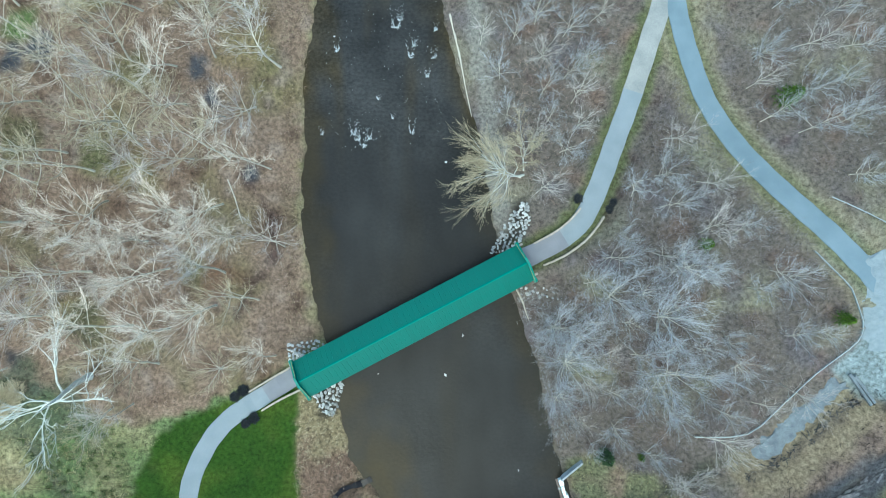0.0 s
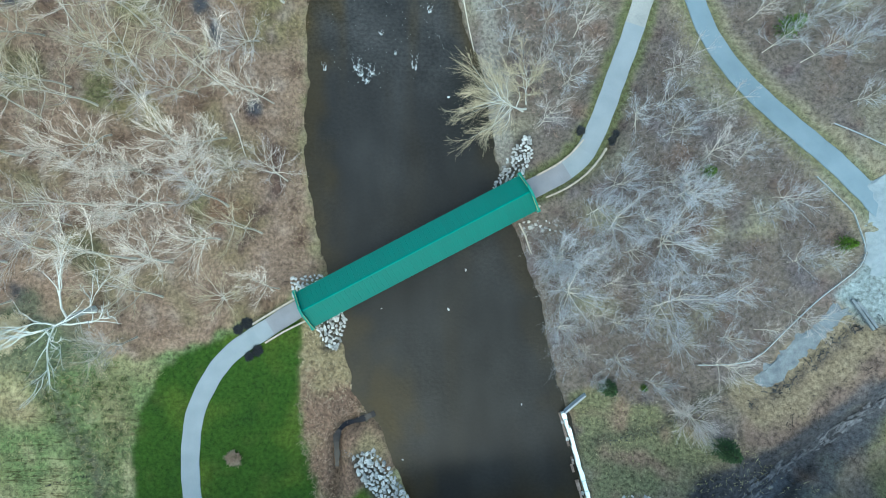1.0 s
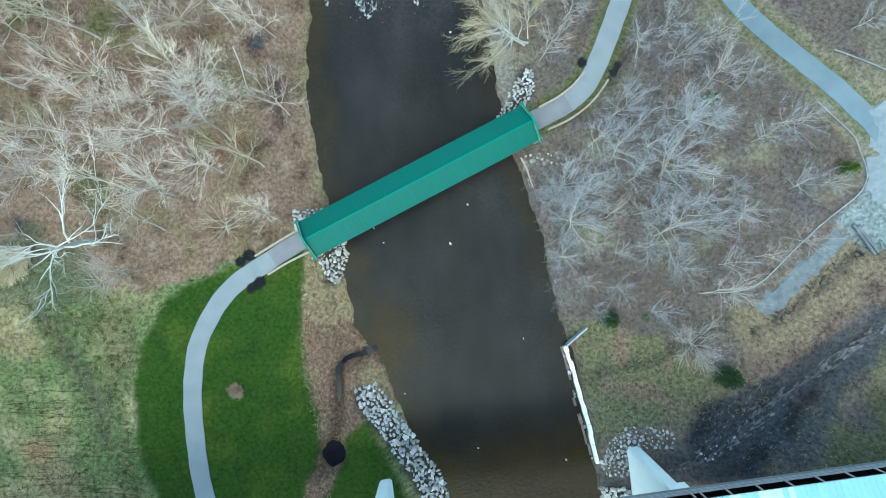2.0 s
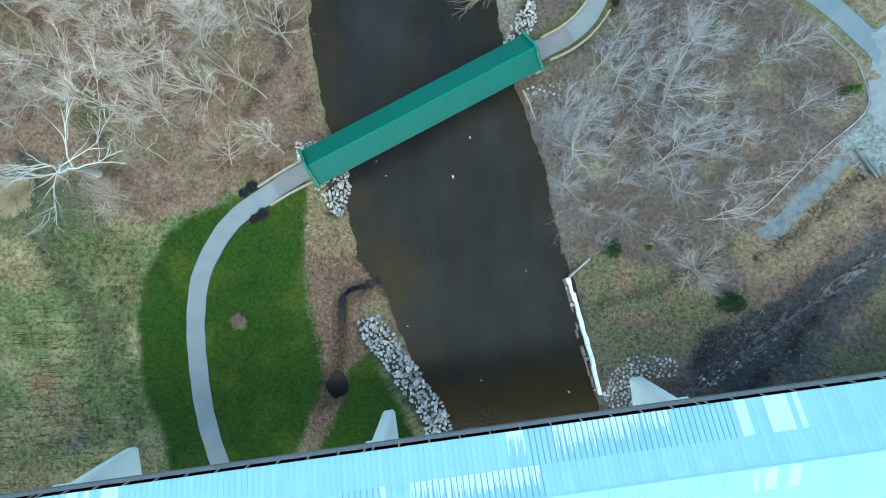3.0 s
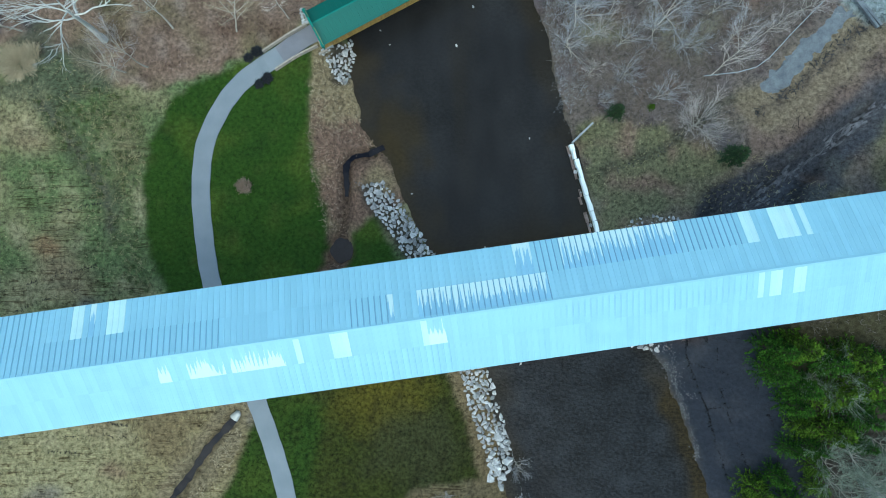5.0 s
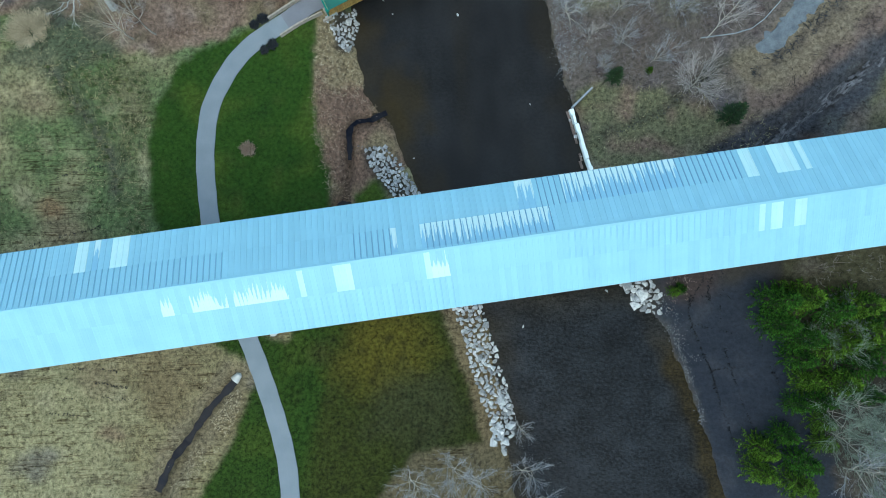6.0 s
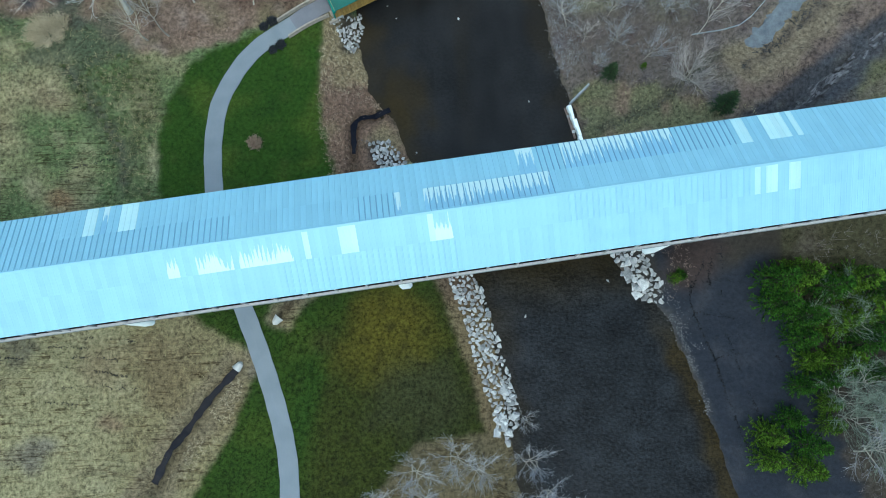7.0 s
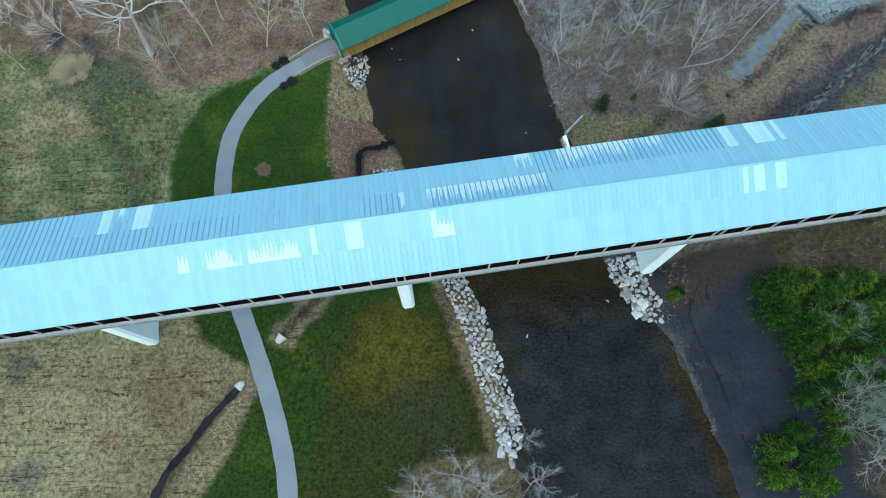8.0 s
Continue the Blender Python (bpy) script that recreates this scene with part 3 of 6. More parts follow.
    d, a = to_line(X, Y, CREEK)
    over = smooth((X - 58) / 6) * smooth((-Y - 44 + (X - 62) * 0.55) / 5) * east
    C = mixed(C, (0.165, 0.160, 0.085), over * smooth(ripple(X, Y, 3.5, 6) + 0.6))
    C = mixed(C, (0.095, 0.092, 0.098), smooth((3.4 + 1.5 * ripple(X, Y, 2.0) - d) / 2.0) * east)
    C = mixed(C, (0.20, 0.165, 0.13), smooth((9.0 + 2 * ripple(X, Y, 2.0) - d) / 3.0) * east * (d > 4.8) * (Y < -30) * 0.7)
    shale = inside(X + ripple(X, Y, 1.5) * 0.8, Y + ripple(X, Y, 1.5, 2) * 0.8, SHALE) & east
    C = np.where(shale[..., None], mixed(np.ones(C.shape) * np.array((0.034, 0.039, 0.053)), (0.054, 0.058, 0.072), smooth(ripple(X, Y, 2.0, 5) * 1.1 - 0.1)), C)
    C = mixed(C, (0.058, 0.050, 0.040), smooth((Y + 79.5 + 1.5 * ripple(X, Y, 1.8, 2)) / 5) * smooth((X - 44) / 4) * shale * 0.9)
    # ground darkened under the riprap: shade of its gaps put into the colour
    for line, half in (([(-16, -52.5), (-9.5, -61.5), (-3.5, -71), (-1.2, -75)], 2.5), ([(-1.2, -75), (2.2, -86), (5.6, -97), (8.0, -107)], 2.3), ([(32.5, -71.5), (34.5, -75), (36, -81)], 3.0), ([(15, 9), (14, 5), (11, 1.5)], 1.9), ([(-22.4, -24.5), (-22, -29.5)], 2.0)):
        d, a = to_line(X, Y, line)
        C = mixed(C, (0.055, 0.050, 0.043), smooth((half + 0.3 * ripple(X, Y, 1.0) - d) / 0.5) * 0.9)
    bx, by = X + 0.9 * ripple(X, Y, 1.8, 3), Y + 0.9 * ripple(X, Y, 1.8, 5)
    bank_e = inside(bx, by, BANK_E) & east
    C = np.where(bank_e[..., None], mixed(mixed(np.ones(C.shape) * np.array((0.165, 0.125, 0.105)), (0.215, 0.165, 0.13), smooth(ripple(X, Y, 2.4, 3))), (0.085, 0.065, 0.058), smooth(ripple(X + Y, (X - Y) * 0.3, 1.6, 2) * 1.3 - 0.4) * 0.8), C)
    ravine = inside(bx, by, RAVINE) & east
    strata = smooth(ripple((X * 0.6 - Y * 0.8) * 2.0, (X * 0.8 + Y * 0.6) * 0.25, 2.0, 4) * 1.4 - 0.1)
    C = np.where(ravine[..., None], mixed(mixed(np.ones(C.shape) * np.array((0.066, 0.066, 0.074)), (0.036, 0.036, 0.043), strata), (0.17, 0.165, 0.16), smooth(ripple(X, Y, 1.3, 8) * 1.3 - 0.75) * 0.8), C)
    d, a = to_line(X, Y, [(57.5, -56.3), (60.7, -51.7), (64.7, -47.7), (69.1, -41.9), (72.1, -37.3), (76, -33)])
    C = mixed(C, (0.020, 0.019, 0.020), smooth((0.55 + 0.4 * ripple(X, Y, 1.0) - d) / 0.5) * east * 0.9)
    C = mixed(C, (0.30, 0.165, 0.07), smooth((1.6 + 0.6 * ripple(X, Y, 0.9) - np.hypot(X - 62.7, Y + 51.6)) / 0.8) * 0.8)
    d, a = to_line(X, Y, [(28.0, -48.1), (34.8, -46.2), (40.4, -43.9), (44.9, -39.6), (49.3, -36.8), (54.1, -35.7)])
    C = mixed(C, (0.075, 0.075, 0.052), smooth((1.5 + 0.8 * ripple(X, Y, 1.2) - d) / 1.3) * east * 0.75)
    d, a = to_line(X, Y, [(54.5, -38.0), (58.3, -37.1), (61.5, -33.8), (64.8, -30.4), (68.0, -27.0), (73.3, -25.6), (82, -24.5)])
    C = mixed(C, (0.055, 0.047, 0.047), smooth((1.4 + 0.9 * ripple(X, Y, 1.0) - d) / 0.9) * east * 0.9)
    C = mixed(C, (0.075, 0.052, 0.044), smooth((5.5 + ripple(X, Y, 1.5) - np.hypot(X - 42.5, (Y + 76) * 0.8)) / 3) * east * 0.8)
    rim = smooth((0.55 + 0.9 * smooth((Y + 92) / 6) + 0.8 * ripple(X, Y, 0.8) - np.abs(X - right - 0.5)) / 0.7) * (Y < -78) * smooth((Y + 112) / 8)
    C = mixed(C, (0.12, 0.118, 0.115), rim * 0.55)
    slope = smooth((X - 50) / 4) * smooth((-Y - 62) / 5) * east * ~shale
    C = mixed(C, np.array((0.074, 0.070, 0.040)), slope * smooth(ripple(X, Y, 3.0, 6) + 1.25))
    back = smooth((X - 57) / 6) * smooth((-Y - 79) / 4) * east * ~shale
    C = mixed(C, (0.070, 0.058, 0.050), back * 0.85)
    bank = smooth((8.5 + ripple(X, Y, 1.2) - (left - X)) / 1.5) * (Y < -76) * (X < left + 1) * ~lawn
    C = mixed(C, (0.16, 0.11, 0.075), bank * 0.9)
    tail = smooth((-Y - 106.5) / 3) * smooth((X + 20) / 5) * ~east * ~lawn
    C = mixed(C, (0.080, 0.070, 0.054), tail)
    d, a = to_line(X, Y, [(71.7, -24.8), (64.5, -32), (59.8, -36), (54.7, -39.8)])
    C = mixed(C, (0.24, 0.20, 0.135), smooth((5.5 + 1.5 * ripple(X, Y, 2.0) - d) / 2.0) * (X + Y > 12) * 0.8)
    C = mixed(C, (0.085, 0.070, 0.062), smooth((1.1 + 1.0 * ripple(X, Y, 0.8) - d) / 0.8) * 0.7)
    d, a = to_line(X, Y, [(73.1, -38.5), (68.5, -44), (63.8, -50), (57.8, -56.5)])
    C = mixed(C, (0.085, 0.09, 0.105), smooth((3.0 + 1.2 * ripple(X, Y, 1.4) - np.abs(d - 1.5)) / 1.5) * 0.7)
    C = mixed(C, (0.03, 0.027, 0.027), smooth((0.8 + 0.5 * ripple(X, Y, 1.0) - d) / 0.5) * 0.85)
    lot = inside(X + ripple(X, Y, 1.5) * 0.6, Y + ripple(X, Y, 1.5, 2) * 0.6, GRAVEL_LOT)
    C = np.where(lot[..., None], np.array((0.24, 0.285, 0.30)) * (1 + 0.12 * ripple(X, Y, 1.6, 4))[..., None], C)
    sand = smooth((4.0 + 1.2 * ripple(X, Y, 2) - np.hypot((X - 10.3) * 1.6, (Y - 15.5) * 0.42)) / 1.5)
    C = mixed(C, (0.30, 0.27, 0.235), sand)
    d, a = to_line(X, Y, [(-13.5, -43.2), (-16.8, -44.5), (-19.6, -45.2), (-21.0, -47.2), (-20.9, -50.6), (-21.0, -56), (-22.0, -62.0), (-24.5, -67)])
    C = mixed(C, (0.10, 0.07, 0.05), smooth((1.5 - d) / 0.8) * ~east * 0.9)
    d, a = to_line(X, Y, [(-34.2, -85.0), (-32.2, -82.7), (-29.5, -79.4), (-27, -76.5)])
    C = mixed(C, (0.24, 0.20, 0.13), smooth((2.6 + 0.8 * ripple(X, Y, 1.0) - d) / 1.0) * ~east * 0.85)
    C = mixed(C, (0.040, 0.028, 0.020), smooth((1.2 + 0.4 * ripple(X, Y, 0.8) - d) / 0.6) * ~east * 0.9)
    d, a = to_line(X, Y, [(-41.5, -94.5), (-46.6, -100), (-50.7, -106.0), (-56, -116), (-62, -126)])
    C = mixed(C, (0.25, 0.21, 0.16), smooth((4.4 + ripple(X, Y, 1.5) - d) / 1.5) * ~east * 0.85)
    C = mixed(C, (0.05, 0.05, 0.055), smooth((1.2 + 0.4 * ripple(X, Y, 0.9) - d) / 0.6) * ~east)
    d, a = to_line(X, Y, [(-38.5, 16), (-35.0, 11), (-31.8, 6), (-32.6, -1), (-36.0, -5), (-39, -12)])
    C = mixed(C, (0.075, 0.045, 0.04), smooth((1.1 + 0.7 * ripple(X, Y, 1.3) - d) / 0.7) * ~east * 0.8)
    worn = smooth((6.5 + 2.0 * ripple(X, Y, 1.8, 2) - np.hypot(X + 54.4, (Y + 97) * 0.8)) / 4) * ~lawn * ~east
    C = mixed(C, (0.175, 0.132, 0.078), worn * 0.85)
    brown = smooth((X + 68 + 3 * ripple(X, Y, 3.0, 6)) / 10) * smooth((-Y - 80) / 6) * ~lawn * ~east
    C = mixed(C, (0.205, 0.165, 0.085), brown * 0.6)
    for px, py, pr, pc in ((-82, -91, 5, (0.14, 0.13, 0.095)), (-77.4, -109.5, 5, (0.17, 0.155, 0.13)), (-64.7, -104.3, 3, (0.24, 0.17, 0.11)), (-77.5, -61.8, 3.5, (0.28, 0.18, 0.10)), (-69.1, -73.5, 3.5, (0.15, 0.16, 0.16))):
        spot = smooth((pr + 1.6 * ripple(X, Y, 1.5, pr) - np.hypot(X - px, (Y - py) * 1.3)) / 3) * ~lawn * ~east
        C = mixed(C, pc, spot * 0.75)
    d, a = to_line(X, Y, [(-79, -34), (-73, -42), (-69.5, -47), (-66, -52.7), (-65.2, -59)])
    C = mixed(C, (0.10, 0.11, 0.065), smooth((3.0 + 1.5 * ripple(X, Y, 2.0) - d) / 2.5) * ~lawn * ~east * 0.7)
    C = mixed(C, (0.10, 0.085, 0.075), smooth((0.8 + 0.5 * ripple(X, Y, 0.9) - d) / 0.6) * ~lawn * ~east * 0.7)
    for px, py, pr in ((-88, -19.5, 3.0), (-81.0, -20.0, 2.2), (-77.3, -25.0, 1.8), (-89, -12.5, 2.0)):
        C = mixed(C, (0.035, 0.042, 0.055), smooth((pr + 1.2 * ripple(X, Y, 1.1, pr) - np.hypot(X - px, Y - py)) / 1.2) * 0.85)
    for px, py, pr in ((-37.4, 14.6, 1.1), (-47, 25.4, 1.2)):
        C = mixed(C, (0.035, 0.03, 0.03), smooth((pr + 0.6 * ripple(X, Y, 0.9, pr) - np.hypot(X - px, (Y - py) * 0.8)) / 0.9) * 0.8)
    wet = smooth((9 + 3 * ripple(X, Y, 3) - np.hypot((X + 78) * 0.6, Y + 28.5)) / 4)
    C = mixed(C, (0.085, 0.10, 0.065), wet * ~east * 0.75)
    weedy = smooth((7 + 3 * ripple(X, Y, 2.2, 4) - np.hypot(X + 62, (Y + 40) * 0.55)) / 5) * ~lawn
    C = mixed(C, (0.12, 0.125, 0.06), weedy * ~east * 0.6)
    for px, py, pr, pc in ((-81, 44, 4.5, (0.09, 0.16, 0.045)), (-81, 22.5, 6, (0.10, 0.095, 0.045)), (-60, 36, 5, (0.16, 0.14, 0.07)), (-68, -13, 5, (0.085, 0.08, 0.045)), (-38, 40, 6, (0.21, 0.17, 0.085)), (-88, -2, 4, (0.10, 0.095, 0.05)), (-43, -5, 5, (0.17, 0.10, 0.065))):
        spot = smooth((pr + 1.8 * ripple(X, Y, 1.8, pr) - np.hypot(X - px, Y - py)) / 3) * ~lawn * ~east
        C = mixed(C, pc, spot * 0.8)
    for px, py, pr in ((-76.5, 39.5, 3.2), (-82, 37.5, 2.5), (-44, 30, 1.9), (-46.5, 36, 2.2), (-36.8, 16, 1.7)):
        C = mixed(C, (0.055, 0.065, 0.085), smooth((pr + 0.9 * ripple(X, Y, 1.0, pr) - np.hypot(X - px, (Y - py) * 0.8)) / 0.9) * ~east * 0.9)
    d, a = to_line(X, Y, [(11.2, 5), (10.4, 13), (9.2, 22), (8.3, 28), (7.4, 36), (6.2, 48)])
    C = mixed(C, (0.235, 0.22, 0.20), smooth((2.2 + 0.8 * ripple(X, Y, 1.4) - d) / 1.0) * (X > right + 0.3) * 0.9)
    d_way = to_line(X, Y, WAYS[0][0])[0]
    # verges of the ways
    d, a = to_line(X, Y, WAYS[1][0])
    C = mixed(C, (0.10, 0.115, 0.045), smooth((3.9 + 0.7 * ripple(X, Y, 1.0) - d) / 1.2) * 0.85)
    d, a = to_line(X, Y, WAYS[2][0])
    C = mixed(C, (0.24, 0.215, 0.15), smooth((5.6 + 1.0 * ripple(X, Y, 1.5) - d) / 1.6) * 0.8)
    C = mixed(C, (0.11, 0.125, 0.05), smooth((3.3 + 0.3 * ripple(X, Y, 1.5) - d) / 0.6) * 0.6)
    under = (X > left - 0.2) & (X < right + 0.2)
    C = np.where(under[..., None], np.array((0.09, 0.075, 0.05)), C)
    for _ in range(1):
        P = np.pad(C, ((1, 1), (1, 1), (0, 0)), mode="edge")
        C = 0.4 * C + 0.15 * (P[:-2, 1:-1] + P[2:, 1:-1] + P[1:-1, :-2] + P[1:-1, 2:])
    nx, ny = len(xs), len(ys)
    verts = np.stack([X, Y, Z], -1).reshape(-1, 3)
    i = np.arange((ny - 1) * nx).reshape(ny - 1, nx)[:, :-1].ravel()
    quads = np.stack([i, i + 1, i + nx + 1, i + nx], 1)
    me = bpy.data.meshes.new("ground")
    me.from_pydata(verts.tolist(), [], quads.tolist())
    me.materials.append(GROUND)
    col = me.color_attributes.new("tint", "FLOAT_COLOR", "POINT")
    rough = np.where(shale, 0.32, np.where(lawn, 0.55 + 0.4 * south, np.where(wood | (east & ~meadow), 0.75, 0.9)))
    col.data.foreach_set("color", np.concatenate([C, rough[..., None]], -1).astype(np.float32).ravel())
    swathe = me.attributes.new("swathe", "FLOAT", "POINT")
    swathe.data.foreach_set("value", (~(wood | lawn | east | strip | lot) * smooth((d_way - 4) / 3)).astype(np.float32).ravel())
    me.polygons.foreach_set("use_smooth", np.ones(len(quads), bool))
    me.update()
    return tagged(new("ground", me), "rough valley floor of lawn, dry field and brown leaf litter", "ground", kind="structure")


build_ground()


def build_water():
    """The river: silty water over a brown bed, with wind ripples across the current whose light and dark are also in
    the colour.
    """
    m = material("dull_brown_river_water", (0.0050, 0.0052, 0.0053), (0.0270, 0.0273, 0.0264), 0.16, 0.2, fine=9, tint="tint", spec=0.06, weight=0.55, stretch=(1.0, 1.25, 1))
    t, nd = m.node_tree, m.node_tree.nodes
    # narrow range: bright and dark of the ripples painted into the base colour
    nd["Map Range"].inputs["From Min"].default_value, nd["Map Range"].inputs["From Max"].default_value = 0.63, 0.92
    tc, mp, n, bp = nd.new("ShaderNodeTexCoord"), nd.new("ShaderNodeMapping"), nd.new("ShaderNodeTexNoise"), nd.new("ShaderNodeBump")
    mp.inputs["Scale"].default_value = (0.95, 1.35, 1.0)
    mp.inputs["Rotation"].default_value = (0, 0, -0.28)
    n.inputs["Scale"].default_value, n.inputs["Detail"].default_value, n.inputs["Distortion"].default_value = 1.1, 5.0, 0.5
    bp.inputs["Distance"].default_value = 0.15
    wave = nd.new("ShaderNodeAttribute")
    wave.attribute_name = "tint"
    t.links.new(wave.outputs["Alpha"], bp.inputs["Strength"])
    t.links.new(tc.outputs["Object"], mp.inputs["Vector"])
    t.links.new(mp.outputs["Vector"], n.inputs["Vector"])
    t.links.new(n.outputs["Fac"], bp.inputs["Height"])
    t.links.new(bp.outputs["Normal"], nd["Principled BSDF"].inputs["Normal"])
    ys = np.concatenate([np.arange(-390, -130, 12.0), np.arange(-130, 66, 0.7), np.arange(66, 390, 12.0)])
    us = np.linspace(-0.06, 1.06, 58)
    U, Y = np.meshgrid(us, ys)
    left, right = np.interp(Y, RIVER_Y, RIVER_L), np.interp(Y, RIVER_Y, RIVER_R)
    X = left + (right - left) * U
    riffle = smooth((Y - 12) / 22)
    lively = np.clip(0.18 + 0.62 * smooth((-Y - 66) / 14) + 0.3 * riffle + 0.12 * ripple(X, Y, 6, 1), 0.1, 1)
    edge = np.minimum(U, 1 - U) * (right - left)
    shallow = smooth((5.5 + 2.5 * ripple(X, Y, 3.2) - edge) / 6)
    pool = smooth(1.2 - np.hypot((X - 15) / 22, (Y + 71) / 14)) * 0.9
    shoal = smooth(1.3 - np.hypot((X + 10) / 5, (Y + 41) / 9) + 0.4 * ripple(X, Y, 2.2, 4)) * 0.7
    run = smooth(ripple(X * 1.6, Y * 0.35, 4.5, 3) * 0.9)
    k = np.clip(shallow * np.where(U > 0.5, 0.35, 0.6) + pool + shoal + 0.45 * run * (0.4 + riffle) * (1 - 0.9 * smooth((-Y - 66) / 12)), 0, 1)
    k = np.clip(k + smooth((4.5 + 1.5 * ripple(X, Y, 3) - (right - X)) / 4) * smooth((-Y - 86) / 8) * 0.95, 0, 1)[..., None]
    deep = np.array((1.16, 1.14, 1.15)) * (1 + 0.22 * ripple(X, Y, 7, 2) + 0.12 * ripple(X * 1.5, Y * 0.6, 2.5, 5))[..., None] * (0.90 + 0.5 * riffle - 0.10 * smooth((-Y - 60) / 10))[..., None]
    deep = deep * (1 + smooth((-Y - 74) / 12)[..., None] * np.array((-0.10, -0.02, 0.12)))
    C = deep * (1 - k) + np.array((1.75, 1.28, 0.58)) * (1 + 0.2 * riffle - 0.30 * smooth((-Y - 64) / 12))[..., None] * k
    i = np.arange((len(ys) - 1) * len(us)).reshape(len(ys) - 1, len(us))[:, :-1].ravel()
    me = bpy.data.meshes.new("water")
    me.from_pydata(np.stack([X, Y, np.zeros(X.shape)], -1).reshape(-1, 3).tolist(), [], np.stack([i, i + 1, i + len(us) + 1, i + len(us)], 1).tolist())
    me.materials.append(m)
    col = me.color_attributes.new("tint", "FLOAT_COLOR", "POINT")
    col.data.foreach_set("color", np.concatenate([C, lively[..., None]], -1).astype(np.float32).ravel())
    me.polygons.foreach_set("use_smooth", np.ones(len(me.polygons), bool))
    tagged(new("water", me), "murky brown shallow river with small ripples", "river", kind="structure")


build_water()


def build_way(name, way, mat, label, category, start=0, end=None, crown=0.05, lift=0.0):
    """A paved strip with a slight crown and real edges."""
    pts, half, zs = way
    pts, zs = pts[start:end], zs[start:end]
    g = Geo()
    for i, (x, y) in enumerate(pts):
        (ax, ay), (bx, by) = pts[max(0, i - 1)], pts[min(len(pts) - 1, i + 1)]
        d = Vector((bx - ax, by - ay)).normalized()
        for o, dz in ((-half, -0.3), (-half, -0.02), (-half + 0.12, 0.0), (0, crown), (half - 0.12, 0.0), (half, -0.02), (half, -0.3)):
            w = 0.05 * math.sin(i * 1.7 + o) if abs(o) > 1 else 0
            g.v.append((x - d.y * (o + w), y + d.x * (o + w), zs[i] + dz + lift))
    for i in range(len(pts) - 1):
        for k in range(6):
            a = i * 7 + k
            g.f.append((a + 1, a, a + 7, a + 8))
    return solid(name, g, mat, label, category, kind="structure")


build_way("path", WAYS[0], PATH, "curving pale grey asphalt footpath across the lawn", "path")
build_way("path", WAYS[1], PATH, "pale grey asphalt footpath climbing from the footbridge", "path")
build_way("path_approach", WAYS[0], PATCH, "darker mauve-grey paving at the footbridge", "path", end=7, lift=0.012)
build_way("path_approach", WAYS[1], PATCH, "darker mauve-grey paving at the footbridge", "path", end=6, lift=0.012)
build_way("path_worn", WAYS[1], WORN, "worn tan-grey upper footpath", "path", start=26, lift=0.012)
build_way("road", WAYS[2], ROAD, "narrow blue-grey asphalt road through dry verges", "road", lift=0.03)


# ---- long covered bridge ----
EAVE_Z, RIDGE_Z, EAVE_W, DECK_Z = 34.7, 38.4, 8.1, 30.2
SIDE_N, SIDE_S = 7.85, 8.15          # outer faces of the two walkways
PIERS = (-60.0, -11.3, 36.1)
S0, S1 = -107.5, 83.5


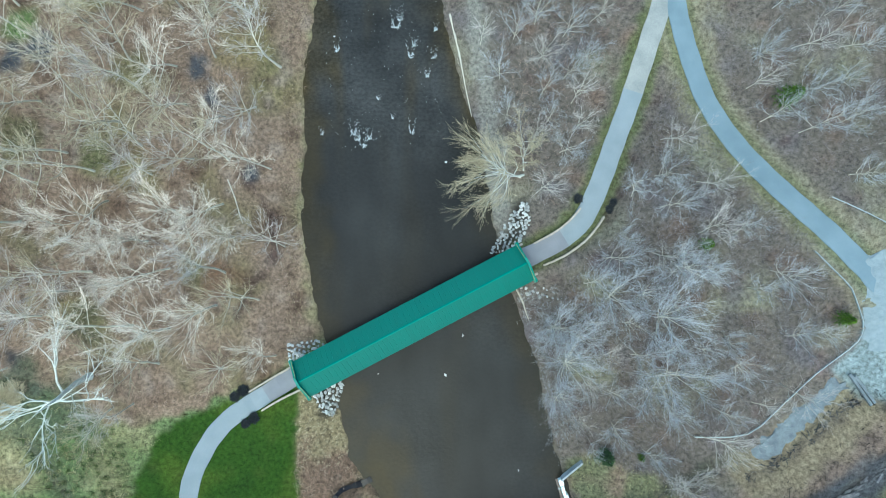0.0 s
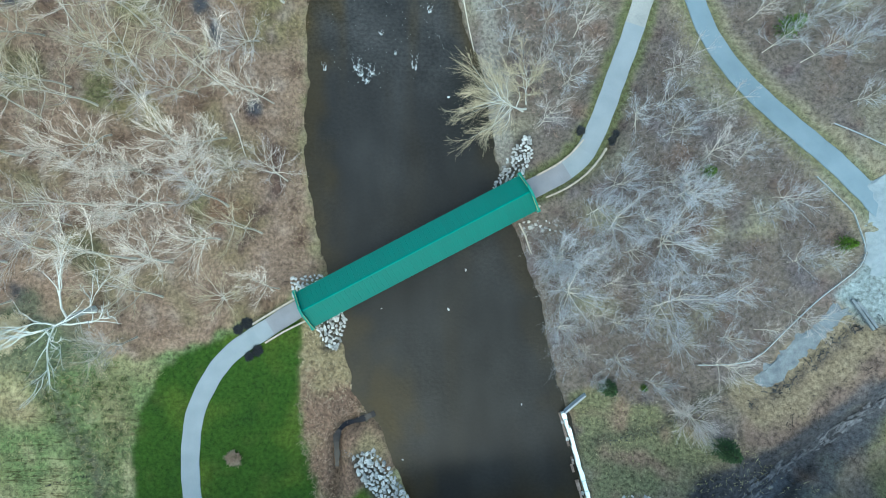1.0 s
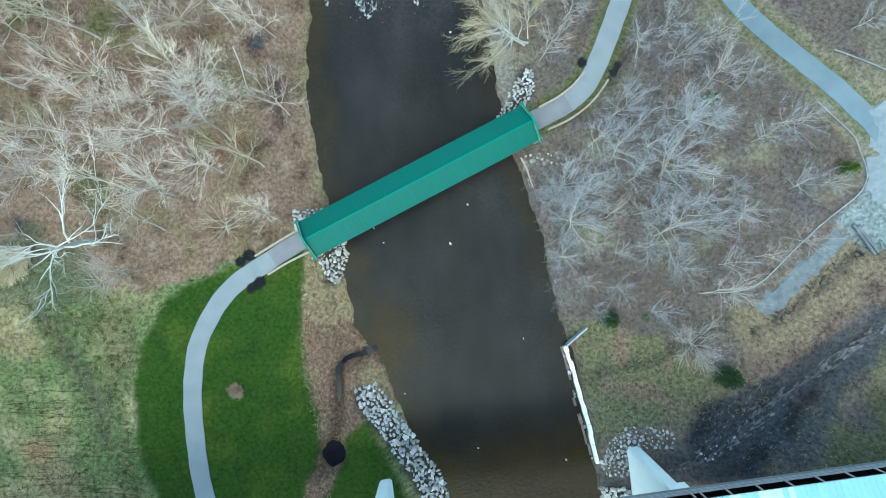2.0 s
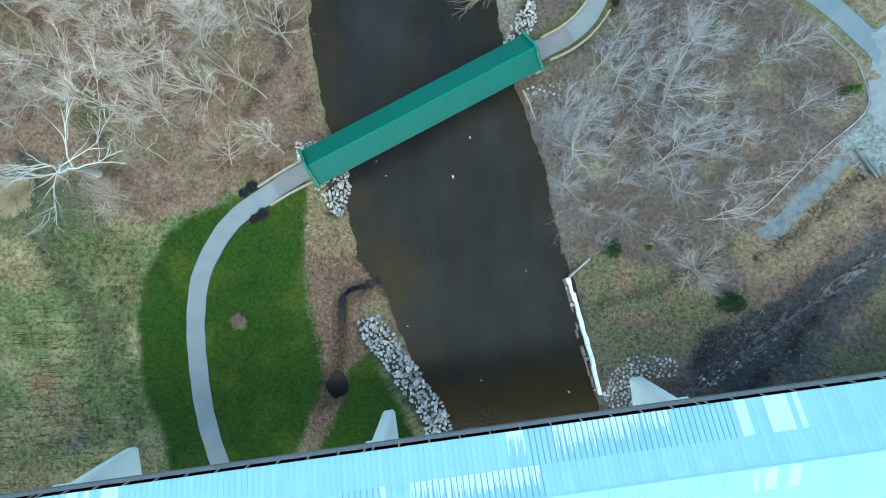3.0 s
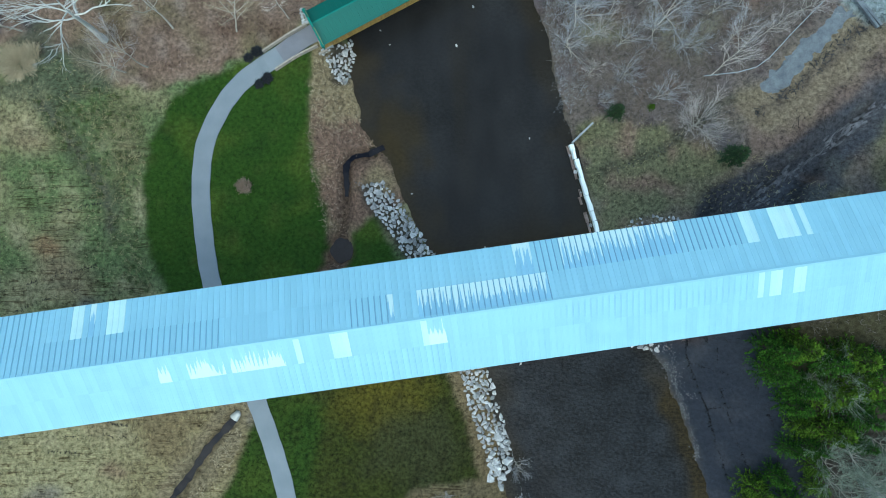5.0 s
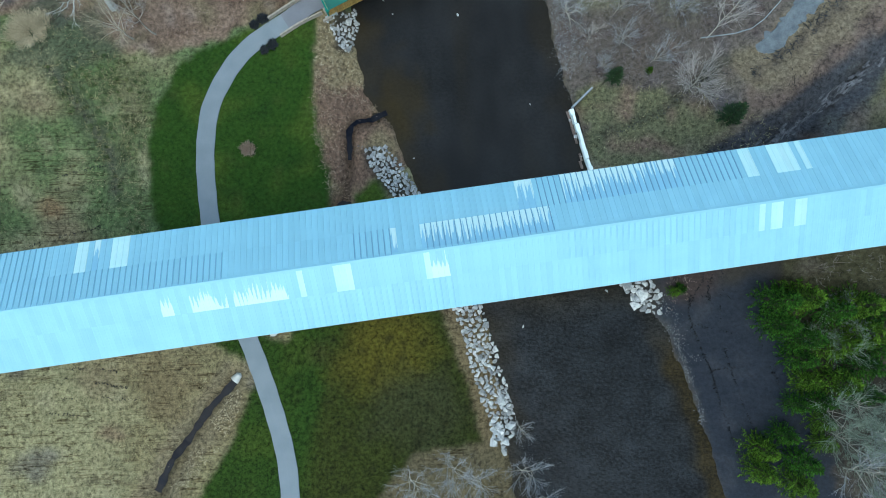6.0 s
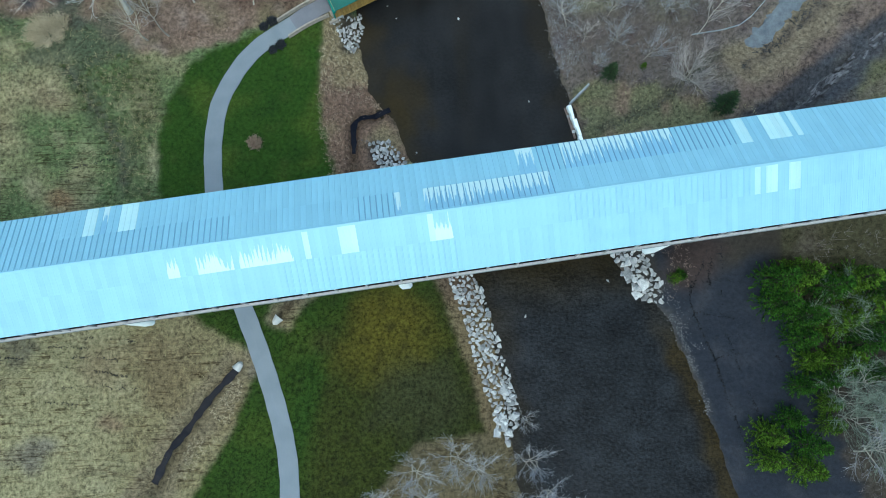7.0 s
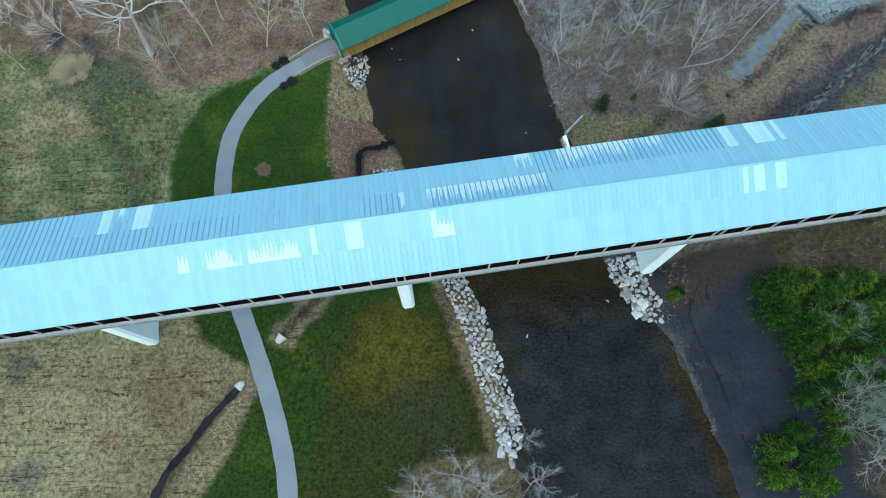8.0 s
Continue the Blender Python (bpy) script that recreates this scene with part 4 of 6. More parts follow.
def build_long_bridge():
    b = thing("covered_bridge", pose(0, -72.55, 0, 0, 0, 7.67), "long timber covered bridge with pale blue metal roof on concrete piers", "bridge")
    slope = math.hypot(EAVE_W, RIDGE_Z - EAVE_Z)
    tilt = math.degrees(math.atan2(RIDGE_Z - EAVE_Z, EAVE_W))
    # solid roof below the sheets
    g = Geo()
    for sgn in (1, -1):
        o = [(0, RIDGE_Z - 0.06), (sgn * EAVE_W, EAVE_Z - 0.06), (sgn * EAVE_W, EAVE_Z - 0.30), (0, RIDGE_Z - 0.34)]
        g.add([(s, w, z) for s in (S0, S1) for w, z in o], [(0, 1, 2, 3), (7, 6, 5, 4), (0, 4, 5, 1), (1, 5, 6, 2), (2, 6, 7, 3), (3, 7, 4, 0)])
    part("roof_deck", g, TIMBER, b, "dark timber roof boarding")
    for s, e in ((S0, -60), (-60, 0), (0, 40), (40, S1)):
        g = Geo()
        o = [(-0.3, RIDGE_Z - 0.05), (0, RIDGE_Z + 0.12), (0.3, RIDGE_Z - 0.05)]
        g.add([(x, w, z) for x in (s + 0.01, e - 0.01) for w, z in o], [(0, 3, 4, 1), (1, 4, 5, 2), (0, 1, 2), (5, 4, 3)])
        part("ridge_cap", g, ROOF, b)
    for sgn in (1, -1):
        g = Geo()
        g.box(S0, S1, min(sgn * EAVE_W, sgn * (EAVE_W + 0.05)), max(sgn * EAVE_W, sgn * (EAVE_W + 0.05)), EAVE_Z - 0.42, EAVE_Z - 0.02)
        part("fascia", g, POST, b)
    # floor, girders, parapets
    g = Geo()
    g.box(S0, S1, -SIDE_S + 0.02, SIDE_N - 0.02, DECK_Z - 0.35, DECK_Z)
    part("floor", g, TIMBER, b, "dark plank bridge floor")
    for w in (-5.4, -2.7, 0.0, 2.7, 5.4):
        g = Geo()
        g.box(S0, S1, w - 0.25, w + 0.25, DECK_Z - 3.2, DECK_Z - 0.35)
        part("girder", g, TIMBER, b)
    for sgn in (1, -1):
        g = Geo()
        side = SIDE_S if sgn < 0 else SIDE_N
        y0, y1 = sorted((sgn * side, sgn * (side + 0.10)))
        g.box(S0, S1, y0, y1, DECK_Z - 0.3, DECK_Z + 1.05)
        par = part("parapet", g, TRIM, b, "grey weathered boarded parapet")
        g = Geo()
        y0, y1 = sorted((sgn * (side - 0.12), sgn * (side + 0.16)))
        g.box(S0, S1, y0, y1, DECK_Z + 1.05, DECK_Z + 1.13)
        part("coping", g, POST, par)
        for h in (0.15, 0.55):
            g = Geo()
            y0, y1 = sorted((sgn * (side + 0.10), sgn * (side + 0.14)))
            g.box(S0, S1, y0, y1, DECK_Z + h, DECK_Z + h + 0.14)
            part("batten", g, POST, par)
        g = Geo()
        y0, y1 = sorted((sgn * (side - 0.02), sgn * (side + 0.15)))
        g.box(S0, S1, y0, y1, DECK_Z - 0.62, DECK_Z - 0.32)
        part("sill_beam", g, TRIM, par)
    # posts, struts and trusses
    step = 4.36
    n0 = math.ceil((S0 - PIERS[1]) / step)
    n1 = int((S1 - PIERS[1]) / step)
    gp = Geo()
    gp.box(-0.11, 0.11, -0.09, 0.09, DECK_Z + 1.13, EAVE_Z - 0.1)
    post = gp.mesh("post", POST)
    gt = {}
    for sgn in (1, -1):
        gd = Geo()
        for up in (1, -1):
            gd.beam((-step / 2 * up, 0, DECK_Z + 0.2), (step / 2 * up, 0, EAVE_Z), 0.22, 0.3)
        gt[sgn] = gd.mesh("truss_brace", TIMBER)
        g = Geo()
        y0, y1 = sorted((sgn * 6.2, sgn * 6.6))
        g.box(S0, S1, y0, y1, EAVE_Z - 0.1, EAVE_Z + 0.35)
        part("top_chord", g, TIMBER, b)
    for i in range(n0, n1 + 1):
        s = PIERS[1] + i * step
        at_pier = i % 11 == 0
        for sgn in (1, -1):
            for ds in ((-0.62, 0.62) if at_pier else (0.0,)):
                p = part("post", post, POST, b)
                p.location = (s + ds, -SIDE_S if sgn < 0 else SIDE_N, 0)
            if s + step < S1:
                p = part("truss_brace", gt[sgn], TIMBER, b)
                p.location = (s + step / 2, sgn * 6.4, 0)
    # piers
    for s in PIERS:
        g = Geo()
        c = 0.45
        g.prism([(s - 1.2, -6.2 + c), (s - 1.2 + c, -6.2), (s + 1.2 - c, -6.2), (s + 1.2, -6.2 + c), (s + 1.2, 6.2 - c), (s + 1.2 - c, 6.2), (s - 1.2 + c, 6.2), (s - 1.2, 6.2 - c)], -1.5, 24.6)
        pier = part("pier", g, CONCRETE, b, "tall pale concrete wall pier")
        g = Geo()
        g.box(s - 1.55, s + 1.55, -6.9, 6.9, 24.6, DECK_Z - 3.2, 0.12)
        part("pier_cap", g, CONCRETE, pier)
    for s0, s1 in ((S0 - 5, S0 + 0.6), (S1 - 0.6, S1 + 5)):
        g = Geo()
        g.box(s0, s1, -8.0, 7.8, 0, DECK_Z - 3.2)
        g.box(s0 if s0 < 0 else s1 - 4, s0 + 4 if s0 < 0 else s1, -8.0, 7.8, DECK_Z - 3.2, DECK_Z)
        part("abutment", g, CONCRETE, b)
    # roof sheets: ribbed, in two courses to each slope
    module = 0.82

    def sheet(length, rib):
        g = Geo()
        prof = [(0, 0), (0.05, rib), (0.10, rib), (0.18, 0), (0.41, 0.010), (module, 0)]
        g.v = [(x, y, z) for y in (0, length) for x, z in prof]
        g.f = [(k, k + 1, 6 + k + 1, 6 + k) for k in range(5)]
        return g

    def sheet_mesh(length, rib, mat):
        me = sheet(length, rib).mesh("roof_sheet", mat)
        # deep ribs: top and one flank darker than the sheet
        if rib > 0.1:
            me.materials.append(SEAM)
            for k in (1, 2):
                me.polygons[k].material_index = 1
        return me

    lower, upper = 4.95, slope - 4.75
    mats = {"plain": ROOF, "bare": ROOF_BARE, "worn": ROOF_WARM, "drip_n": DRIP_N, "drip_s": DRIP_S}
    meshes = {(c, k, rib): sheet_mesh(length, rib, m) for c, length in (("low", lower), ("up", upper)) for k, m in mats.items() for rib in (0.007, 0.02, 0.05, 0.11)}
    # depth of the ribs along each course: side, course, from, to, depth
    ribs = [(1, "low", S0, -57.5, 0.11), (1, "low", -34, -16, 0.05), (1, "low", -6, 9.8, 0.05), (1, "low", 10.2, 39.5, 0.11), (1, "up", S0, -33, 0.11), (1, "up", -15.8, -10.0, 0.11), (1, "up", -5.9, 12, 0.11),
            (1, "up", 12, 33, 0.05), (-1, "low", -26, -2, 0.05), (-1, "up", 14, 40, 0.05)]
    # stretches with another finish: side, course, from, to, finish
    finish = [(1, "low", -53.2, -51.8, "bare"), (1, "low", -50.6, -49.8, "drip_n"), (1, "low", -48.4, -46.0, "bare"), (1, "low", 8.4, 10.7, "drip_n"), (1, "low", 14.7, 31.0, "drip_n"),
              (1, "low", 40.2, 41.6, "bare"), (1, "low", 44.6, 47.4, "bare"), (1, "low", 48.3, 49.0, "bare"), (1, "up", -9.6, -8.7, "drip_n"), (1, "up", -5.9, 12.0, "drip_n"),
              (-1, "up", -42.2, -40.2, "drip_s"), (-1, "up", -38.2, -32.5, "drip_s"), (-1, "up", -32.2, -24.8, "drip_s"), (-1, "up", -23.2, -22.2, "worn"), (-1, "up", -18.3, -15.9, "worn"),
              (-1, "up", -6.2, -5.2, "worn"), (-1, "up", -4.9, -2.2, "drip_s"), (-1, "up", 40.4, 41.3, "worn"), (-1, "up", 42.0, 43.0, "worn"), (-1, "up", 45.3, 46.6, "worn"), (-1, "up", 48.0, 48.7, "worn")]
    rest = Geo()
    count = int((S1 - S0) / module)
    for sgn in (1, -1):
        for course in ("low", "up"):
            length = lower if course == "low" else upper
            y = 0.0 if course == "low" else 4.75
            for i in range(count):
                s = S0 + i * module
                kind, rib = "plain", 0.05 if sgn > 0 else 0.02
                for side, c, a, z, k in ribs:
                    if side == sgn and c == course and a <= s + module / 2 <= z:
                        rib = k
                for side, c, a, z, k in finish:
                    if side == sgn and c == course and a <= s + module / 2 <= z:
                        kind = k
                lift = 0.0 if course == "low" else 0.035
                m = Matrix.Translation((s if sgn < 0 else s + module, -EAVE_W if sgn < 0 else EAVE_W, EAVE_Z)) @ pose(0, 0, 0, 0, 0, 0 if sgn < 0 else 180) @ pose(0, 0, 0, tilt) @ pose(0, y - 0.12 * (course == "low"), lift)
                if kind != "plain" or (rib > 0.1 and -66 < s < 60) or (rib <= 0.1 and -32 < s < 16):
                    p = part("roof_sheet", meshes[course, kind, rib], None, b)
                    p.matrix_local = m
                else:
                    g = sheet(length, rib)
                    rest.add([m @ Vector(v) for v in g.v], g.f)
    part("roof_sheeting", rest, material("roof_sheeting_blue", (0.225, 0.41, 0.49), (0.245, 0.44, 0.515), 0.4, 0.5, 0.1, fine=12, by="island", vary=0.05, spec=0.5), b)["kind"] = "stuff"


build_long_bridge()


# ---- green footbridge ----
def build_footbridge():
    b = thing("footbridge", pose(-5.4, -11.9, 0, 0, 0, 27.5), "covered footbridge with green metal roof and yellow plank sides", "bridge")
    half, ew, ez, rz, fz = 23.0, 3.55, 7.8, 10.3, 4.2
    tilt = math.degrees(math.atan2(rz - ez, ew))
    slope = math.hypot(ew, rz - ez)
    for sgn in (1, -1):
        g = Geo()
        o = [(0, rz - 0.05), (sgn * ew, ez - 0.05), (sgn * ew, ez - 0.25), (0, rz - 0.27)]
        g.add([(s, w, z) for s in (-half, half) for w, z in o], [(0, 1, 2, 3), (7, 6, 5, 4), (0, 4, 5, 1), (1, 5, 6, 2), (2, 6, 7, 3), (3, 7, 4, 0)])
        part("roof_deck", g, GREEN_TRIM, b)
    g = Geo()
    n, wd = 50, 2 * half / 50
    prof = [(0, 0), (0.02, 0.018), (0.05, 0.018), (0.07, 0), (wd / 2, 0.003), (wd - 0.005, 0)]
    g.v = [(x, y, z) for y in (-0.06, slope) for x, z in prof]
    g.f = [(k, k + 1, 7 + k, 6 + k) for k in range(5)]
    me = g.mesh("roof_sheet", GREEN_ROOF)
    for sgn in (1, -1):
        for i in range(n):
            s = -half + i * wd
            p = part("roof_sheet", me, None, b)
            p.matrix_local = Matrix.Translation((s if sgn < 0 else s + wd, sgn * ew, ez)) @ pose(0, 0, 0, 0, 0, 0 if sgn < 0 else 180) @ pose(0, 0, 0, tilt)
    g = Geo()
    o = [(-0.2, rz - 0.07), (0, rz + 0.09), (0.2, rz - 0.07)]
    g.add([(x, w, z) for x in (-half, half) for w, z in o], [(0, 3, 4, 1), (1, 4, 5, 2), (0, 1, 2), (5, 4, 3)])
    part("ridge_cap", g, GREEN_TRIM, b)
    # floor, sides of upright boards, rafters ends in the gap under the eaves
    g = Geo()
    g.box(-half - 0.6, half + 0.6, -2.3, 2.3, fz - 0.25, fz)
    part("floor", g, RAIL_WOOD, b, "grey plank floor")
    for w in (-2.0, 0.0, 2.0):
        g = Geo()
        g.box(-half - 0.4, half + 0.4, w - 0.2, w + 0.2, fz - 1.2, fz - 0.25)
        part("beam", g, TIMBER, b)
    g = Geo()
    g.box(0.012, 0.295, -0.025, 0.025, fz - 0.75, fz + 2.35)
    board = g.mesh("board", YELLOW_WOOD)
    gp = Geo()
    gp.box(-0.1, 0.1, -0.1, 0.1, fz - 0.2, ez + 0.05)
    post = gp.mesh("post", YELLOW_WOOD)
    gr = Geo()
    gr.beam((0, -0.75, ez - 0.42), (0, 0.3, ez + 0.30), 0.12, 0.2)
    rafter = gr.mesh("rafter", YELLOW_WOOD)
    for sgn in (1, -1):
        for i in range(int(2 * half / 0.31)):
            p = part("board", board, None, b)
            p.matrix_local = Matrix.Translation((-half + i * 0.31, sgn * 2.75, random.uniform(-0.04, 0.02)))
        for i in range(16):
            p = part("post", post, None, b)
            p.location = (-half + 0.3 + i * (2 * half - 0.6) / 15, sgn * 2.6, 0)
            p = part("rafter", rafter, None, b)
            p.matrix_local = Matrix.Translation((-half + 0.3 + i * (2 * half - 0.6) / 15, sgn * 2.75, 0)) @ pose(0, 0, 0, 0, 0, 0 if sgn < 0 else 180)
        g = Geo()
        y0, y1 = sorted((sgn * 2.62, sgn * 2.86))
        g.box(-half, half, y0, y1, fz + 2.40, fz + 2.52)
        part("top_rail", g, YELLOW_WOOD, b)
    # portals: boarded gable fronts, wider than the roof, with stepped shoulders and an opening
    for sgn in (1, -1):
        x = sgn * (half + 0.15)
        g = Geo()
        pw = 3.95
        outline = [(-2.95, fz - 0.3), (-2.1, fz - 0.3), (-2.1, fz + 2.7), (-1.5, fz + 3.3), (1.5, fz + 3.3), (2.1, fz + 2.7), (2.1, fz - 0.3), (2.95, fz - 0.3), (2.95, ez - 0.55),
                   (pw, ez - 0.2), (pw, ez + 0.15), (pw - 0.55, ez + 0.35), (0.9, rz + 0.05), (0.9, rz + 0.40), (-0.9, rz + 0.40), (-0.9, rz + 0.05), (-pw + 0.55, ez + 0.35), (-pw, ez + 0.15), (-pw, ez - 0.2), (-2.95, ez - 0.55)]
        n = len(outline)
        x0, x1 = x - 0.14, x + 0.14
        g.v = [(x0, w, z) for w, z in outline] + [(x1, w, z) for w, z in outline]
        g.f = [(i, (i + 1) % n, n + (i + 1) % n, n + i) for i in range(n)] + [tuple(range(n)), tuple(range(2 * n - 1, n - 1, -1))]
        portal = part("portal", g, GREEN_TRIM, b, "green boarded portal front")
        g = Geo()
        for p0, p1 in (((x, -pw - 0.1, ez + 0.22), (x, -0.9, rz + 0.17)), ((x, pw + 0.1, ez + 0.22), (x, 0.9, rz + 0.17)), ((x, -1.0, rz + 0.47), (x, 1.0, rz + 0.47))):
            g.beam(p0, p1, 0.42, 0.10)
        part("rake_trim", g, GREEN_TRIM, portal)
        g = Geo()
        for p0, p1 in (((x - sgn * 0.16, -pw - 0.1, ez + 0.30), (x - sgn * 0.16, -0.9, rz + 0.25)), ((x - sgn * 0.16, pw + 0.1, ez + 0.30), (x - sgn * 0.16, 0.9, rz + 0.25))):
            g.beam(p0, p1, 0.09, 0.08)
        part("edge_strip", g, LIME_TRIM, portal, "faded yellow-green edging")
        for w in (-pw + 0.3, pw - 0.3):
            g = Geo()
            g.box(x - 0.35, x + 0.35, w - 0.35, w + 0.35, ez - 0.1, ez + 0.55, 0.06)
            part("shoulder", g, GREEN_TRIM, portal)
        # stone-faced abutment with short wing walls
        g = Geo()
        xa, xb = sorted((sgn * (half - 1.6), sgn * (half + 0.9)))
        g.box(xa, xb, -2.9, 2.9, -0.8, fz - 0.27)
        ab = part("abutment", g, OLD_CONCRETE, b, "pale concrete abutment")
        for w in (-1, 1):
            g = Geo()
            y0, y1 = sorted((w * 2.9, w * 3.35))
            xa, xb = sorted((sgn * (half - 0.3), sgn * (half + 1.6)))
            g.box(xa, xb, y0, y1, 0.5, fz - 0.1, 0.05)
            part("wing_wall", g, RAIL_WOOD, ab)


build_footbridge()


# ---- stones ----
def stone_meshes(mat, count=9):
    """Broken blocks of quarried stone, each the hull of a few random corners."""
    out = []
    for k in range(count):
        rnd = random.Random(40 + k)
        bm = bmesh.new()
        sx, sy, sz = rnd.uniform(0.5, 0.66), rnd.uniform(0.38, 0.52), rnd.uniform(0.28, 0.42)
        for _ in range(13):
            p = Vector((rnd.uniform(-1, 1), rnd.uniform(-1, 1), rnd.uniform(-1, 1)))
            p = p / max(abs(p.x), abs(p.y), abs(p.z)) * rnd.uniform(0.8, 1.0)
            bm.verts.new((p.x * sx, p.y * sy, p.z * sz))
        hull = bmesh.ops.convex_hull(bm, input=bm.verts)
        bmesh.ops.delete(bm, geom=[v for v in bm.verts if not v.link_faces], context="VERTS")
        me = bpy.data.meshes.new("stone")
        bm.to_mesh(me)
        bm.free()
        me.materials.append(mat)
        out.append(me)
    return out


STONES = stone_meshes(STONE)


def scatter(poly, gap, rnd, limit=100000, tries=30):
    """Points in an outline, no two nearer than the gap."""
    xs, ys = [p[0] for p in poly], [p[1] for p in poly]
    cell, grid, pts = gap / 1.415, {}, []
    area = (max(xs) - min(xs)) * (max(ys) - min(ys))
    n = int(area / gap / gap * tries / 8)
    X = np.array([rnd.uniform(min(xs), max(xs)) for _ in range(n)])
    Y = np.array([rnd.uniform(min(ys), max(ys)) for _ in range(n)])
    ok = inside(X, Y, poly)
    for x, y in zip(X[ok], Y[ok]):
        i, j = int(x // cell), int(y // cell)
        if all((x - p[0]) ** 2 + (y - p[1]) ** 2 > gap * gap for a in range(i - 2, i + 3) for b in range(j - 2, j + 3) for p in grid.get((a, b), ())):
            grid.setdefault((i, j), []).append((x, y))
            pts.append((float(x), float(y)))
            if len(pts) >= limit:
                break
    return pts


def riprap(name, poly, label, gap, low, high, seed, limit=300, sink=0.12):
    """A bank of dumped stones, each a piece of its own; past the limit they are joined."""
    rnd = random.Random(seed)
    pts = scatter(poly, gap, rnd, tries=60)
    xs, ys = np.array([p[0] for p in pts]), np.array([p[1] for p in pts])
    zs = ground_z(xs, ys)
    cx, cy = float(xs.mean()), float(ys.mean())
    bank = tagged(new(name), label, "stones", kind="structure")
    bank.location = (cx, cy, at(cx, cy))
    rest = Geo()
    for i, (x, y) in enumerate(pts):
        s = rnd.uniform(low, high) * (1.5 if rnd.random() < 0.08 else 1)
        me = STONES[rnd.randrange(len(STONES))]
        m = Matrix.Translation((x - cx, y - cy, max(zs[i], -0.1) - at(cx, cy) + s * 0.3 - sink)) @ pose(0, 0, 0, rnd.uniform(-25, 25), rnd.uniform(-25, 25), rnd.uniform(0, 360)) @ Matrix.Scale(s, 4)
        if i < limit:
            p = part("stone", me, None, bank)
            p.matrix_local = m
        else:
            rest.add([m @ v.co for v in me.vertices], [tuple(f.vertices) for f in me.polygons])
    if rest.v:
        part("rubble", rest, STONE_MIX, bank)["kind"] = "stuff"


riprap("riprap_bank", [(-17.8, -51.1), (-14.1, -50.2), (-11.2, -53.4), (-7.8, -58.8), (-4.6, -63.4), (-1.6, -67.5), (1.0, -74.5), (-3.8, -75.0), (-7.1, -67.2), (-9.4, -64.8), (-12.8, -59.3), (-16.4, -55.5)], "bank of pale broken stone beside the lawn and river", 0.64, 0.6, 1.05, 3)
riprap("riprap_bank", [(-3.8, -74.8), (1.1, -74.2), (3.8, -79.7), (5.9, -86.0), (8.3, -94.6), (9.9, -98.8), (10.6, -105.0), (8.6, -108.8), (6.2, -107.6), (5.7, -102.9), (2.8, -94.6), (0.2, -86.1), (-1.4, -80.5)], "bank of pale broken stone and slabs along the river", 0.68, 0.65, 1.15, 4)
riprap("riprap_bank", [(29.0, -70.6), (36.3, -69.9), (37.3, -74.7), (36.0, -76.4), (38.2, -79.2), (39.4, -83.4), (34.7, -82.3), (32.0, -78.4), (32.0, -75.9), (30.0, -73.9)], "pale boulders at the foot of the bridge pier", 0.74, 0.65, 1.35, 5)
riprap("riprap_bank", [(29.4, -66), (30.2, -61.8), (33.5, -58.2), (37.0, -57.3), (41.2, -58.0), (40.5, -61), (37.5, -61.3), (34.0, -67.5), (30.5, -68)], "grey rubble where the side creek meets the river", 0.58, 0.35, 0.85, 6)
riprap("riprap_bank", [(-29.8, -16.9), (-24.3, -16.4), (-21.5, -17.5), (-24.8, -19.8), (-28.8, -20.4)], "pale stones under the footbridge end", 0.52, 0.5, 0.85, 7)
riprap("riprap_bank", [(-25.2, -25.6), (-20.0, -21.8), (-19.6, -26), (-20.6, -30.2), (-22.4, -31.0), (-24.0, -28)], "pale stones below the footbridge abutment", 0.52, 0.5, 0.85, 8)
riprap("riprap_bank", [(13.1, 8.2), (16.0, 10.6), (16.6, 6.5), (14.6, 2.8), (12.7, 1.0), (9.2, 0.4), (10.6, 3)], "pale stones between the footbridge and the gravel bar", 0.50, 0.5, 0.85, 9)
riprap("riprap_bank", [(14.8, -6.0), (21.5, -5.9), (22.3, -8.3), (15.2, -8.0)], "scattered pale stones beside the footbridge", 0.75, 0.4, 0.75, 10)

def gravel_rim(line, spread, count, label, seed):
    """Loose small stones washed up along a bank."""
    rnd = random.Random(seed)
    g, pts = Geo(), eased(line, 0.5)
    for _ in range(count):
        x, y = pts[rnd.randrange(len(pts))]
        x, y, q = x + rnd.gauss(0, spread), y + rnd.gauss(0, 0.4), rnd.uniform(0.08, 0.22)
        me = STONES[rnd.randrange(len(STONES))]
        m = Matrix.Translation((x, y, max(at(x, y), 0) + 0.03)) @ pose(0, 0, 0, rnd.uniform(-20, 20), 0, rnd.uniform(0, 360)) @ Matrix.Scale(q, 4)
        g.add([m @ v.co for v in me.vertices], [tuple(f.vertices) for f in me.polygons])
    solid("gravel", g, PEBBLE, label, "gravel", kind="stuff")


gravel_rim([(39.6, -83.5), (41.9, -88.9), (45.0, -98.3), (46.6, -104)], 0.35, 420, "small washed stones along the shale bank", 14)
gravel_rim([(39.0, -80), (40.6, -84), (42.4, -88), (43.8, -92)], 0.8, 260, "small washed stones along the shale bank", 15)
gravel_rim([(20.8, -31), (22, -36), (23.2, -40)], 0.7, 160, "grey stones at the river's edge", 16)
gravel_rim([(-21.2, -51), (-19.4, -50.4), (-17.5, -51.5)], 0.5, 40, "pale stones beside the little stream", 17)

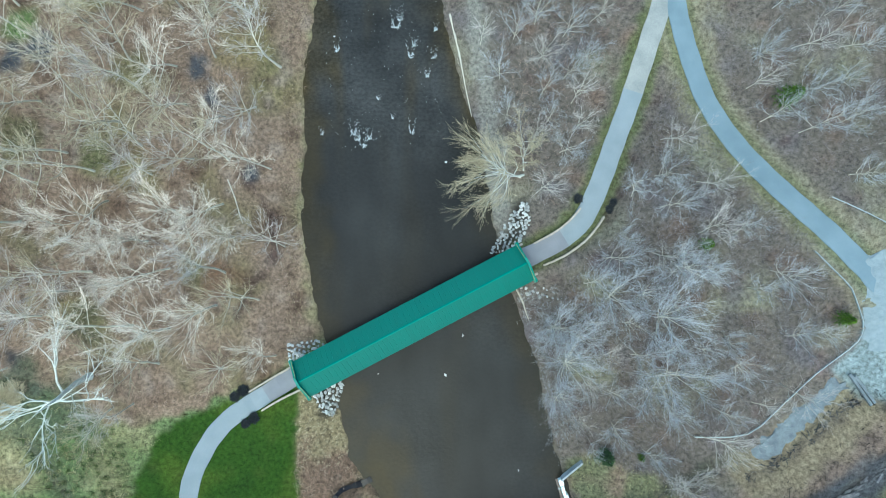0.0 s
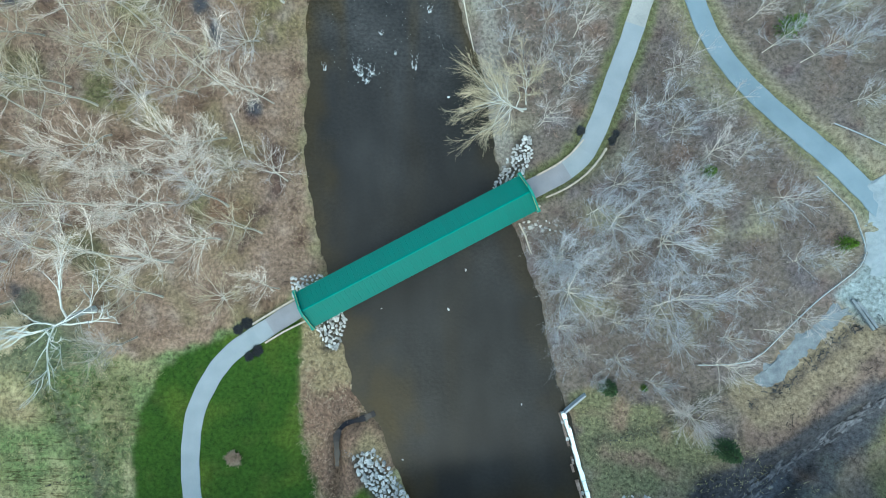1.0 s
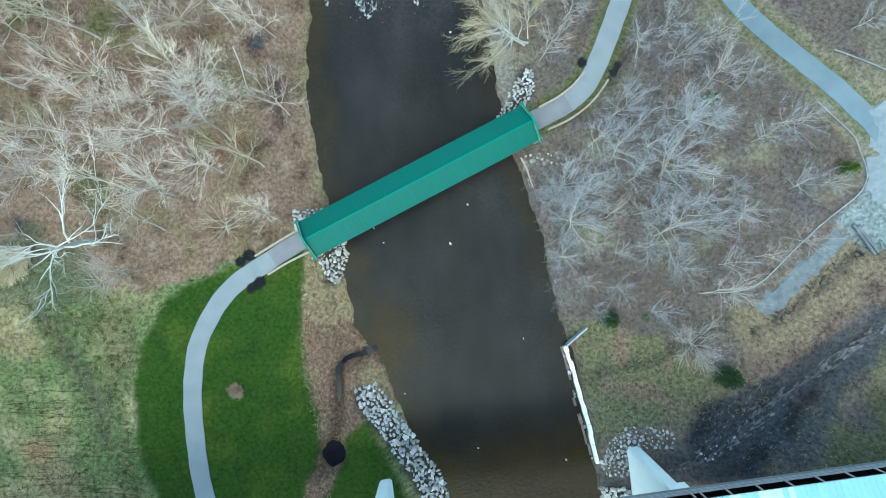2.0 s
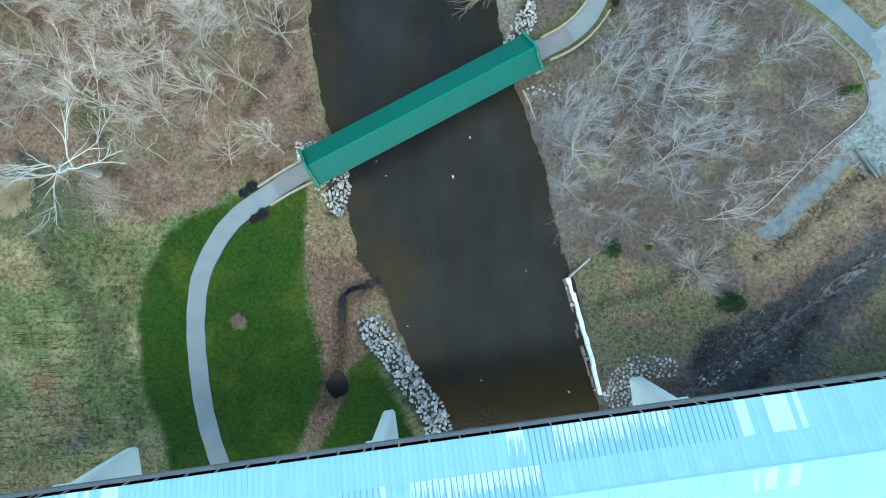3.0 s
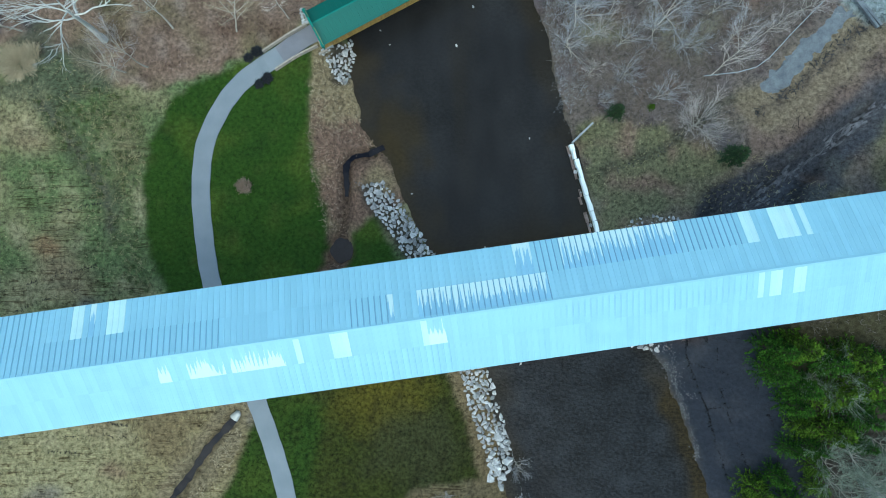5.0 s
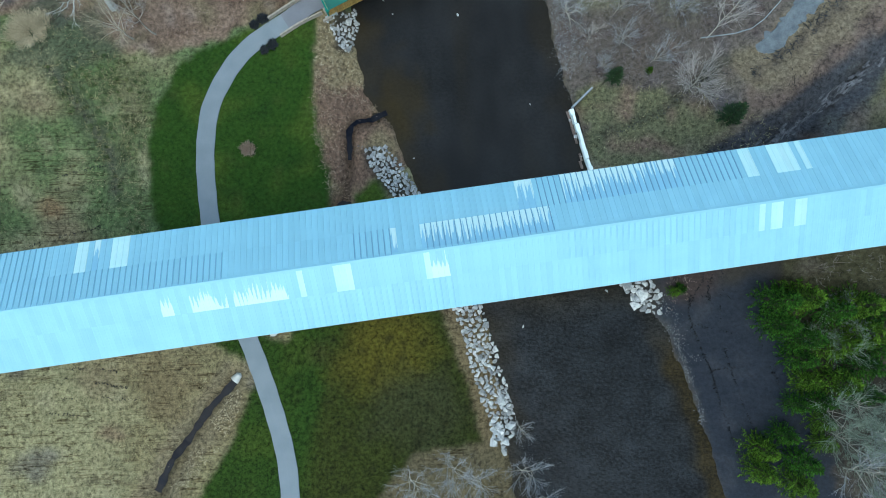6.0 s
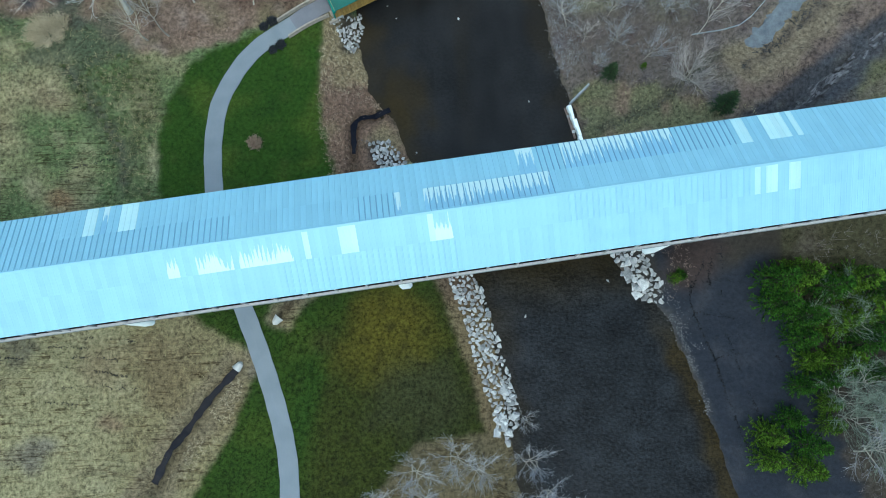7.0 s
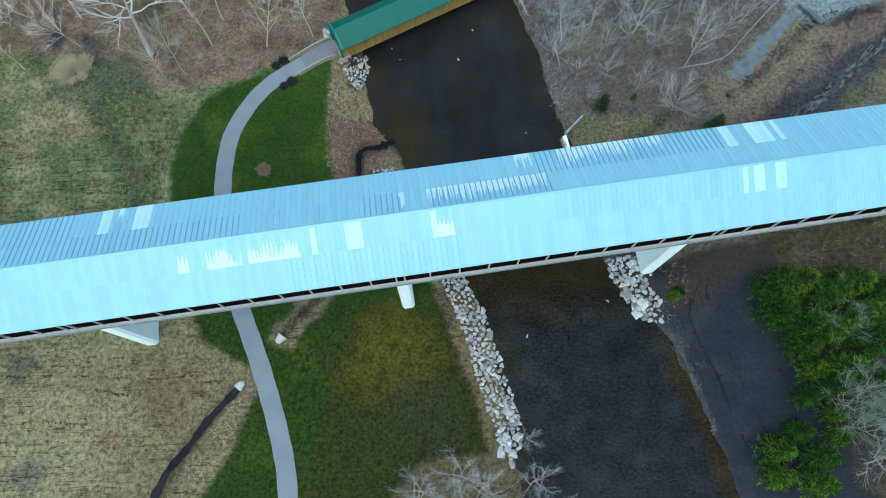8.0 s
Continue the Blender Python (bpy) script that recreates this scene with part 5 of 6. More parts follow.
rnd = random.Random(77)
for x, y, s, sx in ((7.9, -99.5, 1.5, 2.0), (9.2, -101.8, 1.3, 1.4), (9.7, -104.3, 1.5, 1.2), (8.9, -107.2, 1.4, 1.5), (7.6, -106.0, 1.5, 1.3), (8.3, -109.2, 1.1, 1.7), (32.8, -77.6, 2.0, 1.3), (35.6, -79.4, 2.1, 1.2), (34.2, -81.5, 1.5, 1.2)):
    ob = tagged(new("boulder", STONES[rnd.randrange(7)]), "large pale slab of rock at the water's edge", "boulder", "slabs at the water")
    ob.matrix_world = Matrix.Translation((x, y, max(at(x, y), 0) + 0.25)) @ pose(0, 0, 0, 0, 0, 20 + rnd.uniform(-25, 25)) @ Matrix.Diagonal((s, s * sx, s * 0.9, 1))
for k in range(26):
    x, y = rnd.uniform(-22, 42), rnd.uniform(-100, 45)
    lo, hi = np.interp(y, RIVER_Y, RIVER_L), np.interp(y, RIVER_Y, RIVER_R)
    if lo + 1 < x < hi - 1:
        ob = tagged(new("river_stone", STONES[k % 7]), "small grey stone breaking the river's surface", "stone", "stones in the river")
        s = rnd.uniform(0.3, 0.55)
        ob.matrix_world = Matrix.Translation((x, y, 0.0)) @ pose(0, 0, 0, 0, 0, rnd.uniform(0, 360)) @ Matrix.Diagonal((s * 1.3, s, s * 0.7, 1))


# ---- walls, rails and small works ----
def build_river_wall():
    """Old wall of cast lengths that have broken, tilted and slipped towards the water."""
    rnd = random.Random(64)
    w = thing("retaining_wall", pose(0, 0, 0), "crumbling pale concrete wall along the river", "wall")
    pts = eased([(22.7, -43.0), (24.0, -47.5), (25.0, -51.5), (26.3, -56), (27.4, -60), (28.6, -65.5)], 1.7)
    for i in range(len(pts) - 1):
        (ax, ay), (bx, by) = pts[i], pts[i + 1]
        g = Geo()
        o, top = rnd.gauss(0, 0.10), rnd.uniform(1.15, 1.55)
        g.beam((ax + o + rnd.gauss(0, 0.05), ay - 0.03, top - 1.05 + rnd.gauss(0, 0.06)), (bx + o + rnd.gauss(0, 0.05), by + 0.03, top - 1.05), rnd.uniform(0.5, 0.82), 2.1)
        part("wall_section", g, CONCRETE, w)
        if rnd.random() < 0.8:
            g = Geo()
            o = -0.85 + rnd.gauss(0, 0.15)
            g.beam((ax + o, ay - 0.2, 0.0), (bx + o, by - 0.2, 0.02), rnd.uniform(0.35, 0.7), 0.5)
            part("footing", g, RUST, w, "rust-stained concrete footing at the waterline")
        if rnd.random() < 0.45:
            p = part("fallen_block", STONES[rnd.randrange(len(STONES))], None, w)
            p.matrix_local = Matrix.Translation((ax - 0.5, ay - 0.8, 0.35)) @ pose(0, 0, 0, 20, 10, rnd.uniform(0, 360)) @ Matrix.Scale(rnd.uniform(0.4, 0.7), 4)
    g = Geo()
    g.beam((22.7, -42.8, 1.3), (26.5, -39.2, 2.3), 0.35, 1.8)
    part("wing_wall", g, OLD_CONCRETE, w)


build_river_wall()


def build_guard_rail(line, label, step=2.6):
    pts = eased(line, step)
    z = [at(x, y) for x, y in pts]
    r = thing("guard_rail", pose(pts[0][0], pts[0][1], z[0]), label, "guard rail")
    o = Vector((pts[0][0], pts[0][1], z[0]))
    g = Geo()
    g.box(-0.08, 0.08, -0.1, 0.1, -0.2, 0.78)
    post = g.mesh("post", RAIL_WOOD)
    for i, (x, y) in enumerate(pts):
        p = part("post", post, None, r)
        p.location = Vector((x, y, z[i])) - o
        if i:
            a, b = Vector((*pts[i - 1], z[i - 1] + 0.62)) - o, Vector((x, y, z[i] + 0.62)) - o
            g = Geo()
            g.beam(a, b, 0.06, 0.12)
            g.beam(a + Vector((0, 0, 0.12)), b + Vector((0, 0, 0.12)), 0.12, 0.09)
            g.beam(a - Vector((0, 0, 0.12)), b - Vector((0, 0, 0.12)), 0.10, 0.09)
            part("rail", g, STEEL, r)


build_guard_rail([(45.0, -32.4), (53.6, -31.4), (59.4, -25.8), (64.7, -20.4), (69.8, -16.0), (71.4, -13.6), (71.5, -10.9), (69.5, -5.6), (67.0, -2.6), (64.0, 0.8)], "grey steel guard rail curving round the gravel lot")
build_guard_rail([(67.5, 10.2), (72.5, 7.3), (79.5, 2.5), (90, -6)], "grey steel guard rail beside the road")


def build_timber_rail(points, label):
    """Low timber rail on posts beside the path."""
    r = thing("timber_rail", pose(*points[0], 0), label, "rail", "rails at the footbridge")
    o = Vector((*points[0], 0))
    pts = eased(points, 1.6)
    zs = [max(at(x, y), 3.2) for x, y in pts]
    for i, (x, y) in enumerate(pts):
        g = Geo()
        g.box(x - o.x - 0.09, x - o.x + 0.09, y - o.y - 0.09, y - o.y + 0.09, zs[i] - 0.6, zs[i] + 1.0)
        part("post", g, RAIL_WOOD, r)
        if i:
            for h, w, d in ((1.06, 0.32, 0.09), (0.6, 0.07, 0.22), (0.2, 0.28, 0.28)):
                g = Geo()
                g.beam((pts[i - 1][0] - o.x, pts[i - 1][1] - o.y, zs[i - 1] + h), (x - o.x, y - o.y, zs[i] + h), w, d)
                part("rail", g, RAIL_WOOD, r)


build_timber_rail([(-36.3, -25.5), (-31.5, -22.6), (-28.0, -20.6)], "weathered timber rail along the footbridge approach")
build_timber_rail([(-33.9, -29.0), (-30.2, -26.8), (-25.9, -24.7)], "weathered timber rail along the footbridge approach")
build_timber_rail([(17.1, 2.3), (20.5, 4.1), (23.3, 6.2), (25.6, 8.8)], "weathered timber rail along the footbridge approach")
build_timber_rail([(18.9, -1.8), (22.5, -0.2), (26.4, 2.6), (28.9, 5.6), (29.9, 7.2)], "weathered timber rail along the footbridge approach")


def build_strip(name, quad, mat, label, category, nx=14, ny=6, lift=0.06, ragged=0.5):
    """A worn slab of paving laid over the land, with a broken edge."""
    rnd = random.Random(5)
    g = Geo()
    a, b, c, d = [Vector((*q, 0)) for q in quad]
    for j in range(ny + 1):
        for i in range(nx + 1):
            u, v = i / nx, j / ny
            p = (a * (1 - u) + b * u) * (1 - v) + (d * (1 - u) + c * u) * v
            if i in (0, nx) or j in (0, ny):
                p += Vector((rnd.uniform(-ragged, ragged), rnd.uniform(-ragged, ragged), 0))
            g.v.append((p.x, p.y, at(p.x, p.y) + lift - (0.25 if i in (0, nx) or j in (0, ny) else 0) + rnd.uniform(0, 0.1)))
    for j in range(ny):
        for i in range(nx):
            k = j * (nx + 1) + i
            g.f.append((k, k + 1, k + nx + 2, k + nx + 1))
    return solid(name, g, mat, label, category, kind="structure")


build_strip("old_pavement", [(53.8, -34.8), (67.8, -20.8), (70.2, -23.0), (56.2, -37.2)], BROKEN, "broken blue-grey remnant of an old road", "pavement", ragged=0.6, lift=0.12, nx=34, ny=6)
build_strip("gravel_lot", [(72.6, -16.5), (71.0, 0.5), (82, 1), (90, -16)], GRAVEL, "pale blue-grey gravel turnout beside the road", "gravel", ragged=0.6, lift=0.25)
g = Geo()
for k, (p, q) in enumerate((((69.9, -20.4), (73.2, -25.6)), ((70.8, -20.8), (73.8, -25.2)))):
    g.beam((*p, at(*p) + 0.7 - k * 0.2), (*q, at(*q) + 0.7 - k * 0.2), 0.45, 0.5)
solid("concrete_barrier", g, BROKEN, "weathered concrete barrier across the old road", "barrier")


def build_culvert(x, y, turn, label):
    """Flared end of a drain pipe, its mouth closed by a near-black disc."""
    z = at(x, y)
    c = thing("culvert_end", pose(x, y, z + 0.15, 0, 0, turn), label, "culvert")
    g = Geo()
    arc = [k * math.pi / 10 for k in range(11)]
    for r, y1, top in ((0.95, 0.9, 1.0), (0.85, 0.92, 0.9)):
        rim = [(r * math.cos(t), y1, top * math.sin(t)) for t in arc]
        mid = [(0.62 * r * math.cos(t), -0.5, top * 0.85 * math.sin(t)) for t in arc]
        g.add(rim + mid + [(0, -0.9, 0.25 * top)], [(k, k + 1, 12 + k, 11 + k) for k in range(10)] + [(11 + k, 12 + k, 22) for k in range(10)])
    g.f += [(k, k + 1, 24 + k, 23 + k) for k in range(10)]
    part("flared_end", g, PLASTIC, c)
    g = Geo()
    ring = [Vector((0.36 * math.cos(t), 0.02, 0.45 + 0.36 * math.sin(t))) for t in [k * math.pi / 6 for k in range(12)]]
    # closed front: the shade inside the pipe is painted on as near-black
    g.add([(p.x, 0.03, p.z) for p in ring] + [(p.x, -0.35, p.z) for p in ring], [tuple(range(12))] + [(k, (k + 1) % 12, 12 + (k + 1) % 12, 12 + k) for k in range(12)])
    part("pipe", g, DARK_PIPE, c, "pipe mouth closed by a near-black disc for its shaded inside")


build_culvert(-41.6, -94.2, 140, "pale flared culvert end above the ditch")
build_culvert(-34.9, -86.0, -38, "pale flared culvert end in the lawn")


def build_pool(x, y, rx, ry, turn, mat, name, label):
    g = Geo()
    rnd = random.Random(9)
    n = 28
    z = at(x, y)
    lobes = [1 + 0.08 * math.sin(2 * math.pi * k / n * 2 + 1) + 0.05 * math.sin(2 * math.pi * k / n * 5) + rnd.uniform(-0.04, 0.04) for k in range(n)]
    ring = [(rx * math.cos(2 * math.pi * k / n) * q, ry * math.sin(2 * math.pi * k / n) * q) for k, q in enumerate(lobes)]
    g.prism(ring, -0.5, 0.45)
    return solid(name, g, mat, label, "pool", kind="structure", m=pose(x, y, z, 0, 0, turn))


POOL = material("black_still_water", (0.003, 0.003, 0.005), (0.008, 0.008, 0.012), 1.0, 0.2, spec=0.12)
build_pool(-21.9, -63.3, 2.1, 2.5, 20, POOL, "water_hole", "dark round pool at the head of the ditch")


# ---- foam on the riffles ----
def build_foam():
    """White water where the current breaks over stones: a bright crest with two tails trailing upstream of it."""
    rnd = random.Random(21)
    g = Geo()

    def fleck(x, y, r, ln, turn):
        k, ring = 7, []
        for j in range(k):
            a, q = 2 * math.pi * j / k, rnd.uniform(0.6, 1.2)
            u, v = r * math.cos(a) * q, r * ln * math.sin(a) * q
            ring.append((x + u * math.cos(turn) - v * math.sin(turn), y + u * math.sin(turn) + v * math.cos(turn)))
        g.add([(a, b, -0.02) for a, b in ring] + [(x, y, rnd.uniform(0.04, 0.10))], [(j, (j + 1) % k, k) for j in range(k)])

    for cx, cy, size in ((-17.4, 23.6, 1.2), (-15.7, 21.4, 1.5), (-16.6, 22.6, 0.9), (-14.3, 22.8, 0.8), (-6.1, 24.0, 1.1), (-9.2, 44.6, 1.7), (-8.4, 46.0, 1.0), (-6.3, 39.0, 1.2), (-5.6, 41.0, 0.7), (-1.8, 38.6, 0.9), (-20.7, 40.0, 0.8),
                         (-23.6, 23.7, 0.6), (-3.0, 35.0, 0.7), (-12.6, 30.5, 0.4), (-1.4, 44, 0.6), (-9.8, 26.8, 0.4)):
        for _ in range(int(14 * size)):
            fleck(cx + rnd.gauss(0, 0.30 * size), cy + rnd.gauss(0, 0.14 * size), rnd.uniform(0.04, 0.11), rnd.uniform(1.2, 3), rnd.uniform(-0.8, 0.8))
        for side in (-1, 1):
            for q in range(int(26 * size)):
                f = rnd.random() ** 1.4
                fleck(cx + side * (0.25 + 0.45 * f) * size + rnd.gauss(0, 0.10 + 0.15 * f), cy + 2.6 * f * size + rnd.gauss(0, 0.1), rnd.uniform(0.02, 0.07) * (1.1 - 0.6 * f), rnd.uniform(2, 7), -side * 0.2 + rnd.gauss(0, 0.15))
    for _ in range(260):
        x, y = rnd.uniform(-23, 0), rnd.uniform(20, 50)
        if rnd.random() < 0.5 + 0.5 * math.sin(x * 0.9 + 0.3 * y):
            fleck(x, y, rnd.uniform(0.015, 0.035), rnd.uniform(3, 9), rnd.gauss(0, 0.2))
    solid("foam", g, FOAM, "small white foam crests on the riffles", "foam", kind="stuff")


build_foam()


# ---- bare trees ----
def grow_tree(seed, tall, spread, limbs, forks, twigs, crook=0.2, first=0.35, thick=0.011, fine=1.0, sub=3, climb=0.9, sway=0.0, limb_parts=None):
    """A leafless tree: returns the geometry of its trunk with the limbs, and of its branches with the twigs."""
    rnd = random.Random(seed)
    trunk, crown = Geo(), Geo()

    def jitter(k):
        return Vector((rnd.uniform(-1, 1), rnd.uniform(-1, 1), rnd.uniform(-1, 1))) * k

    def limb(start, way, length, steps, curl, lift):
        pts, p, d = [start], start.copy(), way.normalized()
        for _ in range(steps):
            d = (d + jitter(curl) + Vector((0, 0, lift))).normalized()
            p = p + d * (length / steps)
            pts.append(p)
        return pts

    stem = limb(Vector((0, 0, -0.3)), Vector((rnd.uniform(-0.12, 0.12), rnd.uniform(-0.12, 0.12), 1)), tall * 0.9, 8, sway or 0.10 + crook * 0.2, 0.05)
    r0 = tall * thick
    trunk.tube(stem, [r0 * (1.3 if i == 0 else 1) * (1 - i / 8.8) for i in range(9)], 6)
    for li in range(limbs):
        f = first + (0.96 - first) * (li + rnd.random() * 0.8) / limbs
        k = min(7, int(f * 8))
        base = stem[k].lerp(stem[k + 1], f * 8 - k)
        t = li * 2.4 + rnd.uniform(-0.6, 0.6)
        out = Vector((math.cos(t), math.sin(t), climb * rnd.uniform(0.5, 1.3)))
        ln = spread * rnd.uniform(0.6, 1.25) * (1.15 - 0.6 * abs(f - 0.5))
        pts = limb(base, out, ln, 6, crook, 0.04)
        rr = r0 * (1 - f) * 0.45 + 0.034 * fine
        bough = trunk
        if limb_parts is not None:
            bough = Geo()
            limb_parts.append(bough)
        bough.tube(pts, [rr * (1 - i / 6.6) for i in range(7)], 4 if limb_parts is None else 6)
        for fi in range(forks):
            g = 0.22 + 0.78 * (fi + rnd.random()) / forks
            k2 = min(5, int(g * 6))
            b2 = pts[k2].lerp(pts[k2 + 1], min(1, g * 6 - k2))
            d2 = (pts[k2 + 1] - pts[k2]).normalized() * 1.1 + jitter(0.62) + Vector((0, 0, 0.12))
            l2 = ln * rnd.uniform(0.3, 0.6) * (1.15 - 0.5 * g)
            p2 = limb(b2, d2, l2, 3, crook, 0.06)
            r2 = max(0.022, rr * 0.42 * (1 - 0.4 * g)) * fine
            crown.tube(p2, [r2, r2 * 0.75, r2 * 0.5, 0], 3)
            for ti in range(twigs):
                h = 0.1 + 0.9 * (ti + rnd.random()) / twigs
                k3 = min(2, int(h * 3))
                b3 = p2[k3].lerp(p2[k3 + 1], min(1, h * 3 - k3))
                d3 = ((p2[k3 + 1] - p2[k3]).normalized() + jitter(0.55) + Vector((0, 0, 0.18))).normalized()
                e3 = b3 + d3 * rnd.uniform(0.9, 2.5)
                crown.spike(b3, e3, rnd.uniform(0.013, 0.022) * fine)
                for _ in range(sub):
                    q = b3.lerp(e3, rnd.uniform(0.2, 0.95))
                    crown.spike(q, q + (d3 + jitter(0.6)).normalized() * rnd.uniform(0.5, 1.3), rnd.uniform(0.009, 0.014) * fine)
    return trunk, crown


def tree_kind(seed, bark, twig, **shape):
    t, c = grow_tree(seed, **shape)
    return t.mesh("trunk", bark), c.mesh("crown", twig)


TALL = [tree_kind(100 + k, BARK, tw, tall=t, spread=s, limbs=l, forks=7, twigs=6, crook=c, fine=1.0, sub=1, climb=cl, first=f, thick=0.0095) for k, (t, s, l, c, tw, cl, f) in enumerate((
    (21, 6.4, 15, 0.13, TWIG, 1.3, 0.35), (24, 7.0, 15, 0.16, TWIG, 1.1, 0.42), (18, 6.2, 14, 0.18, TWIG, 1.0, 0.3), (25, 6.6, 15, 0.12, TWIG_DUN, 1.5, 0.45), (22, 7.2, 15, 0.18, TWIG_TAN, 1.0, 0.3),
    (17, 6.2, 14, 0.15, TWIG_DUN, 1.2, 0.25), (20, 7.4, 15, 0.2, TWIG, 0.8, 0.38), (15, 5.6, 15, 0.12, TWIG, 1.6, 0.2)))]
SMALL = [tree_kind(130 + k, BARK, tw, tall=t, spread=s, limbs=14, forks=7, twigs=6, crook=0.15, first=0.1, thick=0.009, fine=0.9, sub=2, climb=1.2) for k, (t, s, tw) in enumerate((
    (9, 4.4, TWIG_GREY), (7, 3.8, TWIG_DUN), (11, 5.0, TWIG_GREY), (5, 3.4, TWIG_DUN)))]
SLIM = [tree_kind(150 + k, BARK, tw, tall=t, spread=s, limbs=13, forks=6, twigs=6, crook=0.13, first=0.25, thick=0.0065, fine=0.85, sub=1, climb=1.3) for k, (t, s, tw) in enumerate((
    (15, 5.6, TWIG_GREY), (12, 5.2, TWIG_GREY), (16, 5.8, TWIG_DUN), (10, 5.0, TWIG_GREY)))]


def plant(kind, x, y, scale, turn, label, group, name="bare_tree", lean=(0, 0)):
    t = thing(name, pose(x, y, at(x, y), lean[0], lean[1], turn) @ Matrix.Scale(scale, 4), label, "tree", group)
    part("trunk", kind[0], None, t)
    part("crown", kind[1], None, t)
    return t


rnd = random.Random(11)
WOOD_SEEN = [(-108, 62), (-29, 62), (-29.5, 30), (-30, 5), (-29, -12), (-34, -19), (-45, -24), (-60, -28), (-72, -24), (-108, -18)]
known = [(-60.8, -5.7), (-58.6, -28.0), (-41.7, -21.1), (-31.6, -18.9), (-43.1, -9.5), (-39.7, 3.5), (-62.8, -29.0), (-58.7, -13.2), (-93.3, -26.7),
         (-48.9, 28.8), (-55.3, 15.3), (-47.2, 1.4), (-33.0, 16.6), (-80.7, 19.5), (-77.4, -2.9), (-67.7, 44.4)]
spots = list(known)
for p in scatter(WOOD_SEEN, 5.9, rnd):
    if all(math.hypot(p[0] - q[0], p[1] - q[1]) > 6.0 for q in known) and math.hypot(p[0] + 67, p[1] + 22.7) > 8:
        spots.append(p)
for i, (x, y) in enumerate(spots):
    k = rnd.randrange(8)
    if y > 15 and rnd.random() < 0.22:
        k = 4
    label = "leafless straw-tinted tree rising from brown leaf litter" if k == 4 else "leafless grey-tan tree rising from brown leaf litter"
    small = i < len(known) and y < -17
    plant(TALL[k], x, y, rnd.uniform(0.62, 0.75) if small else rnd.uniform(0.8, 1.12), rnd.uniform(0, 360), label, "bare trees of the west wood", lean=(rnd.uniform(-5, 5), rnd.uniform(-5, 5)))

# white sycamore
boughs = []
t, c = grow_tree(7, tall=26, spread=12.0, limbs=8, forks=7, twigs=4, crook=0.34, first=0.5, thick=0.025, fine=2.0, sub=2, climb=0.35, sway=0.06, limb_parts=boughs)
syc = thing("sycamore", pose(-66.8, -22.8, at(-66.8, -22.8), 0, 0, 95), "large sycamore with chalk-white crooked limbs", "tree")
part("trunk", t, WHITE_BARK, syc)
part("crown", c, WHITE_BARK, syc)
for bough in boughs:
    part("limb", bough, WHITE_BARK, syc)

# east bank
EAST_WOOD = [(17, 6), (22, 14), (27, 30), (30, 62), (4, 62), (6, 40), (10, 28), (14, 16)]
EAST_BRUSH = [(18, -10), (24, -3), (33, 6), (36, 20), (44, 32), (52, 16), (63, 2), (69, -10), (62, -20), (52, -29), (46, -33), (38, -38), (30, -36), (24, -34), (21, -24)]
FAR_EAST = [(50, 62), (52, 40), (58, 24), (70, 13), (88, 2), (110, -10), (110, 62)]
SOUTH_EAST = [(66, -78), (74, -72), (92, -66), (110, -60), (110, -126), (64, -126), (70, -108), (72, -95)]
for poly, gap, kinds, lo, hi, group in ((EAST_WOOD, 4.6, SLIM, 0.55, 0.95, "bare trees above the gravel bar"), (EAST_BRUSH, 4.7, SLIM, 0.5, 1.0, "thicket trees on the east slope"), (FAR_EAST, 5.6, SLIM, 0.6, 1.0, "bare trees beyond the road"), (SOUTH_EAST, 6.5, SLIM, 0.5, 0.8, "bare trees below the bridge")):
    for x, y in scatter(poly, gap, rnd):
        if min(float(to_line(x * 1.08, y * 1.08, w[0])[0]) for w in WAYS) < 6.5 or min(float(to_line(x, y, w[0])[0]) for w in WAYS) < 5.0:
            continue
        plant(kinds[rnd.randrange(len(kinds))], x, y, rnd.uniform(lo, hi), rnd.uniform(0, 360), "leafless silvery tree in dense brush", group)
for x, y, k, s in ((23.3, -20.2, 2, 1.3), (20.8, -13.5, 0, 1.2), (24.5, -15, 0, 1.1), (38.3, -11.2, 2, 1.5), (41.5, -1.8, 0, 1.2), (37.7, -22.0, 2, 1.45), (43.4, -41.0, 3, 1.3), (30, -8, 2, 1.2)):
    plant(SMALL[k], x, y, s, rnd.uniform(0, 360), "spreading leafless silvery tree", "thicket trees on the east slope")
LEANER = [tree_kind(171 + k, WHITE_BARK, TWIG_TAN, tall=t, spread=sp, limbs=14, forks=8, twigs=7, crook=0.2, first=0.3, thick=0.013, fine=1.25, climb=0.9, sub=2) for k, (t, sp) in enumerate(((15, 7.5), (12, 6.0)))]
for k, x, y, size, lean in ((0, 15.2, 15.4, 1.05, (8, -48)), (1, 14.6, 15.0, 0.95, (-14, -60)), (1, 15.4, 16.4, 0.85, (-22, -12))):
    plant(LEANER[k], x, y, size, 0, "leaning pale-limbed leafless tree reaching over the river", "leaning trees at the gravel bar", lean=lean)
RIVERSIDE = [tree_kind(180 + k, BARK, TWIG_GREY, tall=t, spread=s, limbs=12, forks=7, twigs=5, crook=0.2, first=0.1, thick=0.011, fine=0.9, sub=1, climb=1.2) for k, (t, s) in enumerate(((9, 5.0), (11, 5.6)))]
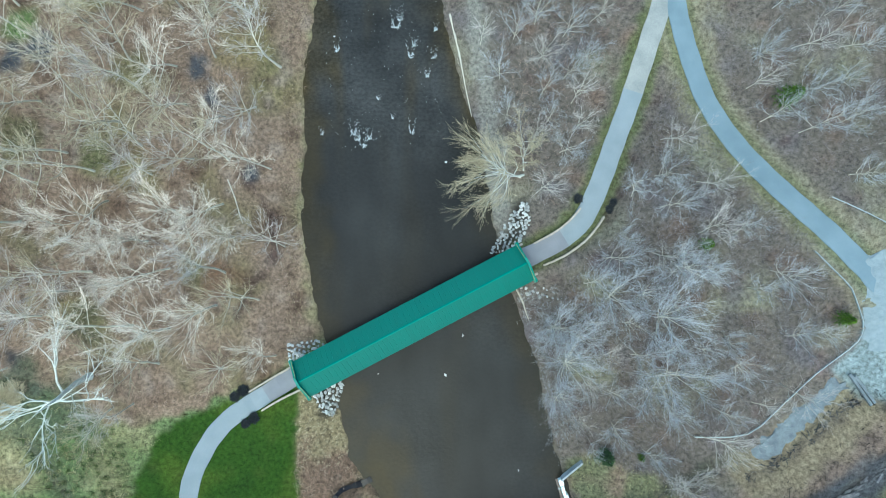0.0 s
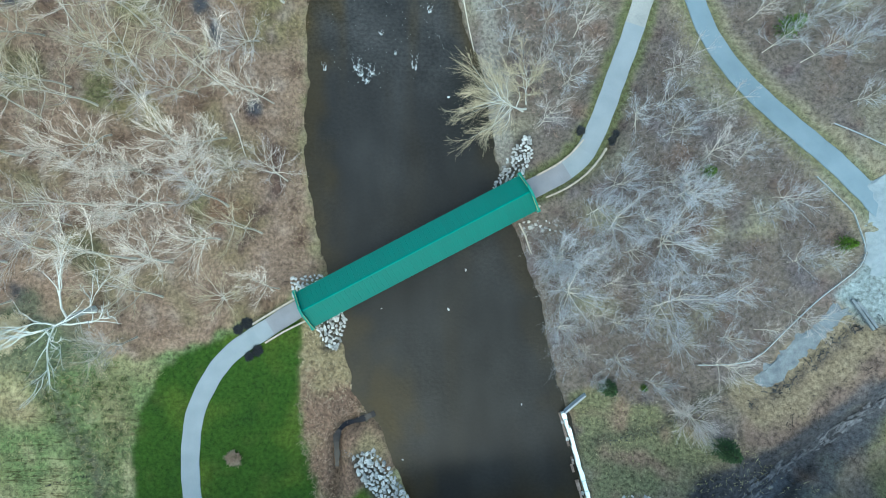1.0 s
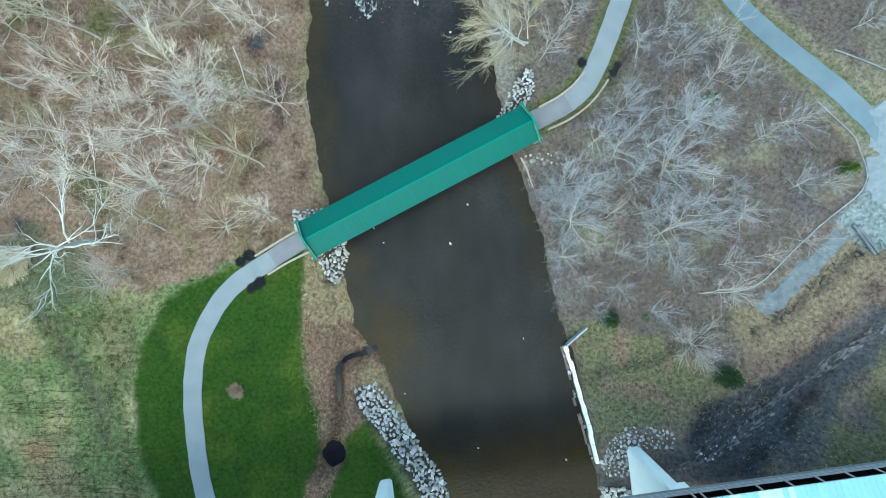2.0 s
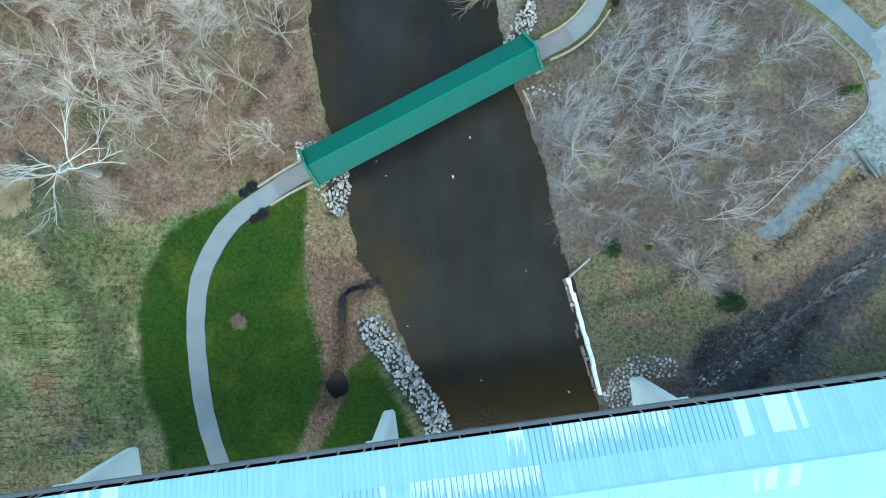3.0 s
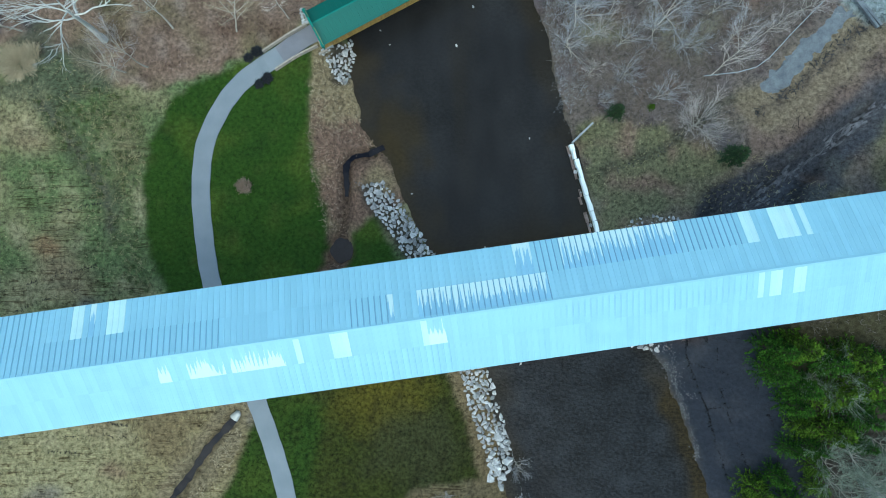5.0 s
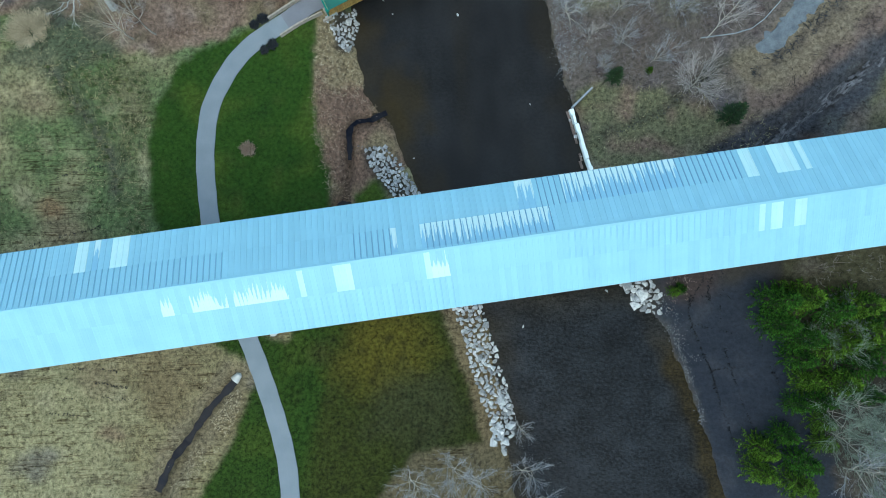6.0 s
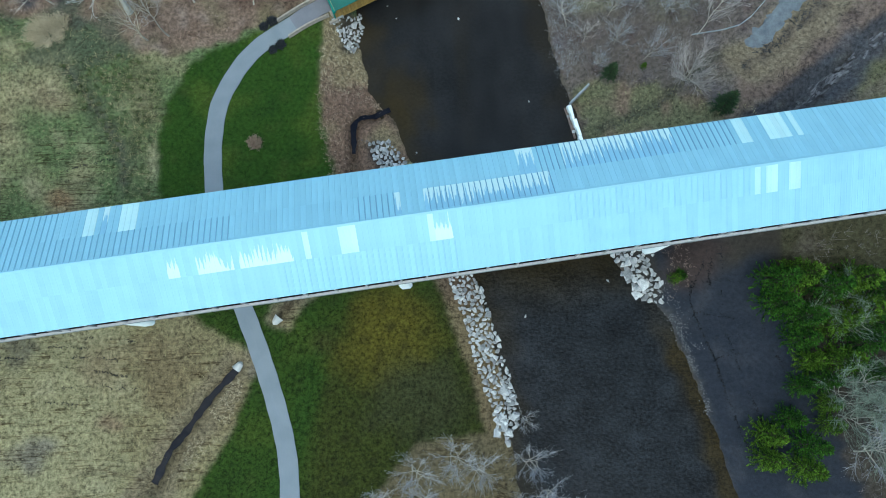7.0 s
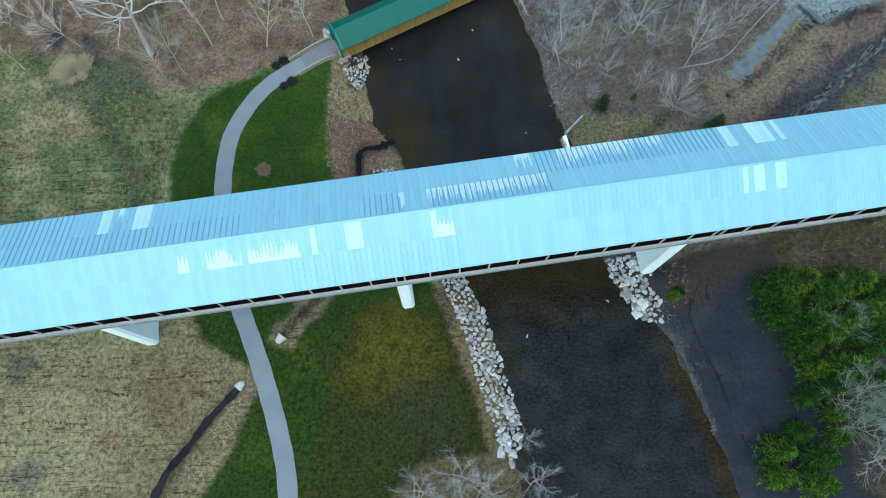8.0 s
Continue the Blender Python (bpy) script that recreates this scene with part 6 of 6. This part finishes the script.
for x, y, s, k in ((-9.5, -113, 1.25, 2), (-2.5, -110.5, 1.3, 0), (2.0, -113.5, 1.2, 2), (-14, -117, 1.1, 0), (-6, -118, 1.3, 2), (11.3, -112.5, 1.2, 0), (15.5, -117.5, 1.35, 2), (9, -120, 1.2, 2), (11.2, -104.5, 0.55, 3), (65.5, -109.5, 1.5, 1), (69, -104, 1.3, 0)):
    plant(RIVERSIDE[k % 2], x, y, s * 0.85, rnd.uniform(0, 360), "leafless silver-grey tree at the riverbank", "riverside bare trees")

THIN = tree_kind(190, BARK, TWIG_MOSS, tall=9, spread=5.2, limbs=13, forks=7, twigs=5, crook=0.22, first=0.12, thick=0.009, fine=0.8, climb=1.2)
for x, y, s in ((61.6, -99.0, 1.1), (65.0, -98.0, 1.15), (68.5, -95.5, 1.1), (58.8, -86.5, 0.75), (62.0, -87.5, 0.95), (71, -99, 1.1), (63.5, -103.5, 1.2), (68, -102.5, 1.3), (60.5, -81.6, 0.7), (66.5, -108.5, 1.3)):
    plant(THIN, x, y, s, rnd.uniform(0, 360), "thin leafless tree with mossy grey-green twigs among conifers", "riverside bare trees")


# ---- conifers ----
def grow_conifer(seed, tall, wide, whorls, arms, sprays, needle, flat=0.5):
    rnd = random.Random(seed)
    trunk, crown = Geo(), Geo()
    trunk.tube([Vector((0, 0, -0.3)), Vector((0.1, 0, tall * 0.5)), Vector((0, 0.1, tall * 0.96))], [tall * 0.018, tall * 0.012, 0.02], 6)

    def spray(p, d, ln, w):
        d = d.normalized()
        s = d.cross(Vector((0, 0, 1)))
        s = s.normalized() if s.length > 0.05 else Vector((1, 0, 0))
        u = s.cross(d)
        m = p + d * ln * 0.45
        crown.add([p, m + s * w, m + u * w * flat, m - s * w, m - u * w * flat, p + d * ln], [(0, 1, 2), (0, 2, 3), (0, 3, 4), (0, 4, 1), (5, 2, 1), (5, 3, 2), (5, 4, 3), (5, 1, 4)])

    for i in range(whorls):
        f = 0.12 + 0.86 * i / whorls
        r = wide * (1 - f) ** 0.75 * rnd.uniform(0.85, 1.12) + 0.15
        for k in range(arms):
            t = 2 * math.pi * (k + rnd.random() * 0.8) / arms + i * 0.9
            rr = r * rnd.uniform(0.7, 1.12)
            a = Vector((0, 0, tall * f))
            e = a + Vector((math.cos(t) * rr, math.sin(t) * rr, -0.10 * rr + f * 0.6))
            trunk.spike(a, e, 0.05)
            n = max(3, int(sprays * (0.35 + 0.65 * rr / wide)))
            for j in range(n):
                p = a.lerp(e, 0.3 + 0.72 * (j + rnd.random()) / n)
                d = (e - a).normalized() * 0.9 + Vector((rnd.uniform(-1, 1), rnd.uniform(-1, 1), rnd.uniform(-0.3, 0.5)))
                spray(p, d, rnd.uniform(0.35, 0.8), rnd.uniform(0.07, 0.15))
    return trunk.mesh("trunk", DARK_BARK), crown.mesh("crown", needle)


PINES = [grow_conifer(60, 14, 4.6, 15, 10, 19, NEEDLE), grow_conifer(61, 11, 4.0, 13, 10, 19, NEEDLE_LIGHT)]
DARK = [grow_conifer(63, 6.5, 2.2, 11, 9, 14, NEEDLE_DARK)]
for x, y, k, s in ((52.6, -80.6, 0, 0.85), (55.6, -80.2, 1, 0.95), (59.4, -82.3, 0, 0.8), (62.7, -81.4, 1, 0.95), (66.6, -82.6, 0, 0.8), (53.6, -84.6, 0, 0.8), (56.6, -86.9, 0, 0.85), (60.8, -88.2, 1, 0.9), (64.3, -86.2, 1, 1.0), (66.8, -88.0, 0, 0.85),
                   (58.6, -94.4, 1, 0.7), (61.8, -94.2, 1, 0.9), (57.6, -98.6, 0, 0.55), (53.7, -107.2, 1, 0.85), (53.9, -111.5, 1, 0.8), (58.3, -108.4, 0, 0.75), (58.4, -112.6, 1, 0.85), (61.5, -105.0, 1, 0.6), (57.0, -90.6, 0, 0.7), (60.2, -97.6, 0, 0.6), (64.6, -91.4, 0, 0.75), (61.0, -101.4, 1, 0.6), (56.4, -104.2, 0, 0.6), (65.5, -96, 0, 0.6)):
    plant(PINES[k], x, y, s, rnd.uniform(0, 360), "dense bright green conifer beside the dark shale", "conifers below the bridge", name="conifer")
for x, y, s, label in ((49.4, -47.2, 1.0, "single dark green conifer above the creek"), (30.4, -37.6, 0.78, "small round dark green conifer near the river wall")):
    plant(DARK[0], x, y, s, 30, label, "", name="conifer")
for x, y, s in ((62.4, 28.8, 0.6), (46.3, 2.0, 0.35), (68.3, -10.8, 0.4), (36.5, -37.2, 0.2), (40.0, -79.0, 0.35)):
    plant(PINES[1], x, y, s, 80 * s, "small green evergreen in the brush", "small evergreens", name="conifer")


# ---- shrubs ----
def shrub(name, x, y, r, h, n, mat, label, category, group="", seed=1, w=0.03):
    rnd = random.Random(seed)
    g = Geo()
    for _ in range(n):
        t = rnd.uniform(0, 2 * math.pi)
        q = rnd.random() ** 0.5 * (0.92 + 0.05 * math.sin(2 * t + seed) + 0.07 * math.sin(5 * t + 2 * seed) + 0.05 * math.sin(9 * t))
        a = Vector((r * q * 0.5 * math.cos(t), r * q * 0.5 * math.sin(t), -0.05))
        e = Vector((r * q * math.cos(t) + rnd.gauss(0, 0.1), r * q * math.sin(t) + rnd.gauss(0, 0.1), h * rnd.uniform(0.6, 1.05) * (1.1 - 0.6 * q * q)))
        g.spike(a, e, w)
        for _ in range(3):
            b = a.lerp(e, rnd.uniform(0.4, 0.95))
            g.spike(b, b + Vector((rnd.uniform(-1, 1), rnd.uniform(-1, 1), rnd.uniform(0, 1))) * 0.35, w * 0.8)
    return solid(name, g, mat, label, category, group, m=pose(x, y, at(x, y)))


shrub("shrub", -40.3, -51.0, 1.9, 1.5, 420, DRY_SHRUB, "round straw-brown shrub alone on the lawn", "shrub", seed=3)
for x, y, r in ((-37.6, -25.4, 1.4), (-39.2, -26.6, 1.1), (-35.6, -30.6, 1.3), (-37.2, -31.6, 1.0)):
    shrub("dark_shrub", x, y, r, 0.8, 320, SHRUB_BLACK, "low near-black shrub beside the path", "shrub", "dark shrubs at the rail ends", seed=int(r * 100), w=0.05)
for x, y, r in ((31.2, 8.6, 1.1), (31.8, 9.8, 0.8), (25.2, 10.6, 1.0)):
    shrub("dark_shrub", x, y, r, 0.8, 300, SHRUB_BLACK, "low near-black shrub beside the path", "shrub", "dark shrubs at the rail ends", seed=int(r * 100), w=0.05)
shrub("reed_clump", -83.2, -27.3, 5.0, 1.7, 1500, PALE_REED, "broad clump of pale dry reeds", "reeds", seed=8)
shrub("reed_clump", -80.6, -25.6, 3.0, 1.5, 500, PALE_REED, "smaller clump of pale dry reeds", "reeds", seed=18)
shrub("leafy_shrub", 41.0, -78.3, 1.4, 1.4, 260, NEEDLE, "small green shrub on the dark shale", "shrub", seed=5, w=0.06)


# ---- undergrowth ----
def undergrowth(name, poly, gap, stems, low, high, mat, label, seed, sub=2, w=0.028, lean=0.55):
    rnd = random.Random(seed)
    pts = scatter(poly, gap, rnd)
    xs, ys = np.array([p[0] for p in pts]), np.array([p[1] for p in pts])
    zs = ground_z(xs, ys)
    clear = np.min([to_line(xs, ys, w_[0])[0] - w_[1] for w_ in WAYS], axis=0)
    dense = ripple(xs, ys, 4.5, seed)
    g = Geo()
    for i, (x, y) in enumerate(pts):
        if clear[i] < 1.2 or dense[i] < -0.75:
            continue
        size = rnd.uniform(low, high) * (1 + 0.35 * dense[i])
        o = Vector((x, y, zs[i] - 0.05))
        for _ in range(stems):
            d = Vector((rnd.gauss(0, lean), rnd.gauss(0, lean), 1))
            a = o + Vector((rnd.gauss(0, 0.25), rnd.gauss(0, 0.25), 0))
            e = a + d * size * rnd.uniform(0.5, 1.1)
            g.spike(a, e, w)
            for _ in range(sub):
                b = a.lerp(e, rnd.uniform(0.3, 0.9))
                g.spike(b, b + Vector((rnd.gauss(0, 1), rnd.gauss(0, 1), rnd.uniform(0.2, 1.2))) * size * 0.25, w * 0.75)
    solid(name, g, mat, label, "undergrowth", kind="stuff")


undergrowth("undergrowth", [(-108, 62), (-26, 62), (-27.5, 20), (-28, 0), (-27, -15), (-36, -22.5), (-46, -27), (-60, -30), (-72, -26), (-108, -22)], 1.35, 6, 0.5, 1.5, BRUSH_W, "russet brambles and saplings on the forest floor", 31)
undergrowth("undergrowth", [(17, -9), (24, -4), (33, 5), (36, 20), (44, 33), (53, 17), (64, 2), (70, -10), (62, -20), (52, -29), (46, -33), (38, -40), (27, -37), (22, -30), (19, -20)], 0.95, 7, 0.7, 2.4, BRUSH_E, "dense mauve-grey brush on the east slope", 32)
undergrowth("undergrowth", [(17, 12), (21, 9), (26, 22), (32, 40), (36, 62), (10, 62), (11, 42), (13.5, 26)], 1.1, 7, 0.6, 2.0, BRUSH_W, "russet brush beside the footpath", 33)
undergrowth("undergrowth", [(48, 62), (50, 40), (56, 24), (70, 12), (110, -14), (110, 62)], 1.5, 7, 0.7, 2.2, BRUSH_E, "dense grey brush beyond the road", 34)
undergrowth("undergrowth", [(58, -76), (70, -70), (92, -64), (112, -60), (112, -126), (66, -126), (66, -104), (72, -92)], 1.6, 6, 0.7, 2.0, BRUSH_E, "grey brush behind the conifers", 35)
undergrowth("reeds", [(-26.5, -26), (-20.5, -31), (-18.5, -38), (-20, -40), (-28, -40), (-27.8, -36)], 0.8, 7, 0.3, 0.9, PALE_REED, "pale dry straw beside the river", 36, w=0.025)
undergrowth("undergrowth", [(-28.4, -39), (-19, -39.5), (-15.5, -43.2), (-19.5, -44.4), (-22, -47), (-22, -55), (-20.5, -60), (-24.5, -60), (-26, -54), (-28, -47)], 0.75, 8, 0.3, 1.0, DRY_SHRUB, "russet weeds along the ditch", 46, w=0.03)
undergrowth("undergrowth", [(-24.5, -66), (-21, -66.5), (-23, -72), (-27.5, -78), (-29.5, -77), (-27, -70)], 0.75, 8, 0.3, 0.8, DRY_SHRUB, "russet weeds below the pool", 47, w=0.03)
undergrowth("reeds", [(-43.6, -98.6), (-41.6, -96.6), (-40.6, -98.2), (-42.4, -103), (-46, -108.5), (-50, -114), (-53, -114), (-49.4, -107)], 0.55, 8, 0.3, 0.7, PALE_REED, "pale dry grass beside the ditch", 48, w=0.03)
undergrowth("reeds", [(-30, 62), (-25.5, 62), (-27.2, 38), (-28, 20), (-28, 5), (-26.8, -8), (-26.0, -16), (-29, -16), (-31, 0), (-31, 30)], 0.8, 7, 0.3, 0.8, REED, "dry straw grass along the riverbank", 37, w=0.025)
undergrowth("tussocks", [(-110, -24), (-72, -27), (-60, -33), (-54, -35), (-60, -44), (-61, -62), (-56, -72), (-56, -88), (-46, -92), (-52, -106), (-62, -128), (-112, -128)], 0.95, 7, 0.15, 0.4, STRAW, "dry tussocks across the rough field", 38, w=0.045, lean=1.0, sub=0)
undergrowth("tussocks", [(24, -41), (28, -39), (44, -40), (52, -46), (60, -52), (80, -58), (92, -52), (92, -66), (60, -68), (48, -66), (42, -57), (33, -57), (29, -61)], 0.9, 6, 0.15, 0.45, STRAW, "dry tussocks on the creek's slopes", 39, w=0.045, lean=1.0, sub=0)

undergrowth("undergrowth", [(14.5, -6.5), (19, -6), (24, -18), (26, -33), (22.5, -37), (20.5, -32), (18.8, -22), (16, -13)], 0.8, 8, 0.8, 2.2, TWIG_GREY, "silver-grey brush leaning over the river's edge", 40, w=0.016, lean=0.6)


WEEDY = [(-79.6, -34.2), (-70, -31.5), (-61.7, -33.2), (-58.6, -45.0), (-60.5, -52.6), (-60, -62), (-57, -68), (-60, -74), (-64.7, -62), (-66, -54.7), (-72.1, -46.0), (-77.4, -38.5)]
undergrowth("tussocks", WEEDY, 1.25, 12, 0.3, 0.7, STRAW, "clumps of pale rank grass at the lawn's edge", 60, w=0.05, lean=0.8, sub=1)
undergrowth("tussocks", WEEDY, 1.5, 14, 0.4, 0.9, RANK, "clumps of dark green rank weeds at the lawn's edge", 61, w=0.06, lean=0.8, sub=1)


def dark_run_along(line, mat, label, seed, spread=0.35, size=0.5, density=5.0):
    """A thin run of low dark slivers: brush by a creek, and added marks that draw cracks and lines."""
    rnd = random.Random(seed)
    g = Geo()
    for x, y in eased(line, 1.0 / density * 2):
        z = at(x, y)
        for _ in range(2):
            a = Vector((x + rnd.gauss(0, spread), y + rnd.gauss(0, spread), z - 0.05))
            g.spike(a, a + Vector((rnd.gauss(0, 0.7), rnd.gauss(0, 0.7), rnd.uniform(0.1, 0.5))) * size, 0.11)
    solid("weeds", g, mat, label, "weeds", kind="stuff")


# shale cracks and field lines are drawn with added near-black slivers
dark_run_along([(42.8, -79.5), (43.3, -83.0), (44.1, -85.1), (45.6, -88.9), (47.6, -94.6), (49.5, -100.7), (50.8, -105.0), (52.4, -110)], CRACK, "near-black slivers drawing a crack in the shale", 1, 0.13, density=9)
dark_run_along([(43.0, -81), (43.6, -78.5), (44.6, -74.5)], CRACK, "near-black slivers drawing a crack in the shale", 51, 0.12, density=7)
dark_run_along([(45.2, -76), (45.0, -78), (45.6, -80.5)], CRACK, "near-black slivers drawing a crack in the shale", 52, 0.14, density=8)
dark_run_along([(44.8, -85.3), (47.5, -86.0), (50, -86.6)], CRACK, "near-black slivers drawing a crack in the shale", 53, 0.10, density=5)
dark_run_along([(46.4, -91.0), (50.0, -89.6), (54.0, -88.6)], CRACK, "near-black slivers drawing a crack in the shale", 54, 0.10, density=4)
dark_run_along([(47.7, -94.1), (49.4, -93.4), (50.9, -93.2)], CRACK, "near-black slivers drawing a crack in the shale", 55, 0.10, density=6)
dark_run_along([(52.0, -98.6), (53.4, -102.7), (54.4, -106)], CRACK, "near-black slivers drawing a crack in the shale", 56, 0.10, density=5)
dark_run_along([(55.6, -93), (57.0, -97.1), (57.8, -103)], CRACK, "near-black slivers drawing a crack in the shale", 57, 0.25, density=5)
dark_run_along([(46.5, -74), (47.8, -84), (51, -96)], CRACK, "near-black slivers drawing a crack in the shale", 2, 0.10, density=3)
dark_run_along([(44.5, -80), (50, -79.4), (53, -80)], CRACK, "near-black slivers drawing a crack in the shale", 3, 0.10, density=3)
dark_run_along([(31.5, -48), (38, -45.4), (44, -41.0), (47, -39.2), (52, -38.4)], SHRUB_BLACK, "dark slivers drawing a trail's edge in the rough grass", 5, 0.3, density=4)
dark_run_along([(59, -70.5), (66, -70.2), (74, -67.5), (84, -64)], SHRUB_BLACK, "dark slivers drawing the line of a ditch", 6, 0.4, density=6)
for k, (x0, y0, x1, y1) in enumerate(((-78, -93.8, -62.1, -96.0), (-77, -90.5, -69.5, -90.7), (-86, -92.9, -81, -92.6), (-73.5, -97.8, -60.5, -98.2), (-72, -92.4, -64, -93.0), (-70, -88.9, -61, -89.6),
                                        (-79, -57.2, -67.2, -54.0), (-86, -71, -67.8, -65.8), (-86, -75.6, -71, -70.3), (-76, -100.5, -68, -101.2))):
    dark_run_along([(x0, y0), ((x0 + x1) / 2, (y0 + y1) / 2 + 0.35), (x1, y1)], CRACK, "near-black slivers drawing a broken dark line across the field", 20 + k, 0.12, 0.4, density=4.5)


dark_run_along([(54, -39.4), (59.8, -35.6), (64.5, -31.6), (71.7, -24.6), (77, -24.6), (84, -24)], SHRUB_BLACK, "dark brush along the creek", 7, 0.7, 0.9, density=9)
dark_run_along([(60, -43), (66, -38), (73, -31), (80, -27)], DARK_BARK, "dark stems on the creek's slope", 8, 0.9, 0.8, density=3)
dark_run_along([(50, -56), (57, -51), (65, -45.5), (74, -40), (84, -33)], SHRUB_BLACK, "dark brush in the ravine", 9, 0.5, 0.7, density=4)
dark_run_along([(56, -56), (63, -51.5), (71, -47), (80, -41)], DARK_BARK, "dark stems on the shale slope", 10, 0.3, 0.7, density=3)


def build_ditch_water(line, width):
    pts = eased(line, 1.0)
    g = Geo()
    for i, (x, y) in enumerate(pts):
        (ax, ay), (bx, by) = pts[max(0, i - 1)], pts[min(len(pts) - 1, i + 1)]
        d = Vector((bx - ax, by - ay)).normalized()
        w = width * (0.85 + 0.16 * math.sin(i * 0.9) + 0.14 * math.sin(i * 2.3 + 1) + 0.12 * math.sin(i * 4.1))
        g.v += [(x - d.y * w, y + d.x * w, at(x, y) + 0.55), (x + d.y * w, y - d.x * w, at(x, y) + 0.55)]
    g.f = [(2 * i, 2 * i + 1, 2 * i + 3, 2 * i + 2) for i in range(len(pts) - 1)]
    solid("ditch_water", g, POOL, "thin dark stream in the ditch", "stream", kind="structure")


build_ditch_water([(-13.8, -43.2), (-16.8, -44.5), (-19.6, -45.2), (-21.0, -47.2), (-20.9, -50.6), (-20.9, -53)], 0.6)
build_ditch_water([(-42.0, -95.0), (-44.4, -97.6), (-46.6, -99.9), (-48.8, -103), (-50.7, -105.9), (-53.1, -109), (-56, -115)], 0.75)

undergrowth("undergrowth", [(37.0, -70.5), (41.5, -71.5), (43.2, -80), (40.6, -82.5), (39.5, -77)], 0.8, 8, 0.5, 1.3, BRUSH_W, "russet brush beside the boulders", 41)


def build_ledges():
    """Loose plates of dark shale down the ravine."""
    rnd = random.Random(55)
    g = Geo()
    line = eased([(84, -31), (74, -39.5), (64, -47), (56, -53.5), (48, -59), (42, -63)], 0.22)
    for x, y in line:
        o = rnd.gauss(0, 2.4)
        px, py = x + o * 0.6, y + o * 0.8
        z = at(px, py)
        ln, w = rnd.uniform(0.5, 2.2), rnd.uniform(0.15, 0.45)
        t = radians(38 + rnd.gauss(0, 12))
        d = Vector((math.cos(t), math.sin(t), 0)) * ln / 2
        g.beam(Vector((px, py, z + 0.05)) - d, Vector((px, py, z + 0.12)) + d, w, 0.16)
    solid("shale_plates", g, material("shale_plate", (0.03, 0.03, 0.034), (0.13, 0.13, 0.135), 0.8, 0.85, bump=0.03, by="island", vary=0.5), "loose dark grey shale plates down the ravine", "rock", kind="stuff")


build_ledges()
riprap("rubble_patch", [(44, -60.5), (50, -57), (52, -54.6), (50, -58.5), (45, -62.5)], "scattered pale rubble in the ravine", 0.9, 0.3, 0.7, 12)

# fallen logs
for name, a, b, r in (("fallen_log", (1.3, 47, 0.5), (5.6, 27, 1.2), 0.22), ("fallen_log", (14.2, -6.5, 0.5), (16.6, -12.5, 0.2), 0.2), ("fallen_log", (86, -46, 12), (80, -52, 10.5), 0.2), ("fallen_log", (-41, 14.5, 3.6), (-38, 6, 3.5), 0.13)):
    g = Geo()
    p, q = Vector(a), Vector(b)
    p.z, q.z = max(at(p.x, p.y), 0.0) + 0.15, max(at(q.x, q.y), 0.0) + 0.2
    g.tube([p, p.lerp(q, 0.4) + Vector((0.2, 0.1, 0.05)), p.lerp(q, 0.8), q], [r, r * 0.9, r * 0.6, r * 0.3], 6)
    for k in range(5):
        s = p.lerp(q, 0.4 + 0.12 * k)
        g.spike(s, s + Vector((rnd.uniform(-1, 1), rnd.uniform(-1, 1), 0.6)) * 1.5, 0.06)
    solid(name, g, BARK, "fallen grey tree trunk lying on the bank", "log", "fallen trunks")
